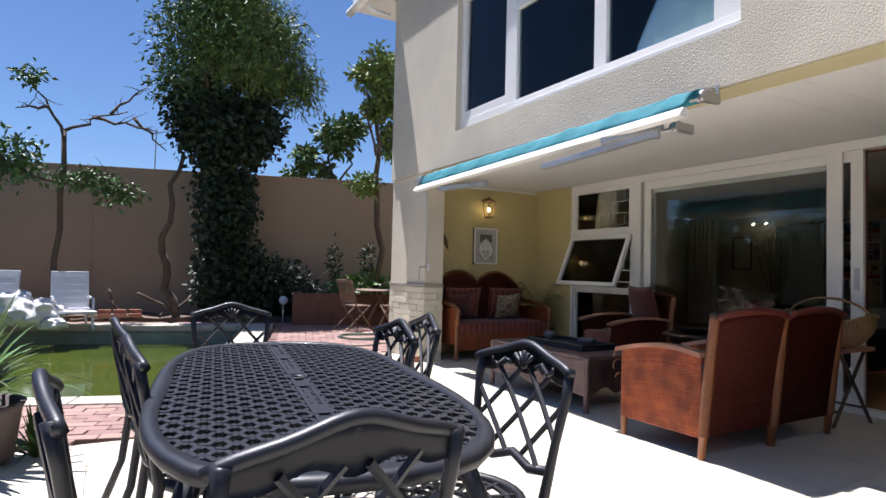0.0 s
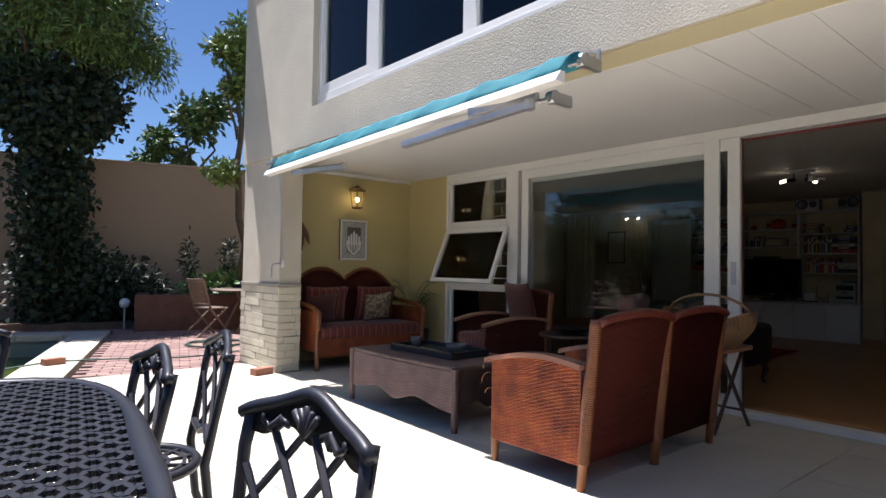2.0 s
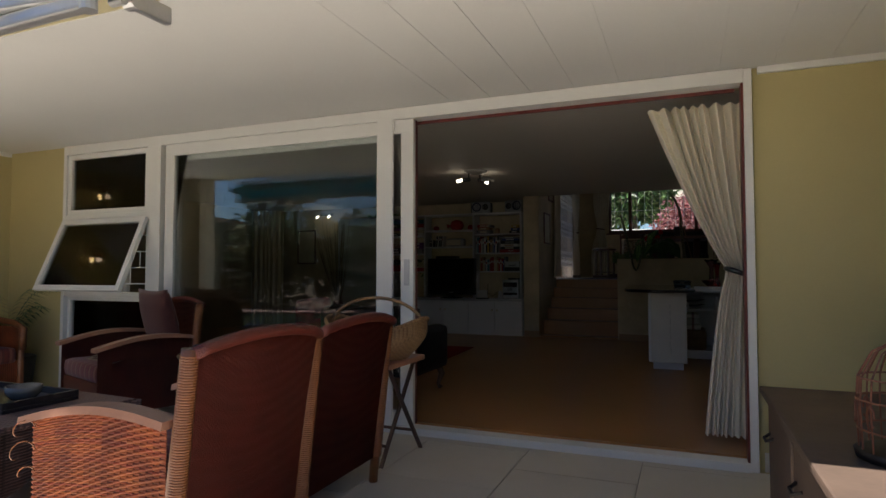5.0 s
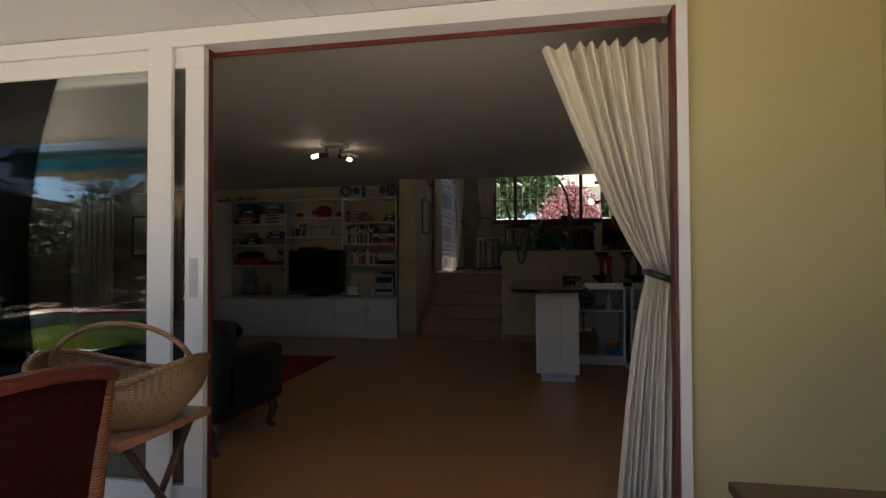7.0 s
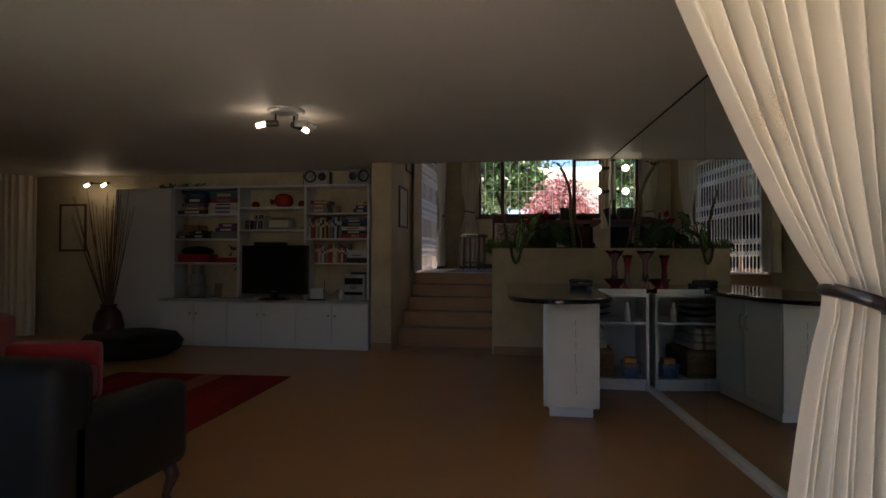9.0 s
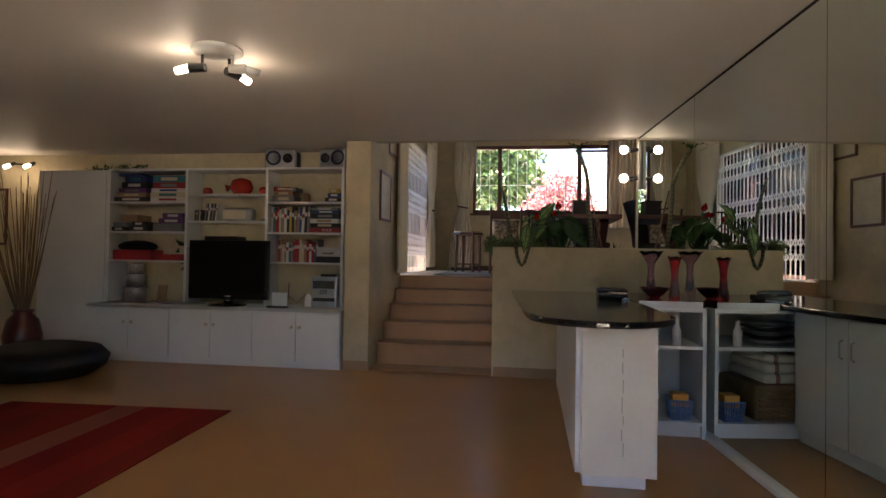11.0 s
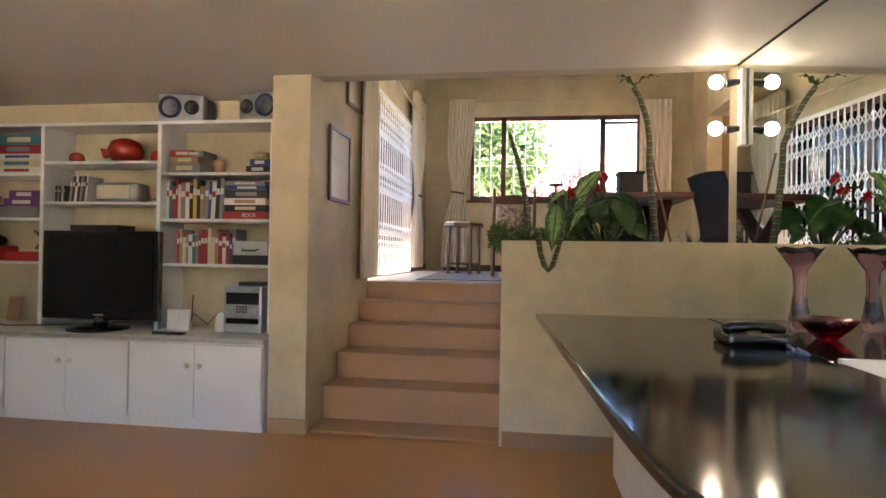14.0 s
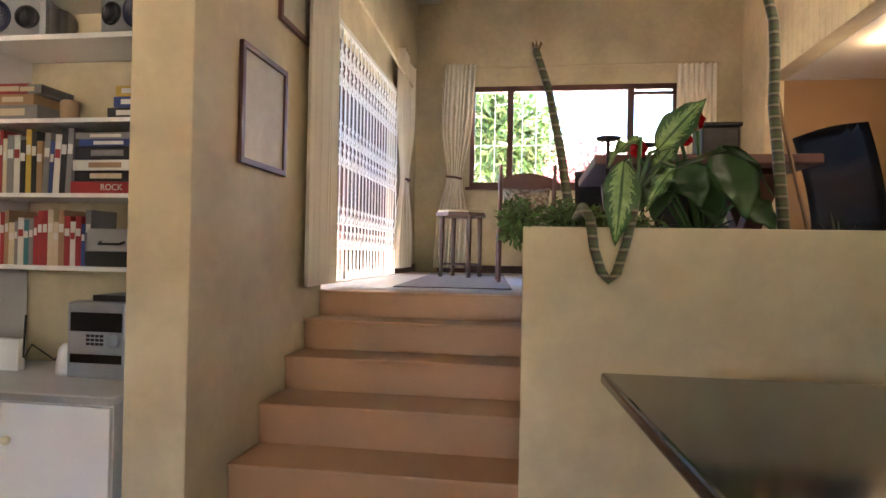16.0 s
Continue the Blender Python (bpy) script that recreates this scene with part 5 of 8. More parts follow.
sheet(bm, hump, 36, 10, 0.035)
part("backrest", bm, M_WICKER_RED, settee, "double-humped woven back", smooth=True)
bm = B()
tube(bm, [hump(i / 36, 1) for i in range(37)], 0.022, 7)
part("back_rim", bm, M_RATTAN, settee, smooth=True)
for s in (-1, 1):
    bm = B()
    box(bm, s * SW - 0.02, s * SW + 0.02, -0.3, 0.34, 0.2, 0.66, 0.01)
    part("side_panel", bm, M_WICKER, settee)
    bm = B()
    tube(bm, [(s * SW, -0.32, 0.74), (s * SW, -0.1, 0.73), (s * SW, 0.25, 0.69), (s * SW, 0.38, 0.64), (s * SW, 0.37, 0.45)], 0.03, 8)
    part("armrest", bm, M_RATTAN, settee, smooth=True)
    bm = B()
    cyl(bm, (s * SW, 0.35, 0), (s * SW, 0.35, 0.65), 0.026, seg=10)
    cyl(bm, (s * SW, -0.3, 0), (s * SW, -0.3, 0.4), 0.026, seg=10)
    part("leg", bm, M_RATTAN, settee)
bm = B()
box(bm, -SW, SW, 0.31, 0.345, 0.14, 0.36, 0.008)
part("front_panel", bm, M_WICKER, settee)
bm = B()
box(bm, -SW + 0.03, SW - 0.03, -0.26, 0.36, 0.33, 0.48, 0.05)
part("seat_cushion", bm, M_STRIPE, settee, "long red striped seat cushion", smooth=True)
for x in (-0.36, 0.36):
    pillow("back_cushion", settee, M_STRIPE, (x, -0.17, 0.70), 0.60, 0.46, 0.17, rx=-12)
for x, m, lab in ((-0.30, M_PATTERN, "beige patterned scatter cushion on the settee"), (0.50, M_CUSHION, "plain brown-red scatter cushion on the settee")):
    t = thing("scatter_cushion", lab, "cushion", at=pose(4.58, 6.92, 0, 0, 0, 180))
    pillow("cover", t, m, (x, -0.02, 0.66), 0.40, 0.38, 0.13, rx=-20, ry=6)

# coffee table with a scalloped apron
ct = thing("wicker_coffee_table", "dark wicker coffee table with scalloped apron", "table")
CX0, CX1, CY0, CY1, CZ = 3.42, 4.16, 3.78, 5.14, 0.455
bm = B()
outline = []
for i in range(13):
    u = i / 12
    outline.append((CX0 - 0.03 * math.sin(u * math.pi), CY0 + (CY1 - CY0) * u))
for i in range(13):
    u = 1 - i / 12
    outline.append((CX1 + 0.03 * math.sin(u * math.pi), CY0 + (CY1 - CY0) * u))
slab(bm, outline, CZ - 0.03, CZ, 0.008)
part("tabletop", bm, M_WICKER_DARK, ct)


def apron(p, q, name="apron"):
    p, q = Vector(p), Vector(q)
    bm = B()

    def fn(u, v):
        low = 0.13 + 0.045 * (1 - math.cos(u * 4 * math.pi)) * (0.35 + math.sin(u * math.pi) ** 4) * 0.9
        b = p.lerp(q, u)
        n = Vector((-(q - p).y, (q - p).x, 0)).normalized() * -0.03 * math.sin(u * math.pi)
        return b + n * -1 + Vector((0, 0, low + (CZ - 0.03 - low) * v))
    sheet(bm, fn, 30, 6, 0.012)
    part(name, bm, M_WICKER_DARK, ct)
    weave("cane_weave", fn, 26, 44 if (q - p).length > 1 else 26, M_STRAND_DARK, ct, 0.006, 0.53, -1)


apron((CX0, CY0, 0), (CX0, CY1, 0))
apron((CX1, CY1, 0), (CX1, CY0, 0))
apron((CX0, CY0, 0), (CX1, CY0, 0), "end_apron")
apron((CX1, CY1, 0), (CX0, CY1, 0), "end_apron")
for x in (CX0, CX1):
    for y in (CY0, CY1):
        bm = B()
        cyl(bm, (x, y, 0), (x, y, CZ - 0.01), 0.024, 0.028, 10)
        part("leg", bm, M_WICKER_DARK, ct)
tray = thing("serving_tray", "black wooden tray on the coffee table", "tray")
bm = B()
box(bm, 3.62, 4.02, 4.05, 4.85, CZ + 0.001, CZ + 0.02, 0.004)
for a in ((3.62, 3.64, 4.05, 4.85), (4.0, 4.02, 4.05, 4.85), (3.64, 4.0, 4.05, 4.07), (3.64, 4.0, 4.83, 4.85)):
    box(bm, *a, CZ + 0.02, CZ + 0.055, 0.003)
part("tray_body", bm, M_BLACK, tray)
for x, y, r, h in ((3.78, 4.7, 0.05, 0.09), (3.85, 4.25, 0.09, 0.07)):
    t = thing("dish", "small dark glazed dish on the tray", "dish", "dishes on the tray")
    bm = B()
    lathe(bm, [(r * 0.6, 0), (r * 0.9, h * 0.4), (r, h), (r * 0.92, h), (r * 0.8, h * 0.4), (0, h * 0.2)], (x, y, CZ + 0.021), 18)
    part("bowl", bm, mat("grey_glaze", (0.16, 0.15, 0.14), 0.25, vary=0.2, scale=12), t, smooth=True)

side = thing("side_table", "low dark wooden side table with a black dish", "table")
bm = B()
lathe(bm, [(0, 0.53), (0.30, 0.53), (0.31, 0.545), (0.30, 0.56), (0, 0.56)], (5.22, 4.15, 0), 24)
part("tabletop", bm, M_DARKWOOD, side)
for i in range(4):
    a = i * math.pi / 2 + 0.6
    bm = B()
    cyl(bm, (5.22 + 0.24 * math.cos(a), 4.15 + 0.24 * math.sin(a), 0), (5.22 + 0.18 * math.cos(a), 4.15 + 0.18 * math.sin(a), 0.53), 0.016, 0.02, 8)
    part("leg", bm, M_DARKWOOD, side)
t = thing("black_dish", "wide shallow black dish", "dish")
bm = B()
lathe(bm, [(0.08, 0), (0.19, 0.05), (0.2, 0.055), (0.18, 0.05), (0, 0.02)], (5.22, 4.15, 0.561), 22)
part("bowl", bm, M_BLACK, t, smooth=True)

# folding stand with a basket
stand = thing("folding_stand", "red-brown folding stand beside the door", "stand")
SX, SY = 5.10, 2.80
bm = B()
box(bm, SX - 0.27, SX + 0.27, SY - 0.24, SY + 0.24, 0.575, 0.61, 0.01)
part("top", bm, M_ARMWOOD, stand)
for y in (-0.2, 0.2):
    for s in (-1, 1):
        bm = B()
        cyl(bm, (SX - s * 0.24, SY + y + 0.02 * s, 0), (SX + s * 0.22, SY + y + 0.02 * s, 0.575), 0.014, seg=8)
        part("leg", bm, M_DARKWOOD, stand)
bm = B()
cyl(bm, (SX - 0.2, SY - 0.2, 0.12), (SX - 0.2, SY + 0.2, 0.12), 0.01, seg=8)
cyl(bm, (SX + 0.2, SY - 0.2, 0.12), (SX + 0.2, SY + 0.2, 0.12), 0.01, seg=8)
part("stretcher", bm, M_DARKWOOD, stand)
basket = thing("wicker_basket", "tan woven basket with a hooped handle", "basket")
bm = B()
at = Vector((SX - 0.02, SY - 0.03, 0.612))


def bk(u, v):
    a = u * 2 * math.pi
    r = 0.18 + 0.12 * math.sin(min(1.0, v * 1.15) * math.pi * 0.55)
    return at + Vector((r * 0.92 * math.cos(a), r * 1.12 * math.sin(a), 0.21 * v + 0.05 * v * math.cos(2 * a + math.pi)))


sheet(bm, bk, 36, 10, 0.012)
bmesh.ops.remove_doubles(bm, verts=bm.verts, dist=0.001)
slab(bm, [(at.x + 0.155 * math.cos(a), at.y + 0.19 * math.sin(a)) for a in np.linspace(0, 2 * math.pi, 20, endpoint=False)], 0.613, 0.625)
part("bowl", bm, M_WICKER_TAN, basket, smooth=True)
bm = B()
tube(bm, [bk(i / 36, 1.0) for i in range(36)], 0.013, 7, True)
tube(bm, [at + Vector((0.0, 0.33 * math.cos(a), 0.19 + 0.19 * math.sin(a))) for a in np.linspace(0, math.pi, 18)], 0.011, 7)
part("handle", bm, M_WICKER_TAN, basket, "hooped cane handle", smooth=True)

# dresser in the corner with a bird cage on it
dr = thing("dresser", "old brown wooden dresser against the yellow wall", "dresser")
M_OLDWOOD = mat("worn_brown_wood", (0.11, 0.07, 0.045), 0.6, vary=0.2, scale=4, fine=40, bump=0.2)
bm = B()
box(bm, 2.75, 4.72, -0.14, 0.60, 0.05, 0.61, 0.008)
part("body", bm, M_OLDWOOD, dr)
bm = B()
box(bm, 2.70, 4.77, -0.15, 0.64, 0.61, 0.64, 0.008)
part("top", bm, M_OLDWOOD, dr)
for i in range(3):
    x0 = 2.80 + i * 0.64
    bm = B()
    box(bm, x0, x0 + 0.58, 0.60, 0.618, 0.09, 0.58, 0.006)
    d = part("door", bm, M_OLDWOOD, dr)
    bm = B()
    tube(bm, [(x0 + 0.42, 0.618, 0.47), (x0 + 0.44, 0.645, 0.455), (x0 + 0.50, 0.645, 0.455), (x0 + 0.52, 0.618, 0.47)], 0.006, 6)
    part("handle", bm, M_IRON, d)
for x in (2.80, 4.67):
    for y in (-0.1, 0.5):
        bm = B()
        box(bm, x - 0.03, x + 0.03, y - 0.03, y + 0.03, 0, 0.05)
        part("foot", bm, M_OLDWOOD, dr)
cage = thing("bird_cage", "rusty ornamental wire bird cage", "bird cage")
bm = B()
gx, gy, gz = 3.70, 0.38, 0.641
lathe(bm, [(0.0, 0.0), (0.13, 0.0), (0.135, 0.02), (0.12, 0.025), (0, 0.025)], (gx, gy, gz), 20)
part("base", bm, M_IRON, cage, smooth=True)
M_RUST = mat("rusty_wire", (0.22, 0.09, 0.05), 0.6, 0.4, vary=0.2, scale=15)
bm = B()
for i in range(18):
    a = i / 18 * 2 * math.pi
    tube(bm, [(gx + r * math.cos(a), gy + r * math.sin(a), gz + z) for r, z in ((0.12, 0.02), (0.125, 0.14), (0.12, 0.22), (0.085, 0.29), (0.02, 0.33))], 0.003, 4)
for z, r in ((0.08, 0.124), (0.16, 0.125), (0.22, 0.12)):
    tube(bm, [(gx + r * math.cos(a), gy + r * math.sin(a), gz + z) for a in np.linspace(0, 6.283, 24, endpoint=False)], 0.0035, 4, True)
for i in range(9):
    a = i / 9 * 2 * math.pi
    tube(bm, [(gx + 0.127 * math.cos(a + 0.1 * math.cos(k)), gy + 0.127 * math.sin(a + 0.1 * math.cos(k)), gz + 0.12 + 0.03 * math.sin(k)) for k in np.linspace(0, 5.5, 9)], 0.003, 4)
part("wires", bm, M_RUST, cage)
cupl = thing("wall_torch", "cream glass cup lamp on a dark bracket", "lamp")
bm = B()
lathe(bm, [(0.02, 0), (0.035, 0.02), (0.05, 0.07), (0.062, 0.1), (0.058, 0.1), (0.03, 0.02)], (3.75, 0.30, 1.19), 18)
part("shade", bm, mat("cream_frosted_glass", (0.55, 0.52, 0.30), 0.4, vary=0.1), cupl, smooth=True)
bm = B()
tube(bm, [(3.75, 0.30, 0.642), (3.75, 0.30, 1.19)], 0.012, 8)
tube(bm, [(3.75, 0.34, 1.10), (3.75, 0.36, 1.15), (3.75, 0.33, 1.18)], 0.007, 6)
lathe(bm, [(0.07, 0), (0.07, 0.012), (0.015, 0.03)], (3.75, 0.30, 0.641), 16)
part("stem", bm, M_IRON, cupl)

# palm in a pot in the corner
palm = thing("potted_palm", "arching fern palm in a dark pot", "plant")
bm = B()
lathe(bm, [(0.16, 0), (0.2, 0.02), (0.24, 0.35), (0.22, 0.36), (0.0, 0.32)], (5.43, 6.95, 0.0), 20)
part("pot", bm, M_BLACK, palm, smooth=True)
verts, faces = [], []
rng = random.Random(5)
for i in range(11):
    a, ln = rng.uniform(0, 6.28), rng.uniform(0.65, 0.95)
    d = Vector((math.cos(a), math.sin(a), 0))
    s = Vector((-d.y, d.x, 0))
    for j in range(3, 17):
        u = j / 16
        p = Vector((5.43, 6.95, 0.35)) + d * 0.42 * u ** 1.5 + Vector((0, 0, ln * (1.15 * u - 0.45 * u ** 3)))
        for sg in (-1, 1):
            q = p + s * sg * 0.15 * (1 - 0.5 * u) + d * 0.07 - Vector((0, 0, 0.05))
            k = len(verts)
            verts += [tuple(p), tuple(p + d * 0.02), tuple(q)]
            faces.append((k, k + 1, k + 2))
raw("fronds", verts, faces, M_LEAF, palm)
bm = B()
cyl(bm, (5.43, 6.95, 0.3), (5.43, 6.95, 0.5), 0.02, seg=8)
part("stem", bm, M_BARK, palm)

# on the end wall: lantern, plaque, dried leaves
lan = thing("wall_lantern", "brass wall lantern with a lit bulb", "lantern")
lx, ly = 4.71, 7.20
bm = B()
lathe(bm, [(0.0, 0.30), (0.02, 0.29), (0.05, 0.26), (0.11, 0.235), (0.115, 0.225), (0.09, 0.22)], (lx, ly, 1.92), 8)
lathe(bm, [(0.045, -0.01), (0.075, 0.0), (0.075, 0.012), (0.0, 0.012)], (lx, ly, 1.92), 8)
part("cap", bm, M_BRASS, lan)
bm = B()
for i in range(6):
    a = i * math.pi / 3
    cyl(bm, (lx + 0.07 * math.cos(a), ly + 0.07 * math.sin(a), 1.93), (lx + 0.1 * math.cos(a), ly + 0.1 * math.sin(a), 2.145), 0.005, seg=5)
box(bm, lx - 0.02, lx + 0.02, ly + 0.05, 7.318, 2.16, 2.2, 0.004)
lathe(bm, [(0.05, 0), (0.05, 0.012)], (lx, 7.31, 2.17), 12)
part("cage", bm, M_BRASS, lan)
bm = B()
bmesh.ops.create_uvsphere(bm, u_segments=10, v_segments=8, radius=0.022, matrix=Matrix.Translation((lx, ly, 2.03)) @ Matrix.Diagonal((1, 1, 1.5, 1)))
part("bulb", bm, glow("warm_bulb", (1.0, 0.72, 0.32), 10), lan, "lit warm bulb", smooth=True)
lamp("lantern_light", (lx, ly - 0.12, 2.03), 0.1)
plq = thing("wall_plaque", "carved white openwork plaque on the wall", "plaque")
px0, px1, pz0, pz1 = 4.52, 4.92, 1.25, 1.77
bm = B()
box(bm, px0, px1, 7.285, 7.315, pz0, pz1, 0.005)
part("backing", bm, mat("plaque_backing", (0.14, 0.13, 0.11), 0.8, vary=0.1), plq)
bm = B()
for a in ((px0, px1, pz0, pz0 + 0.02), (px0, px1, pz1 - 0.02, pz1), (px0, px0 + 0.02, pz0, pz1), (px1 - 0.02, px1, pz0, pz1)):
    box(bm, a[0], a[1], 7.27, 7.285, a[2], a[3])
rng = random.Random(7)
for i in range(9):
    for j in range(12):
        x, z = px0 + 0.035 + i * 0.041, pz0 + 0.035 + j * 0.041
        inside = abs(x - 4.72) < 0.11 and pz0 + 0.08 < z < pz1 - 0.08
        if not inside:
            r = 0.015 + 0.004 * rng.random()
            tube(bm, [(x + r * math.cos(k), 7.277, z + r * math.sin(k)) for k in np.linspace(0, 6.283, 8, endpoint=False)], 0.0045, 4, True)
for k in range(-2, 3):
    tube(bm, [(4.72 + k * 0.035, 7.275, 1.45), (4.72 + k * 0.04, 7.275, 1.62 - abs(k) * 0.03)], 0.013, 6)
tube(bm, [(4.62, 7.275, 1.5), (4.64, 7.275, 1.38), (4.72, 7.275, 1.33), (4.80, 7.275, 1.38), (4.82, 7.275, 1.5)], 0.012, 6)
for k in range(6):
    tube(bm, [(4.66 + 0.024 * k, 7.275, 1.36), (4.66 + 0.024 * k, 7.275, 1.47)], 0.006, 5)
part("openwork", bm, M_WHITE, plq)
dry = thing("hanging_leaves", "dried brown leaves hanging on the wall", "dried leaves")
verts, faces = [], []
for i, (dx, ln, w) in enumerate(((0, 0.42, 0.07), (0.07, 0.36, 0.06), (-0.05, 0.3, 0.06), (0.12, 0.28, 0.05))):
    k = len(verts)
    for j in range(6):
        u = j / 5
        ww = w * math.sin(math.pi * min(1, u * 0.95 + 0.03))
        x, z = 3.86 + dx * (0.3 + u), 1.66 - ln * u + 0.05 * (i % 2)
        verts += [(x - ww, 7.24 - 0.03 * i, z), (x, 7.22 - 0.03 * i, z), (x + ww, 7.25 - 0.03 * i, z)]
    for j in range(5):
        for c in range(2):
            q = k + j * 3 + c
            faces.append((q, q + 1, q + 4, q + 3))
raw("leaf_blades", verts, faces, mat("dried_leaf", (0.16, 0.09, 0.045), 0.8, vary=0.2, scale=8), dry)
bm = B()
tube(bm, [(3.86, 7.25, 1.66), (3.87, 7.3, 1.78)], 0.006, 5)
part("stalk", bm, M_BARK, dry)

# awning folded under the upper wall
aw = thing("awning", "folded teal awning with white front bar", "awning")
A0, A1 = Vector((3.20, 6.55, 2.12)), Vector((3.02, 2.54, 2.15))
R0, R1 = Vector((3.34, 6.42, 2.27)), Vector((3.26, 2.60, 2.31))
bm = B()
d = (A1 - A0).normalized()
for p, q in ((A0, A1),):
    n = d.cross(Vector((0, 0, 1))).normalized()
    vs = []
    for c in (p, q):
        vs += [bm.verts.new(c + n * a + Vector((0, 0, b))) for a, b in ((-0.03, -0.028), (0.04, -0.022), (0.034, -0.008), (0.004, 0.034), (-0.03, 0.034))]
    for k in range(5):
        bm.faces.new((vs[k], vs[(k + 1) % 5], vs[5 + (k + 1) % 5], vs[5 + k]))
    bm.faces.new(vs[:5])
    bm.faces.new(vs[5:])
part("front_bar", bm, M_WHITE, aw)
bm = B()
cyl(bm, R0, R1, 0.045, seg=14)
part("roller", bm, M_TEAL_CLOTH, aw, smooth=True)
# added plate from roller to wall, stops sun falling through the gap
bm = B()
sheet(bm, lambda u, v: R0.lerp(R1, u) + Vector((v * (3.405 - R0.lerp(R1, u).x), 0, 0.05 + 0.03 * v)), 2, 1, 0.012)
part("sun_gap_plate", bm, M_METAL, aw)
bm = B()


def canvas(u, v):
    p = A0.lerp(A1, u) + Vector((0.01, 0, 0.036))
    q = R0.lerp(R1, u) + Vector((0, 0, 0.045))
    return p.lerp(q, v) + Vector((0, 0, (0.03 * math.sin(v * math.pi)) * (1 + 0.5 * math.sin(u * 40) + 0.4 * math.sin(u * 93 + 1))))


sheet(bm, canvas, 90, 6, 0.004)
part("canvas", bm, M_TEAL_CLOTH, aw, smooth=True)
for a, b in (((3.02, 3.90, 2.00), (3.12, 2.82, 2.085)), ((3.14, 2.80, 2.13), (3.04, 3.25, 2.10)), ((3.20, 5.95, 2.06), (3.33, 5.2, 2.05))):
    bm = B()
    a, b = Vector(a), Vector(b)
    m = look(a, b)
    ln = (b - a).length
    box(bm, -0.026, 0.026, -0.024, 0.024, -ln, 0, 0.010, m)
    cyl(bm, m @ Vector((0, -0.03, -ln + 0.02)), m @ Vector((0, 0.03, -ln + 0.02)), 0.03, seg=12)
    part("folding_arm", bm, M_METAL, aw, "grey folding arm")
for y, z in ((2.58, 2.30), (2.78, 2.14), (6.5, 2.25)):
    bm = B()
    box(bm, 3.24, 3.41, y - 0.015, y + 0.020, z - 0.034, z + 0.034, 0.008)
    if z > 2.2:
        box(bm, 3.392, 3.402, y - 0.012, y + 0.012, z, 2.40, 0.003)
    cyl(bm, (3.25, y - 0.022, z), (3.25, y + 0.03, z), 0.038, seg=14)
    cyl(bm, (3.20, y - 0.012, z - 0.025), (3.20, y + 0.05, z - 0.025), 0.016, seg=10)
    part("bracket", bm, M_METAL, aw)
crank = thing("awning_crank", "thin grey awning crank hanging on the column", "crank")
bm = B()
tube(bm, [(3.36, 6.60, 2.18), (3.40, 6.60, 1.6), (3.415, 6.58, 1.19)], 0.008, 6)
tube(bm, [(3.415, 6.58, 1.19), (3.30, 6.57, 1.18), (3.285, 6.57, 1.15), (3.285, 6.57, 1.03)], 0.008, 6)
tube(bm, [(3.415, 6.58, 1.20), (3.45, 6.705, 1.20)], 0.006, 5)
part("rod", bm, M_METAL, crank)
bm = B()
cyl(bm, (3.415, 6.58, 1.14), (3.415, 6.58, 1.22), 0.022, 0.012, 8)
part("knob", bm, M_PLASTIC, crank)

# ---- living room ----
M_BULB = glow("white_hot_bulb", (1.0, 0.86, 0.62), 1.6)
M_GLOBE = glow("white_globe_bulb", (1.0, 0.88, 0.68), 0.8)
M_TV = mat("black_tv_plastic", (0.012, 0.012, 0.013), 0.22, vary=0.1, bump=0, coat=0.4)
M_SILVER = mat("silver_plastic", (0.42, 0.43, 0.45), 0.35, 0.5, vary=0.1, scale=10)
M_TIN = mat("patterned_tin", (0.40, 0.40, 0.42), 0.35, 0.8, scale=40, fine=160, dark=(0.24, 0.24, 0.25), spread=0.5)
M_RED = mat("red_glaze", (0.42, 0.03, 0.02), 0.25, vary=0.12, scale=6, coat=0.3)
M_REDBOX = mat("red_card_box", (0.42, 0.025, 0.03), 0.5, vary=0.1)
M_GRANITE = mat("black_granite", (0.022, 0.022, 0.024), 0.10, scale=90, fine=300, dark=(0.008, 0.008, 0.009), bump=0, coat=0.3, spread=0.25)
M_RUG = striped("red_rug", [(0.22, 0.018, 0.015), (0.20, 0.02, 0.014), (0.24, 0.02, 0.016), (0.20, 0.015, 0.014), (0.26, 0.09, 0.06)], 0.24, "Y", 0.95)
M_LEATHER = mat("black_leather", (0.011, 0.010, 0.010), 0.55, vary=0.15, scale=5, fine=140, bump=0.25, dist=0.002, spec=0.3)
M_HIDE = mat("polished_dark_leather", (0.022, 0.018, 0.018), 0.36, vary=0.15, scale=5, fine=140, bump=0.2, dist=0.002)
for m in (M_RUG,):
    m.node_tree.nodes["Principled BSDF"].inputs["Sheen Weight"].default_value = 0.0
    m.node_tree.nodes["Principled BSDF"].inputs["Specular IOR Level"].default_value = 0.1
M_TWIG = mat("dry_twig", (0.22, 0.13, 0.07), 0.8, vary=0.15)
M_VASE = mat("dark_red_vase", (0.10, 0.02, 0.018), 0.3, vary=0.15, coat=0.3)
M_GLASS_RED = coloured_glass("ruby_glass", (0.80, 0.10, 0.13))
M_GLASS_PINK = coloured_glass("lilac_glass", (0.80, 0.60, 0.74))
M_BLUE = mat("blue_plastic", (0.12, 0.22, 0.42), 0.4, vary=0.08)
M_ORANGE = mat("orange_plastic", (0.75, 0.30, 0.03), 0.4, vary=0.08)
M_PAPER = mat("cream_paper", (0.66, 0.60, 0.45), 0.8, vary=0.06, scale=4)
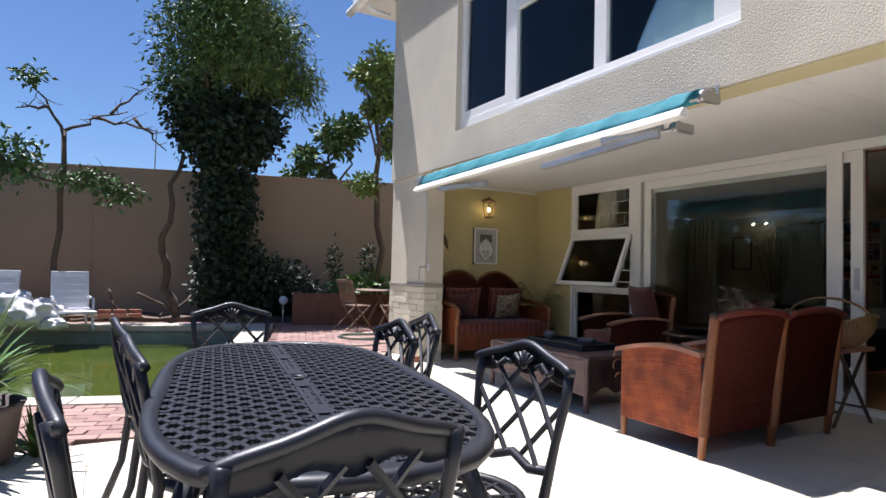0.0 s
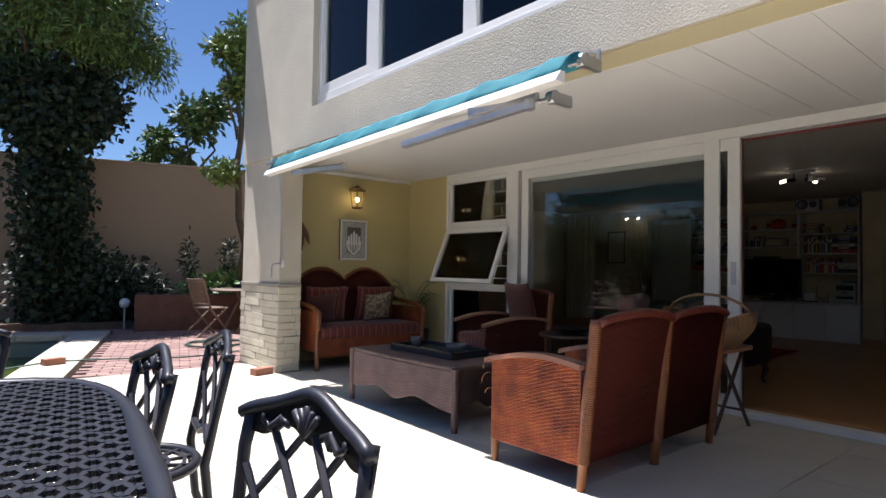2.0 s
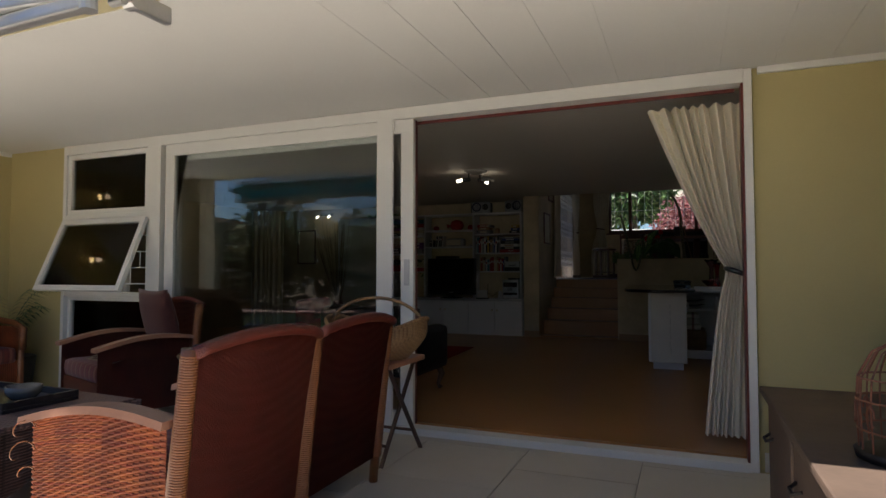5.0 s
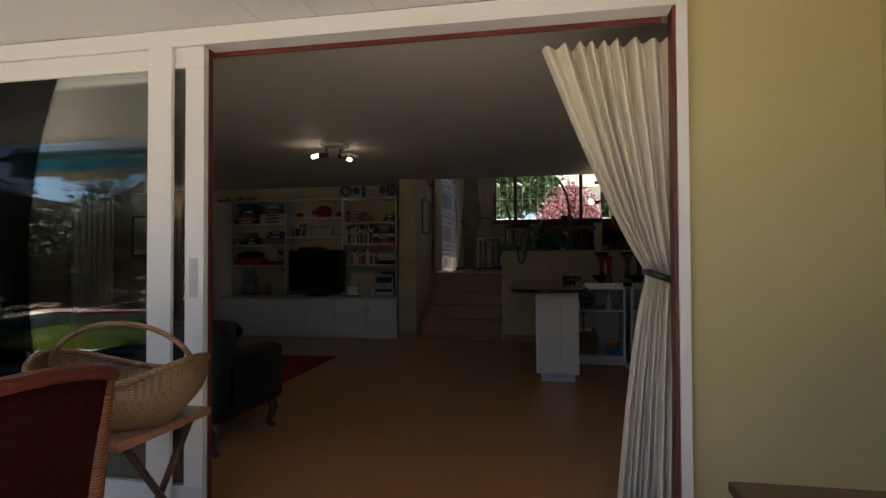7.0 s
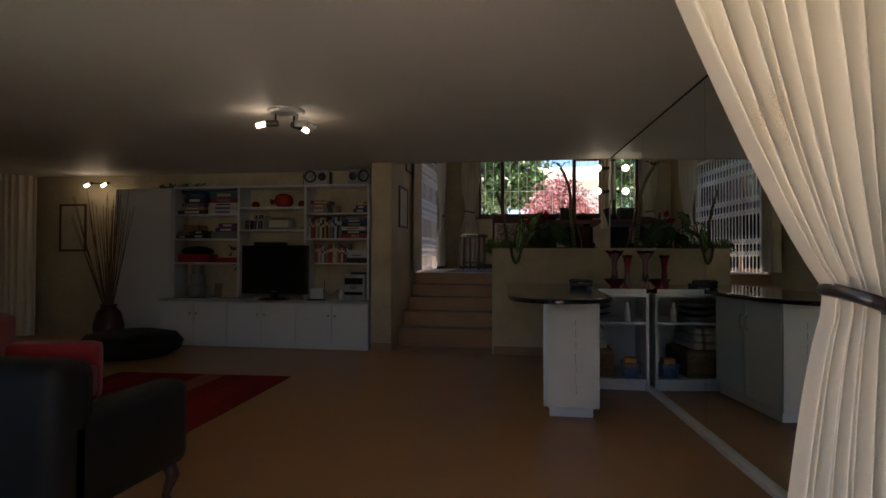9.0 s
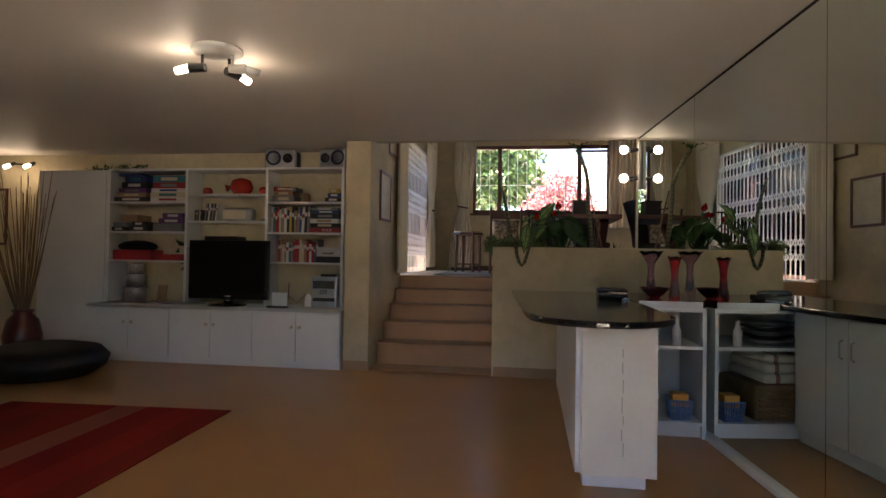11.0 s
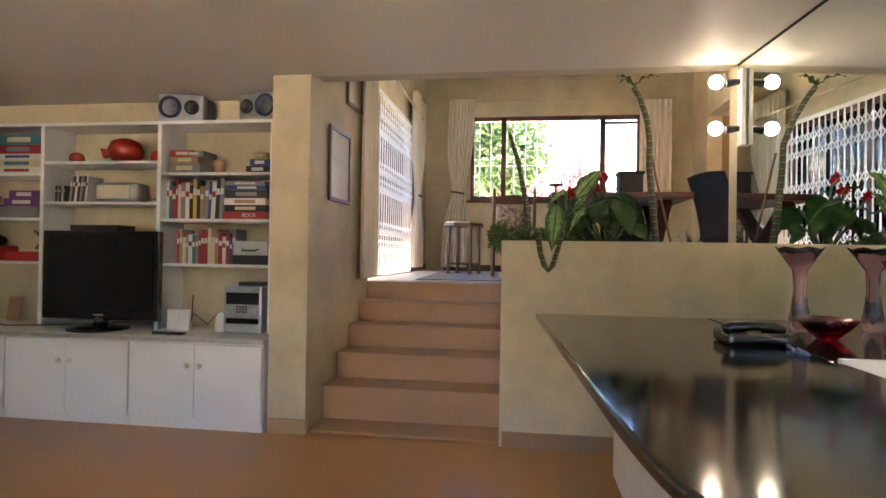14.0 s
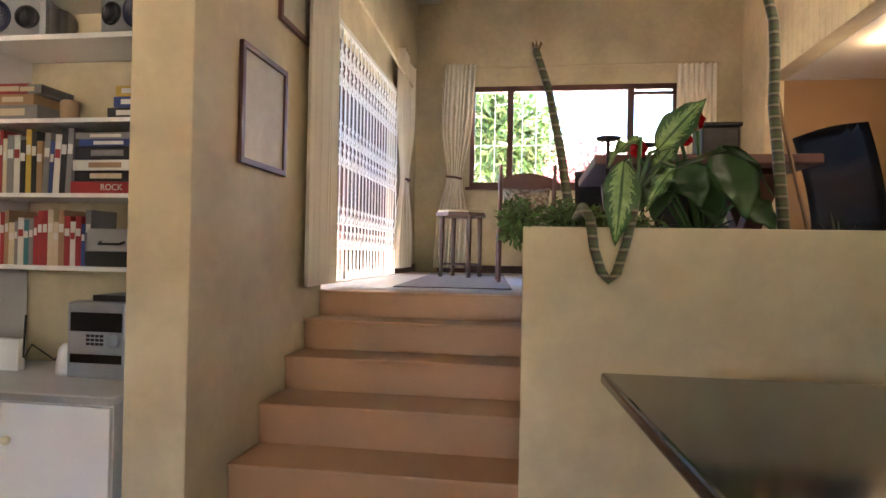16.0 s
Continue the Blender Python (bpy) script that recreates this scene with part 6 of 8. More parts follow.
PAPERS = [mat("cover_" + n, c, 0.5, vary=0.08, scale=9) for n, c in (("red", (0.34, 0.025, 0.03)), ("white", (0.66, 0.64, 0.60)), ("black", (0.025, 0.025, 0.03)), ("blue", (0.03, 0.06, 0.22)), ("green", (0.03, 0.12, 0.07)), ("yellow", (0.55, 0.36, 0.06)), ("purple", (0.16, 0.05, 0.20)), ("grey", (0.22, 0.22, 0.22)), ("tan", (0.36, 0.22, 0.12)), ("teal", (0.03, 0.18, 0.22)), ("cream", (0.6, 0.52, 0.36)))]
PAPER = dict(zip(("red", "white", "black", "blue", "green", "yellow", "purple", "grey", "tan", "teal", "cream"), PAPERS))

M_NAVY = mat("dark_navy_cone", (0.022, 0.032, 0.085), 0.4, vary=0.1, scale=9)

# curtain tied back at the sliding door
cur = thing("tied_curtain", "stained cream curtain tied back at the door", "curtain")
bm = B()


def tied(u, v):
    z = 0.14 + 2.08 * v
    if z > 1.16:
        k = (z - 1.16) / 1.06
        y0, y1 = 0.575, 0.69 + 0.47 * k ** 0.85
    else:
        k = (1.16 - z) / 1.02
        y0, y1 = 0.575, 0.69 + 0.15 * k ** 0.6
    w = y1 - y0
    d = 0.022 + 0.025 * min(1.0, w * 2.0)
    sag = 0.10 * math.sin(min(1.0, max(0.0, (z - 1.16) / 1.06)) * math.pi) * (1 - u) * u * 4 * 0.4
    return Vector((5.83 + d * (math.sin(u * 9 * 2 * math.pi + 1.6 * math.sin(u * 9 + v) + v * 1.2) + 0.4 * math.sin(u * 31 + v * 3)), y0 + w * u, z - sag))


sheet(bm, tied, 150, 34)
part("cloth", bm, M_STAINED, cur, smooth=True)
bm = B()
tube(bm, [(5.83 + 0.075 * math.cos(a), 0.65 + 0.055 * math.sin(a), 1.16 + 0.02 * math.sin(a)) for a in np.linspace(0, 6.283, 18, endpoint=False)], 0.016, 7, True)
part("tie_band", bm, M_BLACK, cur, "dark tie-back band", smooth=True)
drape("curtain", "cream curtain inside the small window", ((5.80, 5.80), (5.80, 6.46)), 0.9, 2.28, M_CURTAIN, folds=6)
bars = thing("burglar_bars", "white brick-pattern burglar bars behind the window", "burglar bars")
bm = B()
for i in range(9):
    z = 1.05 + i * 0.15
    cyl(bm, (5.76, 5.42, z), (5.76, 6.48, z), 0.006, seg=5)
    for j in range(5):
        y = 5.5 + j * 0.24 + (0.12 if i % 2 else 0)
        if y < 6.45:
            cyl(bm, (5.76, y, z), (5.76, y, min(z + 0.15, 2.25)), 0.006, seg=5)
part("bars", bm, M_WHITE, bars)

# white base cupboards: three units with two doors each, then their worktop
CYS = (3.54, 4.52, 5.49, 6.47)
for a, b in zip(CYS, CYS[1:]):
    u = thing("base_cupboard", "white laminate base cupboard with two doors", "cupboard", "cupboards under the shelves")
    bm = B()
    box(bm, 11.73, 12.30, a + 0.003, b - 0.003, IN_Z, 0.655)
    part("body", bm, M_CUPBOARD, u)
    bm = B()
    box(bm, 11.725, 11.73, a + 0.003, b - 0.003, IN_Z, 0.13, 0.002)
    part("plinth", bm, M_CUPBOARD, u)
    mid = (a + b) / 2
    for y0, y1, ky in ((a + 0.006, mid - 0.003, mid - 0.045), (mid + 0.003, b - 0.006, mid + 0.045)):
        bm = B()
        box(bm, 11.708, 11.728, y0, y1, 0.135, 0.645, 0.003)
        d = part("door", bm, M_CUPBOARD, u)
        bm = B()
        lathe(bm, [(0.0, 0.034), (0.012, 0.032), (0.019, 0.022), (0.017, 0.012), (0.008, 0.008), (0.008, 0.0)], (0, 0, 0), 14)
        bmesh.ops.transform(bm, matrix=pose(11.708, ky, 0.50, 0, -90, 0), verts=bm.verts)
        part("knob", bm, M_PAPER, d, "cream round knob", smooth=True)
wt = thing("worktop", "white worktop over the base cupboards", "worktop")
bm = B()
box(bm, 11.695, 12.32, 3.53, 6.49, 0.657, 0.69, 0.006)
part("board", bm, M_CUPBOARD, wt)
bm = B()
box(bm, 11.690, 11.696, 3.53, 6.49, 0.660, 0.687, 0.001)
part("edge_strip", bm, M_METAL, wt, "thin grey front edging")

# open shelf unit, three bays
shelf = thing("shelf_unit", "white built-in shelf unit full of games and books", "shelf unit")
SXF, SXB, ST = 12.03, 12.35, 2.225
for y in (3.645, 4.535, 5.515, 6.50):
    bm = B()
    box(bm, SXF, SXB, y - 0.015, y + 0.015, 0.691, ST, 0.002)
    part("upright", bm, M_CUPBOARD, shelf)
bm = B()
box(bm, SXF - 0.005, SXB, 3.63, 6.515, ST, ST + 0.025, 0.003)
part("top_board", bm, M_CUPBOARD, shelf)
BAYS = {"a": (5.53, 6.485, (1.865, 1.52, 1.18)), "b": (4.55, 5.50, (1.955, 1.645, 1.36)), "c": (3.66, 4.52, (1.865, 1.52, 1.185))}
for y0, y1, zs in BAYS.values():
    for z in zs:
        bm = B()
        box(bm, SXF + 0.005, SXB, y0, y1, z - 0.02, z, 0.002)
        part("shelf_board", bm, M_CUPBOARD, shelf)
tall = thing("tall_cupboard", "tall plain white cupboard beside the shelves", "cupboard")
bm = B()
box(bm, 12.03, 12.35, 6.52, 7.42, IN_Z, 2.235, 0.004)
part("body", bm, M_CUPBOARD, tall)
bm = B()
box(bm, 12.012, 12.028, 6.53, 7.41, 0.12, 2.22, 0.003)
part("door", bm, M_CUPBOARD, tall)


def book(y, z, w, h, d, color, name="book", label="", lean=0.0, band=None):
    t = tagged(new(name), label or "upright %s-covered book on a shelf" % color, "book", "books on the shelves")
    t.matrix_world = pose(SXF + 0.03, y, z, lean, 0, 0)
    bm = B()
    box(bm, 0, d, -w / 2, w / 2, 0, h, 0.0015)
    part("cover", bm, PAPER[color], t)
    bm = B()
    box(bm, -0.0015, 0.0, -w / 2 + 0.003, w / 2 - 0.003, h * 0.6, h * 0.75)
    part("spine_label", bm, PAPER[band or ("white" if color != "white" else "red")], t)
    return t


def flat_box(y0, y1, z, h, color, name="board_game", label="", band="white", d=0.26, x=None):
    t = tagged(new(name), label or "flat %s board game box on the shelf" % color, "box", "boxed games")
    bm = B()
    xx = SXF + 0.03 if x is None else x
    box(bm, xx, xx + d, y0, y1, z + 0.001, z + h, 0.002)
    part("carton", bm, PAPER[color], t)
    if band:
        bm = B()
        box(bm, xx - 0.0015, xx, y0 + (y1 - y0) * 0.25, y0 + (y1 - y0) * 0.75, z + h * 0.28, z + h * 0.75)
        part("title_bar", bm, PAPER[band], t)
    return t


def words(text, at, size, m, parent, rz=-90):
    cu = bpy.data.curves.new("lettering", "FONT")
    cu.body, cu.size, cu.extrude = text, size, 0.0008
    cu.align_x, cu.align_y = "CENTER", "CENTER"
    ob = new("lettering", cu)
    dg = bpy.context.evaluated_depsgraph_get()
    me = bpy.data.meshes.new_from_object(ob.evaluated_get(dg))
    bpy.data.objects.remove(ob)
    bpy.data.curves.remove(cu)
    me.materials.clear()
    me.materials.append(m)
    o = new("lettering", me)
    o.matrix_world = pose(*at, 90, 0, rz)
    o.parent = parent
    return o


# bay a: games, boxes, red box, tins
z = 1.866
stack = ((6.02, 6.46, 0.055, "black", "white", ""), (6.05, 6.42, 0.05, "tan", "cream", ""), (6.05, 6.40, 0.05, "purple", "grey", ""), (6.04, 6.36, 0.075, "black", "white", ""), (6.05, 6.32, 0.07, "blue", "teal", ""))
for y0, y1, h, c, b, txt in stack:
    g = flat_box(y0, y1, z, h, c, band=b)
    z += h
g = flat_box(6.0, 6.03, 1.866, 0.02, "black", band=None)
z = 1.866
for y0, y1, h, c, b in ((5.55, 5.99, 0.05, "white", "red"), (5.55, 5.99, 0.06, "cream", "teal"), (5.55, 5.98, 0.045, "white", "blue"), (5.56, 5.96, 0.07, "red", "grey"), (5.55, 5.96, 0.08, "teal", "cream")):
    flat_box(y0, y1, z, h, c, band=b)
    z += h
t = flat_box(6.10, 6.40, 1.866 + 0.301, 0.03, "blue", band=None)
g = flat_box(6.30, 6.48, 1.521, 0.05, "black", "video_case")
for y0, y1, h0, h, c in ((6.02, 6.25, 0, 0.06, "black"), (6.28, 6.46, 0.051, 0.05, "grey"), (6.05, 6.22, 0.061, 0.05, "black"), (5.58, 5.95, 0, 0.09, "grey"), (5.56, 5.88, 0.091, 0.06, "purple"), (5.57, 5.83, 0.152, 0.06, "purple"), (6.15, 6.36, 0.112, 0.08, "tan")):
    flat_box(y0, y1, 1.521 + h0, h, c, "storage_box", "small %s box stacked on the shelf" % c, band=None if c in ("tan", "grey") else "white")


def plain(name, label, cat, bm, m, group=""):
    t = thing(name, label, cat, group)
    part("body", bm, m, t, smooth=False)
    return t


bm = B()
box(bm, SXF + 0.03, SXF + 0.28, 5.97, 6.46, 1.182, 1.30, 0.012)
t = plain("red_crate", "red plastic crate stuffed with dark clothes", "crate", bm, M_REDBOX)
bm = B()
bmesh.ops.create_icosphere(bm, subdivisions=3, radius=1, matrix=Matrix.Translation((SXF + 0.15, 6.22, 1.34)) @ Matrix.Diagonal((0.12, 0.25, 0.075, 1)))
for v in bm.verts:
    v.co += v.co.normalized() * noise.noise(v.co * 9) * 0.025
part("dark_cloth", bm, M_LEATHER, t, "bundle of dark cloth", smooth=True)
bm = B()
box(bm, SXF + 0.03, SXF + 0.27, 5.56, 5.86, 1.182, 1.255, 0.004)
plain("red_box", "flat bright red box on the shelf", "box", bm, M_REDBOX)
bm = B()
box(bm, SXF + 0.05, SXF + 0.2, 5.58, 5.75, 1.257, 1.275, 0.003)
plain("booklet", "small pale booklet on a red box", "booklet", bm, M_PAPER)
z = 0.691
for r, h in ((0.125, 0.17), (0.105, 0.15), (0.085, 0.13)):
    t = thing("round_tin", "round silver-patterned lidded tin", "tin", "stack of tins")
    bm = B()
    lathe(bm, [(r, 0), (r, h * 0.72)], (12.08, 6.16, z), 28)
    part("body", bm, M_TIN, t, smooth=True)
    bm = B()
    lathe(bm, [(r + 0.004, h * 0.70), (r + 0.005, h * 0.98), (r - 0.004, h), (0, h)], (12.08, 6.16, z), 28)
    part("lid", bm, M_TIN, t)
    z += h + 0.001
t = thing("photo_frame", "small brown photo frame leaning on the shelf", "picture frame")
bm = B()
box(bm, 0, 0.012, -0.06, 0.06, 0, 0.2, 0.002, pose(12.22, 5.93, 0.691, 0, 8, 0))
part("frame", bm, M_SKIRT, t)
bm = B()
box(bm, -0.002, 0, -0.045, 0.045, 0.02, 0.18, 0, pose(12.22, 5.93, 0.691, 0, 8, 0))
part("picture", bm, PAPER["tan"], t)
cab = thing("power_cable", "black cable lying along the worktop", "cable")
bm = B()
tube(bm, [(11.9, 6.4, 0.697), (11.86, 6.25, 0.70), (11.95, 5.95, 0.697), (11.9, 5.8, 0.72), (11.92, 5.7, 0.697), (11.98, 5.45, 0.70), (12.1, 5.3, 0.697)], 0.005, 5)
part("flex", bm, M_BLACK, cab, smooth=True)
bm = B()
tube(bm, [(12.2, 4.4, 0.70), (12.15, 4.30, 0.80), (12.2, 4.22, 0.72), (12.15, 4.1, 0.82), (12.2, 4.0, 0.72)], 0.004, 5)
part("router_flex", bm, M_BLACK, cab, smooth=True)

# bay b: pots, discs, radio, decoder, television
for y, r, h in ((5.32, 0.055, 0.085), (4.90, 0.13, 0.19), (4.63, 0.055, 0.09)):
    t = thing("red_pot", "round red glazed pot on the shelf" if r < 0.1 else "large round red glazed teapot", "pot", "red pots")
    bm = B()
    lathe(bm, [(r * 0.6, 0), (r * 0.95, h * 0.25), (r, h * 0.5), (r * 0.8, h * 0.85), (r * 0.3, h), (0, h)], (12.15, y, 1.956), 20)
    part("body", bm, M_RED, t, smooth=True)
    if r > 0.1:
        bm = B()
        tube(bm, [(12.15, y + 0.12, 2.03), (12.15, y + 0.19, 2.05), (12.15, y + 0.17, 2.0)], [0.02, 0.03, 0.02], 8)
        part("spout", bm, M_RED, t, smooth=True)
for i in range(5):
    book(5.42 - i * 0.018, 1.646, 0.014, 0.125, 0.13, ("black", "grey", "black", "white", "black")[i], "disc_case")
for i in range(7):
    book(5.30 - i * 0.022, 1.646, 0.018, 0.20, 0.16, ("grey", "black", "white", "black", "grey", "black", "white")[i], "video_case", lean=6)
t = thing("table_radio", "rounded cream and metal table radio", "radio")
bm = B()
box(bm, SXF + 0.04, SXF + 0.2, 4.74, 5.10, 1.647, 1.80, 0.045)
part("case", bm, M_SILVER, t, smooth=True)
bm = B()
box(bm, SXF + 0.034, SXF + 0.042, 4.80, 5.08, 1.67, 1.775, 0.004)
part("grille", bm, M_PAPER, t)
bm = B()
lathe(bm, [(0.02, 0), (0.035, 0.02), (0.02, 0.03)], (12.12, 4.62, 1.647), 12)
plain("small_ornament", "tiny metal ornament on the shelf", "ornament", bm, M_SILVER)
t = thing("decoder_box", "black television decoder on the shelf", "decoder")
bm = B()
box(bm, SXF + 0.0, SXF + 0.27, 4.85, 5.42, 1.361, 1.42, 0.005)
box(bm, SXF + 0.04, SXF + 0.25, 4.90, 5.30, 1.422, 1.47, 0.004)
part("case", bm, M_BLACK, t)
bm = B()
box(bm, SXF - 0.003, SXF, 4.9, 5.05, 1.375, 1.40)
part("display", bm, M_SILVER, t)
tv = thing("television", "black flat-screen television on the worktop", "television")
bm = B()
box(bm, 11.93, 11.985, 4.455, 5.405, 0.76, 1.42, 0.012)
part("casing", bm, M_TV, tv)
bm = B()
box(bm, 11.926, 11.93, 4.50, 5.36, 0.835, 1.385, 0)
part("screen", bm, mat("dark_screen", (0.008, 0.008, 0.01), 0.08, vary=0, bump=0), tv, "switched-off dark screen")
bm = B()
lathe(bm, [(0.0, 0.03), (0.12, 0.025), (0.21, 0.01), (0.21, 0.0), (0, 0)][::-1], (11.93, 4.93, 0.691), 26)
cyl(bm, (11.95, 4.93, 0.71), (11.96, 4.93, 0.78), 0.05, seg=12)
part("stand", bm, M_TV, tv, smooth=True)
bm = B()
box(bm, 11.924, 11.926, 4.89, 4.97, 0.79, 0.803)
part("badge", bm, M_SILVER, tv)

# bay c: small boxes, tall books, heavy books, case, stereo
z = 1.866
for y0, y1, h, c in ((4.22, 4.48, 0.07, "grey"), (4.24, 4.46, 0.05, "tan"), (4.27, 4.47, 0.05, "red"), (4.20, 4.35, 0.045, "grey")):
    flat_box(y0, y1, z if c != "red" else 1.986, h, c, "storage_box", "small %s box stacked on the shelf" % c, band="cream", d=0.2)
    if c != "red":
        z += h
bm = B()
lathe(bm, [(0.04, 0), (0.042, 0.09), (0.03, 0.1), (0, 0.1)], (12.12, 4.10, 1.866), 18)
t = thing("candle_jar", "stubby peach candle on the shelf", "candle")
part("wax", bm, PAPER["tan"], t, smooth=True)
for y0, y1, z0, c in ((3.68, 3.86, 0, "black"), (3.68, 3.83, 0.05, "blue"), (3.70, 3.82, 0.10, "yellow")):
    flat_box(y0, y1, 1.866 + z0, 0.048, c, "storage_box", "small %s box on the shelf" % c, band="white", d=0.15)
rng = random.Random(3)
y = 4.49
cols = ["white", "teal", "red", "red", "cream", "grey", "white", "black", "yellow", "black", "tan", "grey", "blue", "white", "black", "grey"]
for i, c in enumerate(cols):
    w = rng.uniform(0.018, 0.036)
    book(y - w / 2, 1.521, w - 0.001, rng.uniform(0.24, 0.31), 0.2, c, lean=0 if i < 11 else 2.5)
    y -= w
z = 1.521
for y0, y1, h, c, b, txt in ((3.68, 4.04, 0.055, "red", "white", "ROCK"), (3.70, 4.02, 0.05, "black", "cream", ""), (3.70, 4.03, 0.05, "white", "tan", ""), (3.69, 4.02, 0.06, "black", "grey", ""), (3.70, 4.00, 0.035, "blue", "white", ""), (3.71, 4.02, 0.03, "grey", "white", "")):
    g = flat_box(y0, y1, z, h, c, "heavy_book", "large %s book lying flat" % c, band=None if txt else b, d=0.24)
    g["category"] = "book"
    g["group"] = "books on the shelves"
    if txt:
        words(txt, (SXF + 0.0285, (y0 + y1) / 2 - 0.03, z + h / 2), 0.04, PAPER["white"], g)
    z += h
y = 4.40
for i, c in enumerate(["red", "tan", "cream", "grey", "white", "teal", "grey", "red", "red", "red", "cream", "cream", "tan", "red", "white", "red", "blue", "grey"]):
    w = rng.uniform(0.016, 0.032)
    book(y - w / 2, 1.186, w - 0.001, rng.uniform(0.19, 0.26), 0.17, c)
    y -= w
t = thing("metal_case", "small aluminium carry case on the shelf", "case")
bm = B()
box(bm, SXF + 0.02, SXF + 0.24, 3.68, 3.94, 1.256, 1.36, 0.006)
part("shell", bm, M_METAL, t)
bm = B()
tube(bm, [(SXF + 0.02, 3.87, 1.30), (SXF - 0.005, 3.86, 1.29), (SXF - 0.005, 3.76, 1.29), (SXF + 0.02, 3.75, 1.30)], 0.006, 6)
part("handle", bm, M_BLACK, t)
bm = B()
box(bm, SXF + 0.02, SXF + 0.25, 3.67, 3.95, 1.186, 1.255, 0.004)
plain("black_box", "plain black box under the metal case", "box", bm, M_BLACK)
st = thing("stereo", "silver hi-fi stereo unit with knobs", "stereo")
bm = B()
box(bm, 11.98, 12.28, 3.68, 3.97, 0.691, 1.03, 0.012)
part("case", bm, M_SILVER, st)
bm = B()
box(bm, 11.974, 11.98, 3.70, 3.95, 0.90, 0.985, 0.003)
part("display", bm, M_TV, st)
bm = B()
lathe(bm, [(0.028, 0), (0.028, 0.02), (0.02, 0.024), (0, 0.024)], (0, 0, 0), 16)
bmesh.ops.transform(bm, matrix=pose(11.98, 3.735, 0.86, 0, -90, 0), verts=bm.verts)
part("dial", bm, M_SILVER, st, smooth=True)
for i in range(3):
    for j in range(4):
        bm = B()
        box(bm, 11.975, 11.98, 3.79 + j * 0.022, 3.805 + j * 0.022, 0.84 + i * 0.018, 0.852 + i * 0.018)
        part("button", bm, M_BLACK, st)
bm = B()
box(bm, 11.975, 11.98, 3.70, 3.95, 0.76, 0.80, 0.002)
part("tape_door", bm, M_TV, st)
bm = B()
box(bm, 12.02, 12.22, 3.70, 3.88, 1.031, 1.06, 0.004)
plain("remote_control", "flat black gadget on top of the stereo", "gadget", bm, M_BLACK)
bm = B()
box(bm, 11.78, 11.83, 4.17, 4.40, 0.691, 0.712, 0.005)
plain("remote_control", "black remote control lying on the worktop", "remote control", bm, M_BLACK)
t = thing("router", "white wireless router standing on the worktop", "router")
bm = B()
box(bm, 12.05, 12.09, 4.28, 4.46, 0.691, 0.84, 0.006)
part("case", bm, M_CUPBOARD, t)
bm = B()
cyl(bm, (12.08, 4.28, 0.75), (12.08, 4.27, 0.95), 0.005, seg=6)
part("aerial", bm, M_BLACK, t)
bm = B()
lathe(bm, [(0.04, 0), (0.045, 0.02), (0.03, 0.12), (0.012, 0.14), (0, 0.14)], (12.05, 4.03, 0.691), 14)
t = thing("dispenser", "small white plastic dispenser", "dispenser")
part("body", bm, M_PLASTIC, t, smooth=True)
for y in (4.41, 3.80):
    t = thing("loudspeaker", "silver stereo loudspeaker with two cones", "loudspeaker", "speakers on the shelf unit", pose(12.09, y, ST + 0.026, 0, 0, 12 if y > 4 else -12))
    bm = B()
    box(bm, 0, 0.20, -0.17, 0.17, 0, 0.22, 0.03)
    part("cabinet", bm, M_SILVER, t)
    bm = B()
    box(bm, 0.1, 0.23, -0.2, 0.2, 0.01, 0.21, 0.03)
    part("rear_case", bm, M_BLACK, t)
    for cy, r in ((0.075 if y > 4 else -0.075, 0.085), (-0.085 if y > 4 else 0.085, 0.055)):
        bm = B()
        lathe(bm, [(r, 0.0), (r, 0.012), (r * 0.88, 0.014), (r * 0.8, 0.004), (r * 0.3, -0.02), (0.0, -0.012)], (0, 0, 0), 24)
        bmesh.ops.transform(bm, matrix=pose(0, cy, 0.115, 0, -90, 0), verts=bm.verts)
        c = part("cone", bm, M_NAVY if r > 0.07 else M_BLACK, t, "dark blue speaker cone" if r > 0.07 else "", smooth=True)
gar = thing("garland", "green plastic garland on top of the cupboard", "garland")
leaves("sprigs", [(12.1, 6.6, 2.25, 0.05, 0.25, 0.02), (12.1, 6.25, 2.27, 0.05, 0.15, 0.02)], 120, 0.05, M_LEAF, gar, 31)

# ceiling spots
def spot_bar(at, arms, name="ceiling_spots", label="white ceiling fitting with three spot bulbs"):
    t = thing(name, label, "ceiling light")
    x, y, z = at
    bm = B()
    lathe(bm, [(0.0, -0.03), (0.13, -0.03), (0.15, -0.015), (0.15, 0.0)], (x, y, z), 28)
    part("plate", bm, M_WHITE, t, smooth=True)
    for dx, dy, on in arms:
        d = Vector((dx, dy, 0)).normalized()
        p = Vector((x, y, z - 0.03)) + d * 0.09
        bm = B()
        cyl(bm, p, p - Vector((0, 0, 0.07)), 0.009, seg=8)
        q = p - Vector((0, 0, 0.08)) + d * 0.03
        cyl(bm, q - d * 0.05, q + d * 0.05, 0.026, 0.03, 12)
        sp = part("spot", bm, M_BLACK if on else M_WHITE, t)
        bm = B()
        cyl(bm, q + d * 0.05, q + d * 0.13 - Vector((0, 0, 0.02)), 0.022, 0.022, 12)
        part("bulb", bm, M_BULB if on else M_WHITE, sp, "lit bulb" if on else "", smooth=True)
        if on:
            lamp("spot_light", q + d * 0.19 - Vector((0, 0, 0.10)), LAMP_W, (1.0, 0.86, 0.66), 0.04)


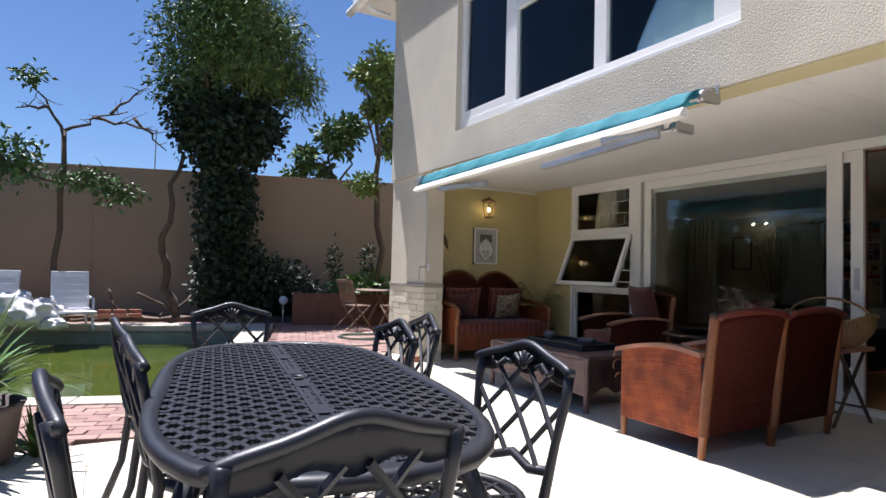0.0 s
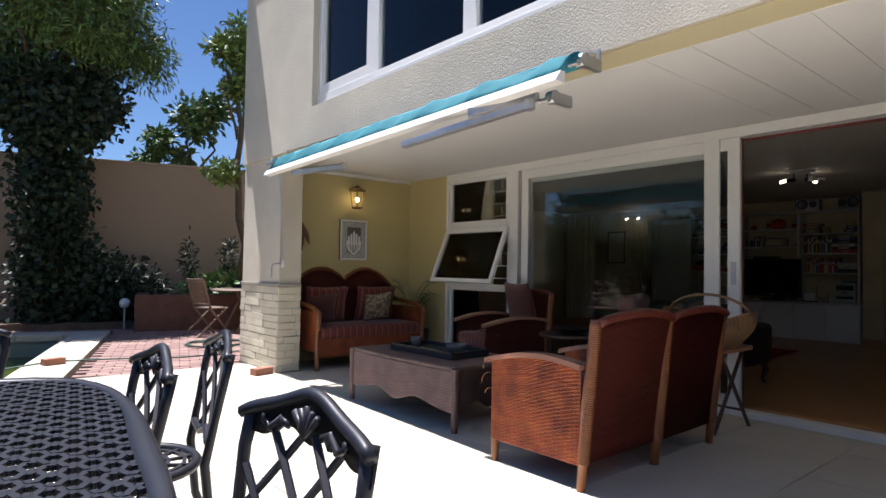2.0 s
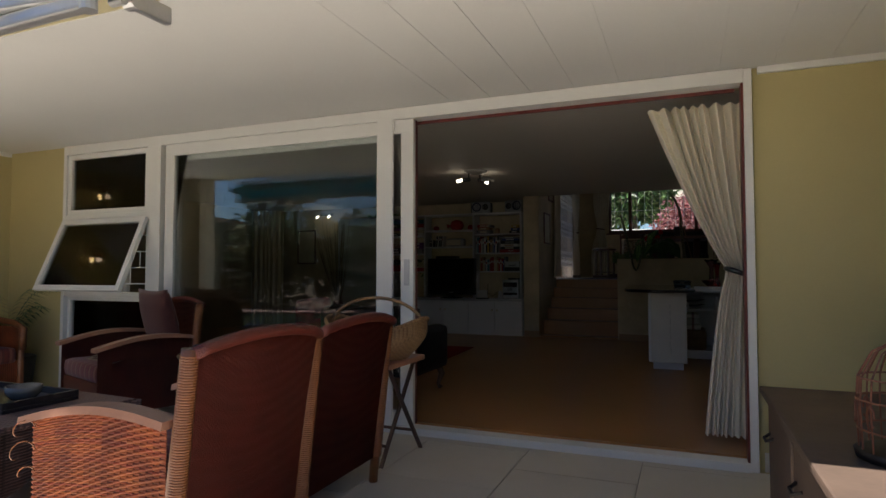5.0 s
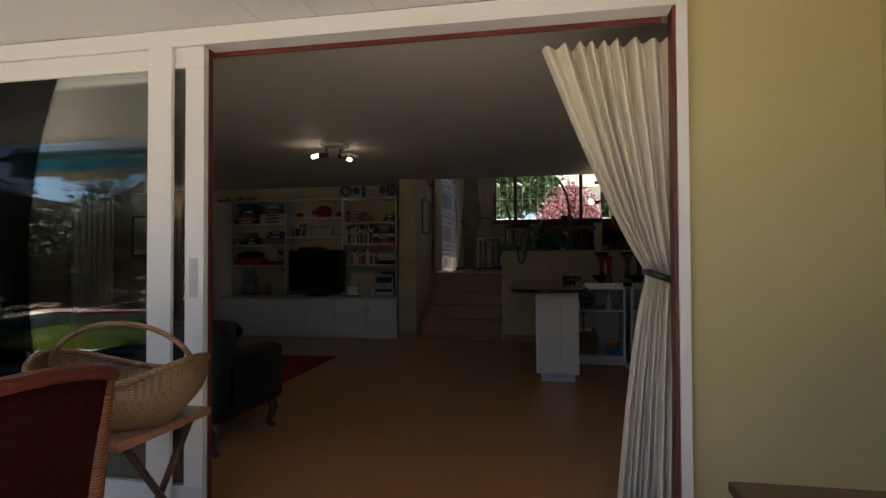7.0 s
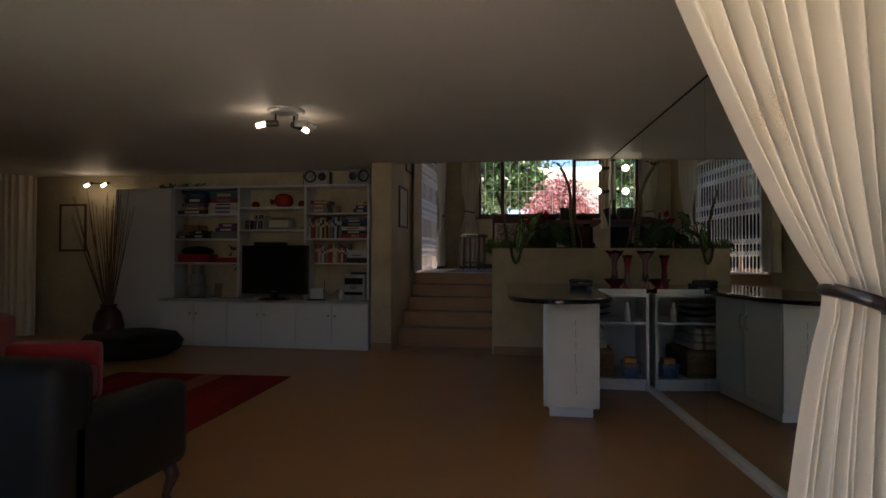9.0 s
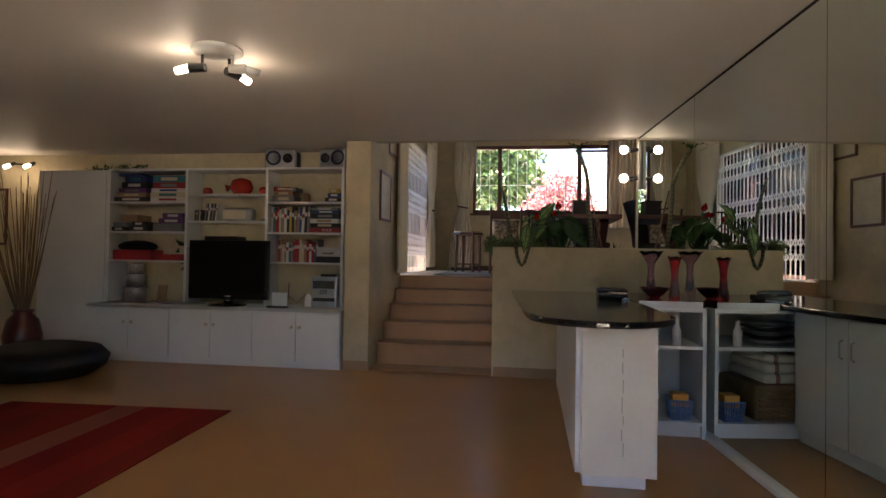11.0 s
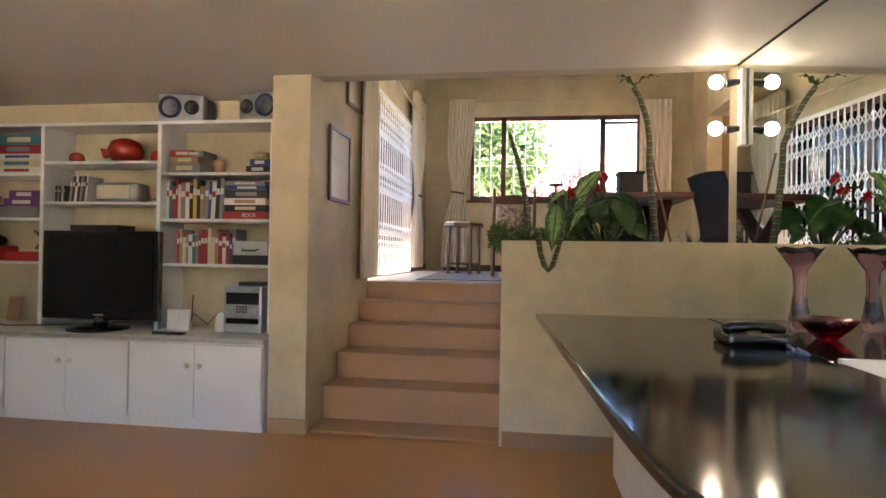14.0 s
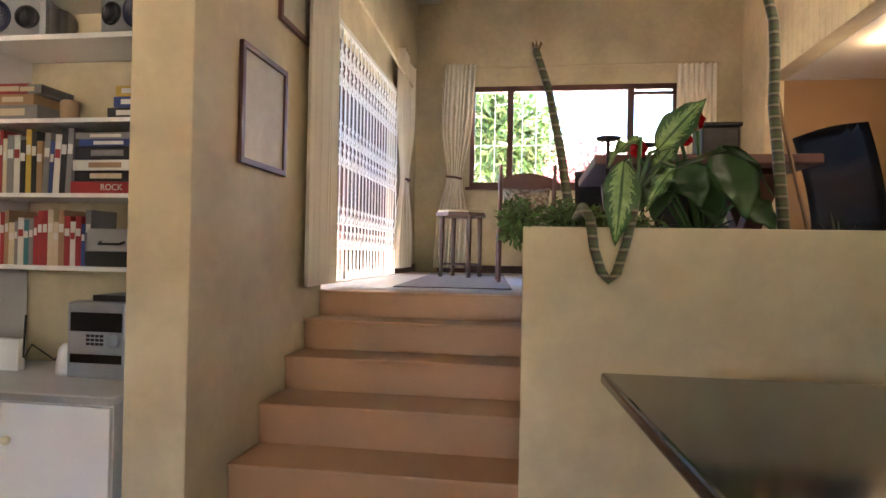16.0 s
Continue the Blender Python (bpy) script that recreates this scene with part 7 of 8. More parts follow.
LAMP_W = 0.055
spot_bar((9.0, 3.45, CEIL_Z), ((-0.1, 1, 1), (0.9, -0.35, 1), (0.3, -1, 0)))
wl = thing("wall_spots", "pair of lit wall spotlights", "wall light")
for y in (7.74, 8.02):
    bm = B()
    cyl(bm, (12.34, 7.88, 2.36), (12.26, y, 2.36), 0.01, seg=6)
    cyl(bm, (12.28, y, 2.37), (12.2, y, 2.33), 0.022, 0.028, 10)
    sp = part("spot", bm, M_BLACK, wl)
    bm = B()
    cyl(bm, (12.2, y, 2.33), (12.14, y, 2.30), 0.024, seg=10)
    part("bulb", bm, M_BULB, sp, smooth=True)
    lamp("wall_spot_light", (12.1, y, 2.28), 0.045, (1.0, 0.82, 0.55), 0.03)

# corner with twigs, pouf, picture and curtain
vs = thing("floor_vase", "dark red floor vase holding tall dry twigs", "vase")
bm = B()
lathe(bm, [(0.12, 0), (0.17, 0.1), (0.19, 0.28), (0.15, 0.45), (0.09, 0.52), (0.11, 0.56), (0.09, 0.55), (0.0, 0.45)], (11.45, 7.05, IN_Z), 22)
part("vase", bm, M_VASE, vs, smooth=True)
rng = random.Random(12)
for i in range(34):
    a, s = rng.uniform(0, 6.28), rng.uniform(0.12, 0.62)
    bm = B()
    tube(bm, [(11.45 + 0.03 * math.cos(a), 7.05 + 0.03 * math.sin(a), 0.5), (11.45 + 0.4 * s * math.cos(a), 7.05 + 0.45 * s * math.sin(a), 1.1), (11.45 + s * 0.7 * math.cos(a), 7.05 + s * math.sin(a), 1.75 + rng.uniform(0, 0.45))], [0.006, 0.005, 0.003], 5)
    part("twig", bm, M_TWIG, vs)
pf = thing("pouf", "round black leather pouf on the floor", "pouf")
bm = B()
lathe(bm, [(0.0, 0.0), (0.42, 0.0), (0.55, 0.08), (0.58, 0.17), (0.5, 0.26), (0.3, 0.30), (0.0, 0.30)][1:], (10.85, 6.25, IN_Z), 30)
part("seat", bm, M_LEATHER, pf, smooth=True)
rug = thing("rug", "deep red striped rug on the cork floor", "rug")
bm = B()
box(bm, -1.0, 1.05, -0.9, 0.9, 0, 0.010, 0.003)
part("weave", bm, M_RUG, rug)
rug.matrix_world = pose(8.85, 4.65, IN_Z, 0, 0, 3)


def picture(name, label, m, w, h, art, fw=0.03):
    t = thing(name, label, "picture", at=m)
    bm = B()
    for a in ((-w / 2, w / 2, -h / 2, -h / 2 + fw), (-w / 2, w / 2, h / 2 - fw, h / 2), (-w / 2, -w / 2 + fw, -h / 2 + fw, h / 2 - fw), (w / 2 - fw, w / 2, -h / 2 + fw, h / 2 - fw)):
        box(bm, a[0], a[1], -0.022, 0, a[2], a[3], 0.004)
    part("frame", bm, M_BROWN_FRAME, t)
    bm = B()
    box(bm, -w / 2 + fw, w / 2 - fw, -0.010, -0.002, -h / 2 + fw, h / 2 - fw)
    part("print", bm, art, t)
    return t


M_MAP = mat("faded_print", (0.62, 0.56, 0.42), 0.6, scale=6, fine=30, dark=(0.48, 0.42, 0.29), bump=0)
picture("framed_print", "dark-framed pale print on the pillar wall", pose(12.36, 3.249, 1.95), 0.50, 0.56, M_MAP)
picture("framed_print", "small dark-framed picture high on the wall", pose(12.72, 3.249, 2.68), 0.42, 0.40, M_MAP)
picture("framed_print", "thin-framed picture on the cream wall", pose(12.359, 8.4, 1.70, 0, 0, -90), 0.46, 0.72, M_MAP)
drape("curtain", "cream curtain at the end of the room", ((12.2, 8.9), (11.7, 9.3)), IN_Z + 0.01, 2.475, M_CURTAIN, folds=7)

# dark sofa and red armchair by the glass
def lounge(name, label, m, at, rz, w, d, legs=True, seatmat=None):
    t = thing(name, label, "sofa" if w > 1.2 else "armchair", at=pose(*at, 0, 0, rz))
    bm = B()
    box(bm, -w / 2, w / 2, -d / 2, -d / 2 + 0.22, 0.2, 0.80, 0.07)
    part("backrest", bm, m, t, smooth=True)
    bm = B()
    box(bm, -w / 2 + 0.17, w / 2 - 0.17, -d / 2 + 0.2, d / 2, 0.24, 0.46, 0.05)
    part("seat", bm, seatmat or m, t, smooth=True)
    for s in (-1, 1):
        bm = B()
        box(bm, s * w / 2 - s * 0.18, s * w / 2, -d / 2 + 0.05, d / 2 - 0.02, 0.2, 0.6, 0.06)
        part("armrest", bm, m, t, smooth=True)
        for y in (-d / 2 + 0.08, d / 2 - 0.08):
            bm = B()
            tube(bm, [(s * (w / 2 - 0.09), y, 0.22), (s * (w / 2 - 0.05), y, 0.14), (s * (w / 2 - 0.09), y, 0.04), (s * (w / 2 - 0.06), y, 0.0)], [0.035, 0.032, 0.018, 0.024], 8)
            part("leg", bm, M_DARKWOOD, t, smooth=True)
    return t


lounge("leather_armchair", "dark leather armchair with carved wooden legs", M_LEATHER, (6.62, 3.50, IN_Z), -90, 0.92, 0.85)
lounge("red_armchair", "deep red armchair in the dim room", mat("red_velvet", (0.34, 0.016, 0.02), 0.9, vary=0.1, sheen=0.3), (7.60, 4.62, IN_Z), 200, 0.9, 0.8)

# ---- bar counter along the mirror ----
bar = thing("bar_counter", "white-panelled bar counter with rounded end", "counter")
bm = B()
box(bm, 8.86, 9.90, 0.95, 1.31, 0.15, 0.935, 0.004)
part("body", bm, M_CUPBOARD, bar)
bm = B()
box(bm, 8.92, 9.90, 0.97, 1.29, IN_Z, 0.15)
part("plinth", bm, M_CUPBOARD, bar)
for i in range(6):
    x0 = 8.86 + i * 0.382
    bm = B()
    box(bm, x0 + 0.004, x0 + 0.378, 1.31, 1.335, 0.15, 0.935, 0.004)
    part("side_board", bm, M_CUPBOARD, bar)
for x0, x1, hx in ((8.87, 9.375, 9.33), (9.385, 9.89, 9.43)):
    bm = B()
    box(bm, x0, x1, 0.932, 0.949, 0.16, 0.925, 0.003)
    d = part("door", bm, M_CUPBOARD, bar)
    bm = B()
    tube(bm, [(hx, 0.932, 0.80), (hx, 0.912, 0.79), (hx, 0.912, 0.70), (hx, 0.932, 0.69)], 0.006, 6)
    part("handle", bm, M_METAL, d, "grey bow handle", smooth=True)
bm = B()
box(bm, 8.832, 8.858, 0.93, 1.305, 0.15, 0.935, 0.005)
part("end_panel", bm, mat("scuffed_cream_board", (0.70, 0.66, 0.58), 0.5, vary=0.06, scale=3, fine=40, bump=0.06), bar, "scuffed cream end panel")
bm = B()
for i, z in enumerate((0.80, 0.72, 0.62, 0.52, 0.46, 0.38, 0.30)):
    box(bm, 8.8305, 8.832, 1.10 + 0.006 * math.sin(i * 3), 1.104 + 0.006 * math.sin(i * 3), z - 0.045, z + 0.012 * (i % 4))
part("scuff_marks", bm, M_GROUT, bar)
top = thing("granite_top", "polished black granite counter top", "worktop")
bm = B()
edge = [(11.2, 1.745), (9.6, 1.645), (8.86, 1.60), (8.66, 1.54), (8.52, 1.42), (8.46, 1.28), (8.465, 1.14), (8.54, 1.00), (8.68, 0.89), (8.84, 0.84), (9.88, 0.84), (9.88, 0.862), (11.2, 0.862)]
rim = edge[1:10]
for _ in range(3):
    cut_rim = [rim[0]]
    for p, q in zip(rim, rim[1:]):
        cut_rim += [(p[0] * 0.75 + q[0] * 0.25, p[1] * 0.75 + q[1] * 0.25), (p[0] * 0.25 + q[0] * 0.75, p[1] * 0.25 + q[1] * 0.75)]
    rim = cut_rim + [rim[-1]]
slab(bm, (edge[:1] + rim + edge[10:])[::-1], 0.938, 0.972, 0.010)
part("slab", bm, M_GRANITE, top)
bm = B()
box(bm, 9.93, 11.2, 0.40, 0.8605, 0.940, 0.974, 0.002)
part("ledge", bm, M_GRANITE, top)
sh = thing("open_shelf", "white open shelves under the counter", "shelf unit")
for y0, y1, z1 in ((0.40, 0.425, 0.938), (1.285, 1.308, 0.935)):
    bm = B()
    box(bm, 9.905, 10.62, y0, y1, IN_Z, z1, 0.002)
    part("upright", bm, M_CUPBOARD, sh)
for z in (0.15, 0.66, 0.91):
    bm = B()
    box(bm, 9.91, 10.60, 0.425, 1.285, z, z + 0.022, 0.002)
    part("shelf_board", bm, M_CUPBOARD, sh)
bm = B()
box(bm, 9.905, 9.928, 0.425, 0.838, 0.933, 0.980, 0.002)
part("top_rail", bm, M_CUPBOARD, sh)
bm = B()
box(bm, 10.60, 10.62, 0.425, 1.285, IN_Z, 0.91)
part("back_board", bm, M_CUPBOARD, sh)
bm = B()
box(bm, 9.95, 9.97, 0.425, 1.285, IN_Z, 0.15)
part("plinth", bm, M_CUPBOARD, sh)


def tub(at, r, h, m, label):
    t = thing("plastic_basket", label, "basket", "plastic baskets")
    bm = B()
    x, y, z = at
    for k in range(4):
        s = 0.8 + 0.2 * k / 3
        c = [(x - r * s, y - r * s * 0.8), (x + r * s, y - r * s * 0.8), (x + r * s, y + r * s * 0.8), (x - r * s, y + r * s * 0.8)]
        tube(bm, [(*p, z + 0.004 + h * k / 3) for p in c], 0.006, 5, True)
    for i in range(9):
        for sy in (-1, 1):
            u = -1 + 2 * i / 8
            cyl(bm, (x + u * r * 0.8, y + sy * r * 0.64, z), (x + u * r, y + sy * r * 0.8, z + h), 0.005, seg=4)
            cyl(bm, (x + sy * r * 0.8, y + u * r * 0.64, z), (x + sy * r, y + u * r * 0.8, z + h), 0.005, seg=4)
    box(bm, x - r * 0.8, x + r * 0.8, y - r * 0.64, y + r * 0.64, z, z + 0.006)
    part("weave", bm, m, t)


tub((10.02, 0.55, 0.173), 0.09, 0.13, M_BLUE, "pale blue plastic basket on the shelf")
bm = B()
box(bm, 9.965, 10.075, 0.495, 0.605, 0.25, 0.35, 0.012)
plain("orange_tub", "orange plastic tub in the blue basket", "tub", bm, M_ORANGE)
t = thing("folded_blankets", "cream striped blankets folded on a wicker hamper", "blankets")
M_BLANKET = striped("striped_blanket", [(0.62, 0.57, 0.46), (0.60, 0.55, 0.44), (0.63, 0.58, 0.47), (0.30, 0.16, 0.13), (0.62, 0.57, 0.46)], 0.03, "Y")
for k, (z0, z1) in enumerate(((0.43, 0.50), (0.498, 0.57), (0.568, 0.625))):
    bm = B()
    box(bm, 9.95 + 0.012 * k, 10.45, 0.76 + 0.01 * k, 1.17 - 0.015 * k, z0, z1, 0.026)
    part("blanket", bm, M_BLANKET, t, smooth=True)
t = thing("wicker_hamper", "low brown wicker hamper", "hamper")
bm = B()
box(bm, 9.94, 10.5, 0.70, 1.20, 0.173, 0.425, 0.04)
part("body", bm, M_WICKER_TAN, t, smooth=True)
for k in range(6):
    bm = B()
    z = 0.20 + 0.04 * k
    tube(bm, [(9.936, 0.72 + 0.46 * i / 14, z + 0.006 * math.sin(i * 2.1 + k)) for i in range(15)], 0.012, 5)
    part("weave_band", bm, M_WICKER_TAN, t, smooth=True)
t = thing("dish_pile", "dark glazed platters stacked on the shelf", "dishes")
for i in range(5):
    bm = B()
    lathe(bm, [(0.08, 0), (0.17, 0.03), (0.175, 0.036), (0.0, 0.014)], (10.14, 0.88, 0.684 + i * 0.030), 22)
    part("platter", bm, M_TV if i % 2 else M_METAL, t, smooth=True)
t = thing("spray_bottle", "small white bottle on the shelf", "bottle")
bm = B()
lathe(bm, [(0.028, 0), (0.03, 0.1), (0.012, 0.14), (0.012, 0.17), (0, 0.17)], (9.96, 0.58, 0.683), 14)
part("bottle", bm, M_PLASTIC, t, smooth=True)


def vase(at, h, m, label, r=0.03, flare=2.0):
    t = thing("glass_vase", label, "vase", "glass vases", pose(*at))
    bm = B()
    lathe(bm, [(r * 1.15, 0.0), (r * 1.3, 0.012), (r * 1.35, h * 0.12), (r * 1.0, h * 0.30), (r * 0.78, h * 0.5), (r * 0.9, h * 0.72), (r * flare * 0.75, h * 0.9), (r * flare, h), (r * flare * 0.93, h), (r * flare * 0.66, h * 0.89), (r * 0.72, h * 0.72), (r * 0.58, h * 0.5), (r * 0.6, h * 0.2), (0.0, h * 0.15)], (0, 0, 0), 48, 0.22, 6)
    part("body", bm, m, t, smooth=True)


vase((10.76, 0.60, 0.975), 0.36, M_GLASS_PINK, "tall lilac glass vase with ruffled rim", 0.033, 2.9)
vase((10.12, 0.56, 0.975), 0.31, M_GLASS_RED, "ruby red glass vase with ruffled rim", 0.03, 1.7)
t = thing("glass_bowl", "low ruby red glass bowl on the counter", "bowl")
bm = B()
lathe(bm, [(0.035, 0), (0.045, 0.008), (0.09, 0.05), (0.115, 0.08), (0.108, 0.08), (0.06, 0.035), (0, 0.018)], (10.45, 0.63, 0.975), 30, 0.08, 2)
part("bowl", bm, M_GLASS_RED, t, smooth=True)
ph = thing("telephone", "black desk telephone on the counter", "telephone")
bm = B()
box(bm, 10.16, 10.36, 0.872, 1.08, 0.973, 1.02, 0.014)
part("base", bm, M_TV, ph)
bm = B()
tube(bm, [(10.20, 1.085, 1.022), (10.20, 1.06, 1.036), (10.22, 0.98, 1.040), (10.24, 0.90, 1.034), (10.25, 0.875, 1.022)], [0.024, 0.022, 0.016, 0.02, 0.024], 8)
part("receiver", bm, M_TV, ph, smooth=True)
bm = B()
tube(bm, [(10.18, 0.885, 0.983), (10.08, 0.90, 0.98), (10.02, 0.93, 0.98), (9.98, 0.90, 0.98), (10.10, 0.88, 0.98)], 0.006, 5)
part("cord", bm, M_BLUE, ph)

ml = thing("mirror_light", "white strip with two round bulbs at the mirror", "wall light")
bm = B()
box(bm, 11.66, 11.735, 0.525, 0.552, 1.96, 2.42, 0.005)
part("strip", bm, M_WHITE, ml)
for z in (2.345, 2.065):
    bm = B()
    cyl(bm, (11.70, 0.552, z), (11.70, 0.63, z - 0.01), 0.018, 0.026, 10)
    part("holder", bm, M_BLACK, ml)
    bm = B()
    bmesh.ops.create_uvsphere(bm, u_segments=16, v_segments=12, radius=0.042, matrix=Matrix.Translation((11.70, 0.685, z)))
    part("bulb", bm, M_GLOBE, ml, "lit round bulb", smooth=True)

# ---- plants in the planter ----
M_STEM = striped("ringed_plant_stem", [(0.045, 0.055, 0.018), (0.06, 0.075, 0.025), (0.05, 0.06, 0.02), (0.05, 0.035, 0.02), (0.17, 0.15, 0.09)], 0.009, "Z", 0.6)
M_BIGLEAF = mat("glossy_dark_leaf", (0.045, 0.12, 0.03), 0.35, vary=0.15, scale=6, fine=40, bump=0.05)
M_VARIEGATED = mat("pale_leaf_heart", (0.24, 0.36, 0.12), 0.4, scale=40, fine=90, dark=(0.13, 0.24, 0.06), bump=0.05, spread=0.3)
M_FLOWER = mat("red_waxy_flower", (0.55, 0.015, 0.02), 0.25, vary=0.1, coat=0.3)


def leaf(parent, base, tip, width, m, sag=0.12, up=(0, 0, 1), name="leaf", stalk=None):
    base, tip = Vector(base), Vector(tip)
    d = tip - base
    s = d.cross(Vector(up)).normalized()
    n = s.cross(d).normalized()
    bm = B()

    def fn(u, v):
        w = width * math.sin(math.pi * min(1.0, u ** 0.8 * 0.97 + 0.03)) * (1.05 - 0.25 * u)
        a = 2 * v - 1
        return base + d * u + n * (sag * d.length * (math.sin(u * math.pi)) - 0.25 * w * (1 - abs(a)) + 0.01 * math.sin(u * 19) * abs(a)) + s * a * w
    if m is M_VARIEGATED:
        # feathered pale heart along the veins, dark rim and midrib
        nu, nv = 60, 24
        sheet(bm, fn, nu, nv)
        for k, f in enumerate(bm.faces):
            u, a = (k // nv + 0.5) / nu, abs(2 * (k % nv + 0.5) / nv - 1)
            tooth = (u * 10 - a * 1.6 + 0.2 * math.sin(u * 37)) % 1.0
            f.material_index = 0 if 0.05 < a < 0.45 + 0.40 * tooth - 0.25 * u and u < 0.93 else 1
    else:
        sheet(bm, fn, 12, 6, 0.0015)
    o = part(name, bm, m, parent, smooth=True)
    o.data.materials.append(M_BIGLEAF)
    if stalk:
        bm = B()
        tube(bm, [stalk, Vector(stalk).lerp(base, 0.6) + Vector((0, 0, 0.05)), base], 0.008, 6)
        part("stalk", bm, M_BIGLEAF, parent, smooth=True)
    return o


cane1 = thing("dumb_cane", "tall bare-stemmed dumb cane curving upwards", "plant")
bm = B()
tube(bm, [(12.12, 0.93, 1.25), (12.11, 0.94, 1.39), (12.10, 0.97, 1.69), (12.10, 0.99, 1.89), (12.09, 0.99, 2.05), (12.03, 1.02, 2.2), (11.98, 1.08, 2.34), (11.96, 1.12, 2.40)], [0.025, 0.024, 0.022, 0.021, 0.02, 0.019, 0.018, 0.02], 10)
part("stem", bm, M_STEM, cane1, smooth=True)
for tip in ((11.85, 1.25, 2.44), (11.9, 0.97, 2.45), (12.1, 1.2, 2.47)):
    leaf(cane1, (11.96, 1.12, 2.40), tip, 0.022, M_BIGLEAF, 0.2)
bm = B()
tube(bm, [(12.16, 0.80, 1.25), (12.15, 0.86, 1.5), (12.15, 0.94, 1.85), (12.14, 0.97, 2.0)], 0.008, 6)
part("support_stick", bm, M_TWIG, cane1)
cane2 = thing("dumb_cane", "leafless leaning dumb cane stump", "plant")
bm = B()
tube(bm, [(12.0, 1.74, 1.25), (12.0, 1.79, 1.51), (12.0, 1.82, 1.70), (12.0, 1.87, 1.94), (12.0, 1.92, 2.09), (12.0, 1.925, 2.12)], [0.021, 0.02, 0.018, 0.016, 0.015, 0.010], 9)
part("stem", bm, M_STEM, cane2, smooth=True)
bm = B()
for i in range(6):
    tube(bm, [(12.0, 1.92, 2.08), (12.0 + 0.02 * math.cos(i), 1.92 + 0.02 * math.sin(i), 2.13)], 0.004, 4)
part("dry_tuft", bm, M_TWIG, cane2)
droop = thing("dumb_cane", "dumb cane drooping over the planter with variegated leaves", "plant")
bm = B()
tube(bm, [(11.95, 1.76, 1.25), (11.90, 1.76, 1.42), (11.77, 1.75, 1.45), (11.70, 1.73, 1.41), (11.69, 1.715, 1.30), (11.69, 1.69, 1.225), (11.69, 1.665, 1.195), (11.69, 1.64, 1.22), (11.69, 1.61, 1.32), (11.70, 1.585, 1.42), (11.72, 1.57, 1.50)], [0.02, 0.02, 0.019, 0.018, 0.017, 0.017, 0.017, 0.017, 0.016, 0.014, 0.012], 10)
part("stem", bm, M_STEM, droop, smooth=True)
crown = (11.72, 1.57, 1.50)
leaf(droop, (11.73, 1.615, 1.61), (11.70, 1.645, 1.31), 0.066, M_VARIEGATED, 0.10, (-1, 0, 0.2), stalk=crown)
leaf(droop, (11.80, 1.49, 1.66), (11.78, 1.33, 1.84), 0.062, M_VARIEGATED, 0.12, (-1, 0, 0.4), stalk=crown)
leaf(droop, (11.78, 1.55, 1.70), (11.70, 1.68, 1.58), 0.032, M_VARIEGATED, 0.15, (-0.5, 0, 1), stalk=crown)
leaf(droop, (11.80, 1.43, 1.60), (11.74, 1.54, 1.43), 0.035, M_VARIEGATED, 0.15, (-1, 0.4, 0.2), stalk=crown)
leaf(droop, (11.90, 1.44, 1.585), (11.93, 1.04, 1.50), 0.04, M_BIGLEAF, 0.32, (-0.3, 0, 1), stalk=crown)
leaf(droop, (11.84, 1.50, 1.58), (11.84, 1.40, 1.72), 0.04, M_VARIEGATED, 0.1, (-1, 0, 0.2), stalk=crown)
anth = thing("anthurium", "anthurium with broad dark leaves and red flowers", "plant")
rng = random.Random(44)
for b, tip, w in (((12.03, 1.36, 1.66), (12.0, 1.28, 1.47), 0.085), ((12.05, 1.20, 1.72), (11.98, 1.12, 1.42), 0.10), ((12.08, 1.28, 1.60), (12.0, 1.22, 1.40), 0.08), ((12.1, 1.42, 1.60), (12.0, 1.46, 1.42), 0.07), ((12.15, 1.15, 1.62), (12.2, 1.0, 1.48), 0.08), ((12.15, 1.3, 1.68), (12.25, 1.25, 1.52), 0.08), ((12.1, 1.1, 1.52), (12.02, 1.0, 1.38), 0.06), ((12.06, 1.5, 1.56), (12.02, 1.56, 1.42), 0.055)):
    leaf(anth, b, tip, w, M_BIGLEAF, 0.12, (-1, 0, 0.3), stalk=(12.07, 1.25, 1.28))
for p, q in (((12.05, 1.29, 1.78), (12.02, 1.31, 1.87)), ((12.05, 1.345, 1.72), (12.02, 1.335, 1.78)), ((12.06, 1.38, 1.72), (12.02, 1.375, 1.77)), ((12.05, 1.51, 1.67), (12.02, 1.52, 1.76))):
    leaf(anth, p, q, 0.036, M_FLOWER, 0.1, (-1, 0, 0.3), "flower", stalk=(12.07, 1.25, 1.28))
    bm = B()
    tube(bm, [Vector(p) + Vector((-0.01, 0, 0)), Vector(p) + Vector((-0.04, 0.01, 0.03))], [0.006, 0.003], 6)
    part("spadix", bm, M_TWIG, anth, smooth=True)
fern = thing("trailing_fern", "bushy feathery green fern at the planter end", "plant")
leaves("fronds", [(11.95, 1.80, 1.42, 0.14, 0.12, 0.07), (11.85, 1.97, 1.40, 0.11, 0.07, 0.08), (12.05, 1.62, 1.40, 0.2, 0.2, 0.07), (11.98, 1.99, 1.42, 0.12, 0.06, 0.09)], 2600, 0.034, M_LEAF, fern, 51, 0.4, 0.4, 0.1)
gr = thing("grassy_plant", "tuft of thin dark green leaves in the planter", "plant")
blades("leaves", gr, (12.12, 1.28, 1.27), 50, 0.30, 0.005, M_LEAF_DARK, 52, 0.8, 0.9)
blades("leaves", gr, (12.18, 0.70, 1.27), 24, 0.2, 0.006, M_LEAF_DARK, 53, 0.8, 0.9)
cnd = thing("candle_holder", "black iron saucer candle holder", "candle holder")
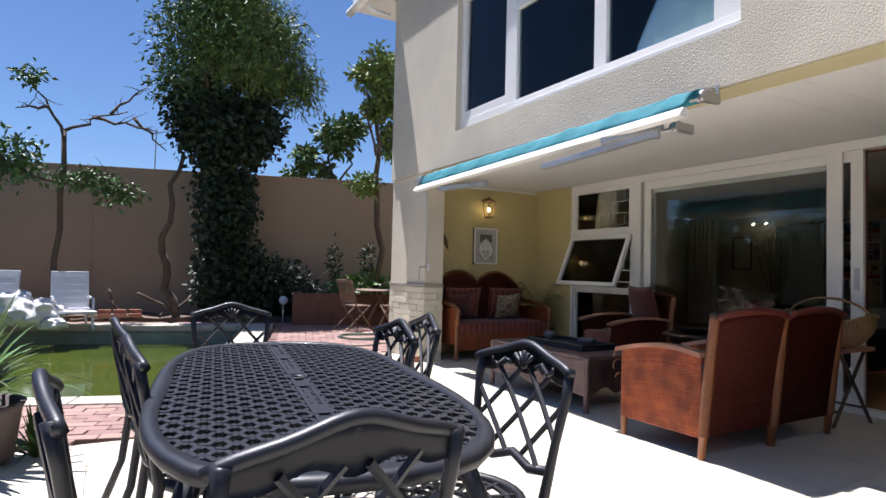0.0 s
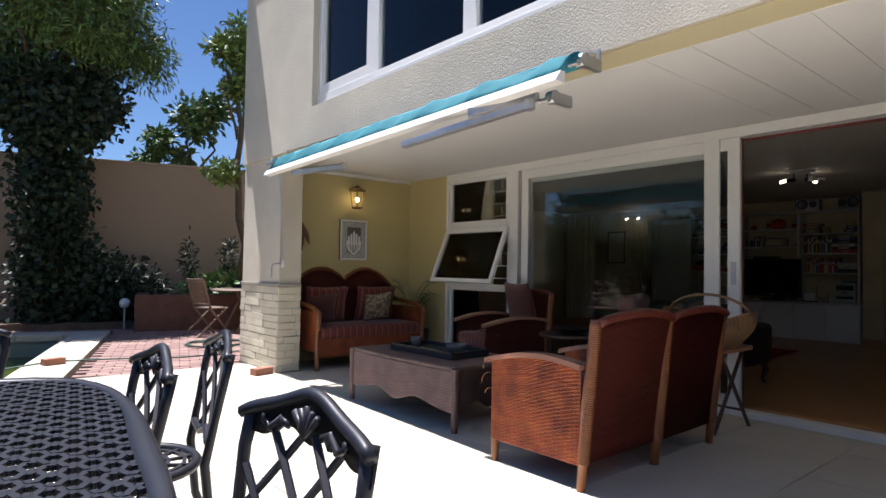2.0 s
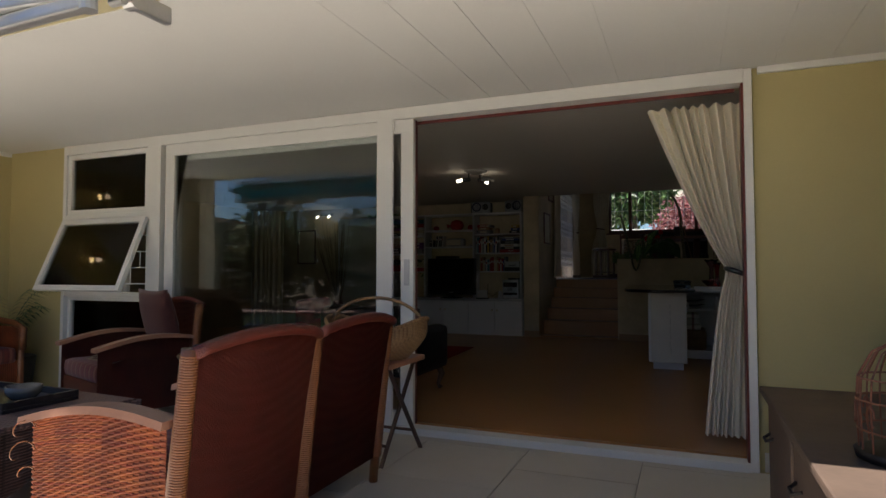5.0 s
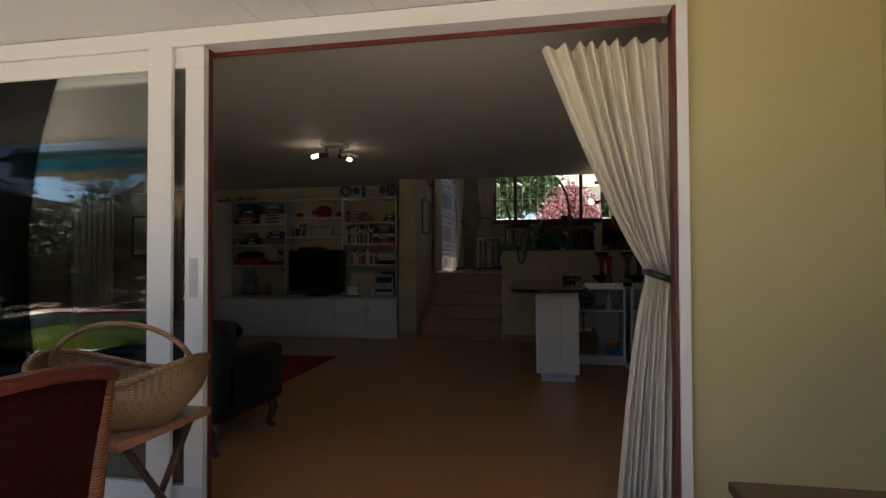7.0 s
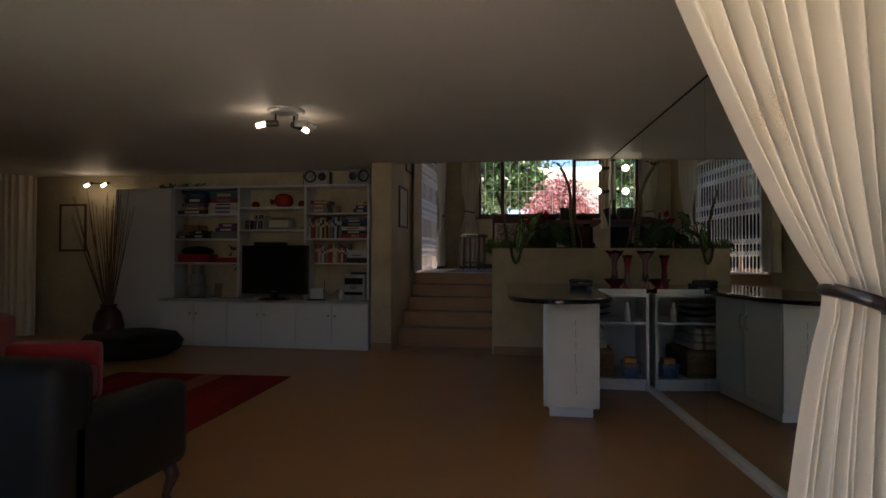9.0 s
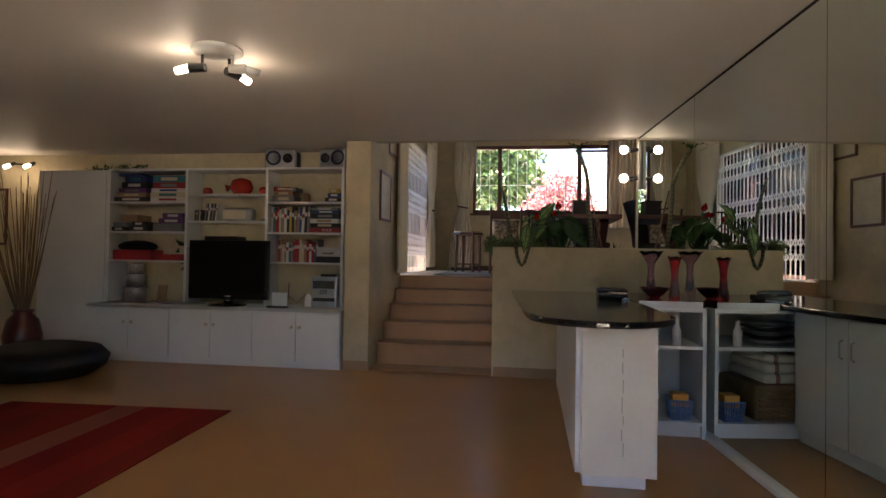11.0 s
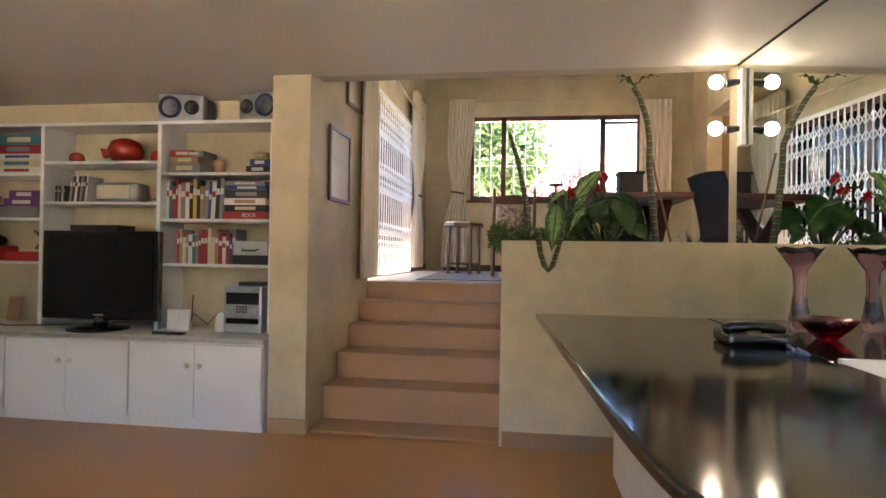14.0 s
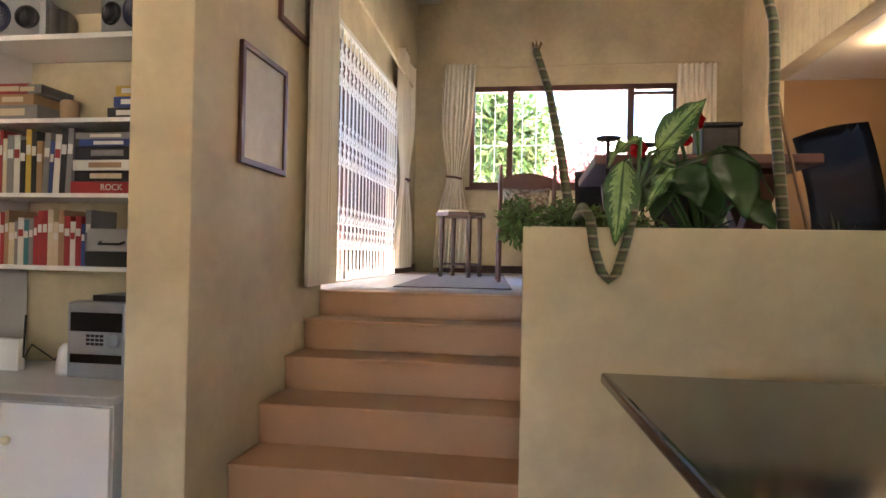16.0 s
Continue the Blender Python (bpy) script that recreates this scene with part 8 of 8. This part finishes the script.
for y, z in ((1.60, 1.785), (1.45, 1.755)):
    bm = B()
    lathe(bm, [(0.008, -0.45), (0.008, 0), (0.05, 0.005), (0.055, 0.015), (0, 0.012)], (12.28, y, z), 16)
    part("saucer", bm, M_IRON, cnd, smooth=True)

# ---- raised room ----
gate = thing("security_gate", "white expanding trellis security gate", "security gate")
gy = 3.46
nb = 26
for i in range(nb + 1):
    x = 13.32 + i * 2.94 / nb
    bm = B()
    box(bm, x - 0.010, x + 0.010, gy - 0.005, gy + 0.005, UP_Z + 0.01, 3.08)
    part("upright", bm, M_WHITE, gate)
for z0, z1 in ((1.30, 1.44), (1.50, 1.64), (1.98, 2.12), (2.18, 2.32), (2.62, 2.76), (2.82, 2.96)):
    bm = B()
    for i in range(nb):
        xa, xb = 13.32 + i * 2.94 / nb, 13.32 + (i + 1) * 2.94 / nb
        cyl(bm, (xa, gy - 0.010, z0), (xb, gy - 0.010, z1), 0.0075, seg=5)
        cyl(bm, (xa, gy + 0.010, z1), (xb, gy + 0.010, z0), 0.0075, seg=5)
    part("scissor_band", bm, M_WHITE, gate)
bm = B()
box(bm, 13.3, 16.28, gy - 0.02, gy + 0.02, 3.08, 3.12)
part("track", bm, M_WHITE, gate)
bm = B()
box(bm, 13.3, 16.28, gy - 0.02, gy + 0.02, UP_Z - 0.002, UP_Z + 0.012)
part("track", bm, M_WHITE, gate)
gd = tagged(new("door_garden"), "brown-framed sliding garden door behind the gate", "door", kind="structure")
bm = B()
for x in (13.3, 14.75, 16.22):
    box(bm, x, x + 0.07, 3.58, 3.64, UP_Z, 3.12)
box(bm, 13.3, 16.29, 3.58, 3.64, 3.05, 3.12)
box(bm, 13.3, 16.29, 3.58, 3.64, UP_Z - 0.002, UP_Z + 0.07)
part("door_frame", bm, M_BROWN_FRAME, gd)
for x0, x1 in ((13.37, 14.75), (14.82, 16.22)):
    bm = B()
    box(bm, x0, x1, 3.607, 3.613, UP_Z + 0.07, 3.05)
    g = part("pane", bm, M_GLASS, gd)
    g.visible_shadow = False
drape("curtain", "straight cream curtain beside the steps", ((12.83, 3.19), (13.36, 3.20)), UP_Z + 0.04, 3.25, M_CURTAIN, 0.02, 5)
drape("tied_curtain", "cream curtain tied back beside the gate", ((16.14, 3.40), (16.95, 3.42)), UP_Z + 0.07, 3.60, M_CURTAIN, 0.04, 8, (2.14, 0.62, 0.45))
drape("tied_curtain", "cream curtain tied back at the wide window", ((17.38, 2.66), (17.37, 3.08)), UP_Z + 0.06, 3.78, M_CURTAIN, 0.04, 8, (2.28, 0.5, 0.45), lean=0.26)
drape("curtain", "cream curtain gathered at the window edge", ((17.38, -0.34), (17.38, 0.13)), 1.9, 3.72, M_CURTAIN, 0.03, 7)
rail = thing("curtain_rail", "pale curtain rail above the window", "curtain rail")
bm = B()
cyl(bm, (17.42, -0.4, 3.74), (17.42, 3.14, 3.74), 0.015, seg=8)
cyl(bm, (12.8, 3.25, 3.27), (16.8, 3.40, 3.33), 0.015, seg=8)
part("rod", bm, M_CREAM, rail)
for p, nrm in (((17.35, 2.93, 2.28), 0), ((16.50, 3.40, 2.14), 1)):
    tb2 = thing("tie_back", "dark curtain tie-back band", "tie-back")
    bm = B()
    tube(bm, [(p[0] + 0.05 * math.cos(a), p[1] + 0.10 * math.sin(a) if not nrm else p[1] + 0.05 * math.sin(a), p[2] + 0.015 * math.sin(a)) if not nrm else (p[0] + 0.10 * math.cos(a), p[1] + 0.05 * math.sin(a), p[2]) for a in np.linspace(0, 6.283, 16, endpoint=False)], 0.014, 6, True)
    part("band", bm, M_BROWN_FRAME, tb2, smooth=True)
st2 = thing("plant_stool", "dark wooden stool with a pale octagonal top", "stool")
sx, sy = 15.75, 2.64
bm = B()
slab(bm, [(sx + 0.27 * math.cos(k * math.pi / 4 + 0.39), sy + 0.27 * math.sin(k * math.pi / 4 + 0.39)) for k in range(8)], 1.66, 1.70, 0.006)
part("top", bm, M_DARKWOOD, st2)
bm = B()
slab(bm, [(sx + 0.25 * math.cos(k * math.pi / 4 + 0.39), sy + 0.25 * math.sin(k * math.pi / 4 + 0.39)) for k in range(8)], 1.7002, 1.725, 0.008)
part("seat_pad", bm, M_CREAM, st2, "pale flat pad")
for k in range(4):
    a = k * math.pi / 2 + 0.5
    bm = B()
    cyl(bm, (sx + 0.22 * math.cos(a), sy + 0.22 * math.sin(a), UP_Z), (sx + 0.21 * math.cos(a), sy + 0.21 * math.sin(a), 1.66), 0.022, 0.028, 8)
    part("leg", bm, M_DARKWOOD, st2)
    bm = B()
    cyl(bm, (sx + 0.215 * math.cos(a), sy + 0.215 * math.sin(a), 1.17), (sx + 0.215 * math.cos(a + math.pi / 2), sy + 0.215 * math.sin(a + math.pi / 2), 1.17), 0.01, seg=6)
    part("stretcher", bm, M_DARKWOOD, st2)
mat2 = thing("woven_mat", "grey and brown striped woven mat", "rug")
bm = B()
box(bm, -1.45, 1.45, -0.42, 0.42, 0, 0.008, 0.002)
part("weave", bm, striped("mat_stripes", [(0.17, 0.14, 0.12), (0.06, 0.045, 0.04), (0.22, 0.18, 0.15), (0.10, 0.05, 0.04), (0.14, 0.11, 0.09), (0.04, 0.035, 0.035)], 0.045, "X"), mat2)
mat2.matrix_world = pose(15.2, 2.56, UP_Z + 0.001, 0, 0, 3.6)


def wood_chair(at, rz):
    t = thing("wooden_chair", "dark wooden chair with shaped top rail and pale cushion", "chair", at=pose(*at, 0, 0, rz))
    for x in (-0.23, 0.23):
        bm = B()
        tube(bm, [(x, -0.22, 0), (x, -0.2, 0.45), (x, -0.27, 0.98), (x, -0.28, 1.02)], [0.018, 0.02, 0.018, 0.014], 8)
        part("back_post", bm, M_BROWN_FRAME, t)
        bm = B()
        cyl(bm, (x, 0.2, 0), (x, 0.2, 0.44), 0.018, seg=8)
        part("front_leg", bm, M_BROWN_FRAME, t)
    bm = B()
    sheet(bm, lambda u, v: Vector((-0.24 + 0.48 * u, -0.26, 0.84 + v * (0.06 + 0.05 * math.sin(u * math.pi)))), 12, 2, 0.022)
    part("top_rail", bm, M_BROWN_FRAME, t)
    bm = B()
    box(bm, -0.24, 0.24, -0.22, 0.23, 0.42, 0.46, 0.01)
    part("seat", bm, M_BROWN_FRAME, t)
    pillow("cushion", t, M_PATTERN, (0, -0.16, 0.66), 0.42, 0.36, 0.12, "pale patterned cushion", rx=-12)


wood_chair((15.0, 1.98, UP_Z), -85)
dt = thing("dining_table", "heavy dark dining table with crossed legs", "table")
bm = B()
box(bm, 12.62, 13.62, 0.56, 1.62, 1.735, 1.785, 0.012)
part("tabletop", bm, M_BROWN_FRAME, dt)
for y in (0.74, 1.44):
    for sg in (-1, 1):
        bm = B()
        m = look((13.12 - sg * 0.38, y, UP_Z + 0.02), (13.12 + sg * 0.36, y, 1.735))
        box(bm, -0.05, 0.05, -0.04, 0.04, -1.0, 0.0, 0.01, m)
        part("crossed_leg", bm, M_BROWN_FRAME, dt)
bm = B()
box(bm, 13.07, 13.17, 0.74, 1.44, 1.34, 1.42, 0.01)
part("stretcher", bm, M_BROWN_FRAME, dt)
bb = thing("black_case", "small black box on the dining table", "box")
bm = B()
box(bm, 12.68, 12.86, 0.92, 1.10, 1.786, 1.93, 0.01)
part("body", bm, M_IRON, bb)
bm = B()
box(bm, 12.67, 12.87, 0.91, 1.11, 1.93, 1.95, 0.006)
part("lid", bm, M_IRON, bb)


def high_chair(at, rz):
    t = thing("leather_dining_chair", "high-backed black leather dining chair", "chair", "leather dining chairs", pose(*at, 0, 0, rz))
    bm = B()
    sheet(bm, lambda u, v: Vector((-0.23 + 0.46 * u, -0.22 - 0.14 * v ** 1.6, 0.40 + 0.53 * v + 0.02 * math.sin(u * math.pi) * v)), 8, 10, 0.08)
    part("backrest", bm, M_HIDE, t, smooth=True)
    bm = B()
    box(bm, -0.23, 0.23, -0.22, 0.24, 0.38, 0.48, 0.03)
    part("seat", bm, M_HIDE, t, smooth=True)
    for x in (-0.2, 0.2):
        for y in (-0.2, 0.2):
            bm = B()
            cyl(bm, (x, y, 0), (x, y, 0.39), 0.018, 0.022, 8)
            part("leg", bm, M_DARKWOOD, t)
    return t


hc = high_chair((13.10, 0.06, UP_Z), -158)
for x, y, rz in ((14.15, 0.75, 90), (14.15, 1.35, 90)):
    copy_thing(hc, pose(x, y, UP_Z, 0, 0, rz))
bm = B()
box(bm, 17.475, 17.498, -0.68, 3.15, UP_Z + 0.001, UP_Z + 0.10, 0.003)
box(bm, 16.32, 17.60, 3.475, 3.498, UP_Z + 0.001, UP_Z + 0.10, 0.003)
struct("baseboard_raised", bm, M_DARKWOOD, "dark skirting round the raised room", "baseboard")
dl = thing("downlight", "small recessed kitchen downlight", "downlight")
bm = B()
lathe(bm, [(0.06, 0.0), (0.05, -0.006), (0.04, 0.0)], (15.4, -1.25, 3.299), 18)
part("ring", bm, M_WHITE, dl)
bm = B()
lathe(bm, [(0.0, 0), (0.04, 0.0)][::-1], (15.4, -1.25, 3.296), 14)
part("lens", bm, M_BULB, dl)
lamp("downlight_lamp", (15.4, -1.25, 3.24), 0.4, (1.0, 0.75, 0.45), 0.04)

# pale tiles of the raised floor
M_TILE_UP = mat("pale_floor_tile", (0.60, 0.56, 0.50), 0.35, vary=0.05, scale=3, fine=60, bump=0.03, rand=0.04)
raised = bpy.data.objects["floor_raised"]
me = bpy.data.meshes.new("floor_tile")
bm = B()
box(bm, -0.163, 0.163, -0.163, 0.163, -0.004, 0.0)
bm.to_mesh(me)
bm.free()
me.materials.append(M_TILE_UP)
for i in range(13):
    for j in range(13):
        x, y = 13.50 + 0.33 * i, -0.55 + 0.33 * j
        if y > 3.45 or x > 17.45:
            continue
        o = new("floor_tile", me)
        o.location = (x, y, UP_Z)
        o.parent = raised

# ---- the garden seen through the raised room ----
bm = B()
box(bm, 17.8, 45, -14, 16, GROUND - 0.1, 0.98)
# dark pavers instead of pale concrete: the terrace's shade is in the colour
bm2 = B()
box(bm2, 13.0, 17.8, 3.75, 16, GROUND - 0.1, 0.98)
struct("terrace_shaded", bm2, M_PAVERS, "terrace outside the garden door, shade put into its dark brick colour", "ground")
# added eave, out of view: blocks the sun from gate and raised floor
bm2 = B()
box(bm2, 12.8, 17.6, 3.73, 4.2, 3.32, 3.42)
struct("roof_sun_block", bm2, M_CEILING, "added unseen eave keeping sun off the garden door", "roof")
struct("terrace", bm, M_CONCRETE, "sunlit pale upper garden terrace", "ground")
M_LEAF_PINK = island_vary(mat("dusty_pink_leaves", (0.36, 0.12, 0.13), 0.6, vary=0.2, scale=3, fine=50, bump=0), 0.4, 0.02)
bush = thing("red_maple", "dusty pink ornamental maple bush", "bush")
leaves("crown", [(21.5, 0.9, 2.9, 0.8, 0.85, 0.65), (21.3, 0.35, 2.6, 0.7, 0.6, 0.55), (21.7, 1.45, 2.5, 0.6, 0.6, 0.5), (21.5, 0.8, 3.3, 0.5, 0.5, 0.35)], 3800, 0.10, M_LEAF_PINK, bush, 61, 0.5, 0.3, 0.2)
bm = B()
for i, e in enumerate(((21.2, 0.3, 3.0), (21.7, 1.5, 2.9), (21.5, 0.9, 3.5), (21.2, 1.1, 2.8))):
    limb(bm, (21.5, 0.9, 0.97), e, 0.04, 0.012, 300 + i, 0.1)
part("stems", bm, M_BARK, bush)
shed = thing("outbuilding", "white-walled outbuilding with sloping roof", "house")
bm = B()
box(bm, 27, 31, -6, 1.7, 0.9, 4.1)
part("wall", bm, M_WHITE, shed)
bm = B()
sheet(bm, lambda u, v: Vector((26.6 + 4.8 * u, -6.3 + 8.3 * v, 4.1 + 0.9 * math.sin(u * math.pi))), 6, 1, 0.08)
part("roof", bm, M_TILE, shed)
for i, (x, y, z, r) in enumerate(((28.5, 5.2, 4.4, 2.2), (25.0, 2.6, 4.3, 1.35), (34.0, 3.5, 6.0, 2.4), (22.5, 5.6, 2.6, 1.2))):
    tr = thing("tree", "leafy green garden tree beyond the window", "tree")
    bm = B()
    limb(bm, (x, y, 0.95), (x, y, z), 0.16, 0.08, 320 + i, 0.04)
    part("trunk", bm, M_BARK, tr)
    leaves("crown", [(x, y, z, r, r, r * 0.9), (x + 0.5 * r, y - 0.4 * r, z - 0.4 * r, r * 0.6, r * 0.6, r * 0.5), (x - 0.4 * r, y + 0.4 * r, z + 0.4 * r, r * 0.6, r * 0.6, r * 0.5)], 4500, 0.3, M_LEAF, tr, 70 + i, 0.4, 0.4, 0.3)
hd = thing("hedge", "loose green hedge beyond the garden door", "hedge")
leaves("foliage", [(12.8 + i * 0.5, 5.75 + 0.12 * math.sin(i * 2), 1.3 + 0.3 * (i % 3), 0.5, 0.3, 0.45) for i in range(14)] + [(19.4 + 0.15 * math.sin(i * 3), 3.75 + (i // 3) * 0.5, 1.5 + 1.0 * (i % 3), 0.35, 0.4, 0.7) for i in range(15)], 15000, 0.17, M_LEAF, hd, 80)
fenc = thing("garden_wall_white", "low white garden wall beyond the window", "wall")
bm = B()
box(bm, 23.0, 23.2, 1.7, 9, 0.9, 2.65, 0.01)
part("wall", bm, M_WHITE, fenc)

# ---- pieces: patio tiles, column cladding, brick paving ----
PITCH = 0.70
me = bpy.data.meshes.new("tile")
bm = B()
box(bm, -PITCH / 2 + 0.0025, PITCH / 2 - 0.0025, -PITCH / 2 + 0.0025, PITCH / 2 - 0.0025, -0.012, 0, 0.0)
es = [e for e in bm.edges if all(v.co.z > -0.001 for v in e.verts)]
bmesh.ops.bevel(bm, geom=es, offset=0.002, segments=1, affect="EDGES")
bm.to_mesh(me)
bm.free()
me.materials.append(M_TILE)


def cut_tile(x0, x1, y0, y1):
    bm = B()
    box(bm, x0 + 0.0025, x1 - 0.0025, y0 + 0.0025, y1 - 0.0025, -0.012, -0.0006)
    part("tile", bm, M_TILE, patio)


for j in range(-5, 8):
    yc = 1.55 + j * PITCH
    end = 5.62
    x = -3.25 + (PITCH / 2 if j % 2 else 0)
    while x < end - 0.02:
        if not (x + PITCH / 2 < 0.76 and yc + 0.35 > 4.5):
            if x + PITCH <= end:
                o = new("tile", me)
                o.location = (x + PITCH / 2, yc, random.uniform(-0.0008, 0.0008))
                o.rotation_euler = (0, 0, random.uniform(-0.001, 0.001))
                o.parent = patio
            else:
                cut_tile(x, end, yc - PITCH / 2, yc + PITCH / 2)
        x += PITCH
for k in range(7):
    cut_tile(0.76 + k * PITCH, min(5.62, 0.76 + (k + 1) * PITCH), 6.80, 7.45)
for k in range(6):
    cut_tile(-3.4 + k * PITCH, -3.4 + (k + 1) * PITCH, 4.0, 4.45)

rng = random.Random(21)
k = 0
for c in range(12):
    z0 = 0.004 + c * 0.077
    for axis in (0, 1):
        lo, hi = ((6.70, 7.72), (3.416, 3.69))[axis]
        p = lo + (0.0 if c % 2 else -0.13)
        while p < hi - 0.01:
            ln = rng.uniform(0.2, 0.34)
            a, b = max(lo, p), min(hi, p + ln)
            p += ln
            if b - a < 0.03:
                continue
            bm = B()
            d = rng.uniform(0.010, 0.02)
            if axis == 0:
                box(bm, 3.43 - d, 3.432, a + 0.003, b - 0.003, z0 + 0.003, z0 + 0.074, 0.004)
            else:
                box(bm, a + 0.003, b - 0.003, 6.70 - d, 6.702, z0 + 0.003, z0 + 0.074, 0.004)
            part("stone", bm, M_COLUMN, column)
bm = B()
box(bm, 3.405, 3.43, 6.68, 7.72, 0.930, 0.965, 0.005)
box(bm, 3.43, 3.69, 6.675, 6.70, 0.930, 0.965, 0.005)
part("ledge", bm, M_GROUT, column)

BL, BW = 0.225, 0.112
paving = tagged(new("paving"), "worn red brick paving round the pool", "paving", kind="structure")
me = bpy.data.meshes.new("brick")
bm = B()
box(bm, -BL / 2 + 0.004, BL / 2 - 0.004, -BW / 2 + 0.004, BW / 2 - 0.004, -0.06, 0)
bmesh.ops.bevel(bm, geom=[e for e in bm.edges if all(v.co.z > -0.001 for v in e.verts)], offset=0.004, segments=1, affect="EDGES")
bm.to_mesh(me)
me.materials.append(M_PAVER)
unit_v = [v.co.copy() for v in bm.verts]
unit_f = [[v.index for v in f.verts] for f in bm.faces]
bm.free()
verts, faces = [], []
near = 0
for j in range(96):
    for i in range(80):
        u, v = -8.2 + i * BL + (BL / 2 if j % 2 else 0), -1.9 + j * BW
        x, y = pool_xy(u, v)
        inside = (-POOL_W - 0.1 < u < 0.62 and -0.33 < v < POOL_L + 0.56)
        on_patio = (y < 7.58 and x > 0.68) or y < 4.57
        wl = (Vector((x, y, 0)) - WALL_A).dot(Vector((0.2706, 0.9627, 0)))
        if inside or on_patio or wl > -1.62 or (x > 3.35 and y < 7.85) or x > 7.5 or (wl > -2.35 and u > 5.0):
            continue
        z = -0.004 + rng.uniform(-0.004, 0.003)
        m = pose(x, y, z, rng.uniform(-0.6, 0.6), rng.uniform(-0.6, 0.6), -16.26)
        if near < 300 and 7.4 < y < 9.6 and 1.9 < x < 4.8:
            near += 1
            o = new("brick", me)
            o.matrix_world = m
            o.parent = paving
        else:
            b0 = len(verts)
            verts += [tuple(m @ c) for c in unit_v]
            faces += [[b0 + q for q in f] for f in unit_f]
tagged(raw("bricks", verts, faces, M_PAVERS, paving), kind="stuff")
bm = B()
slab(bm, [(0.66, 7.462), (3.42, 7.462), (3.42, 7.58), (0.66, 7.58)], -0.09, -0.006)
part("mortar_strip", bm, M_GROUT, paving)
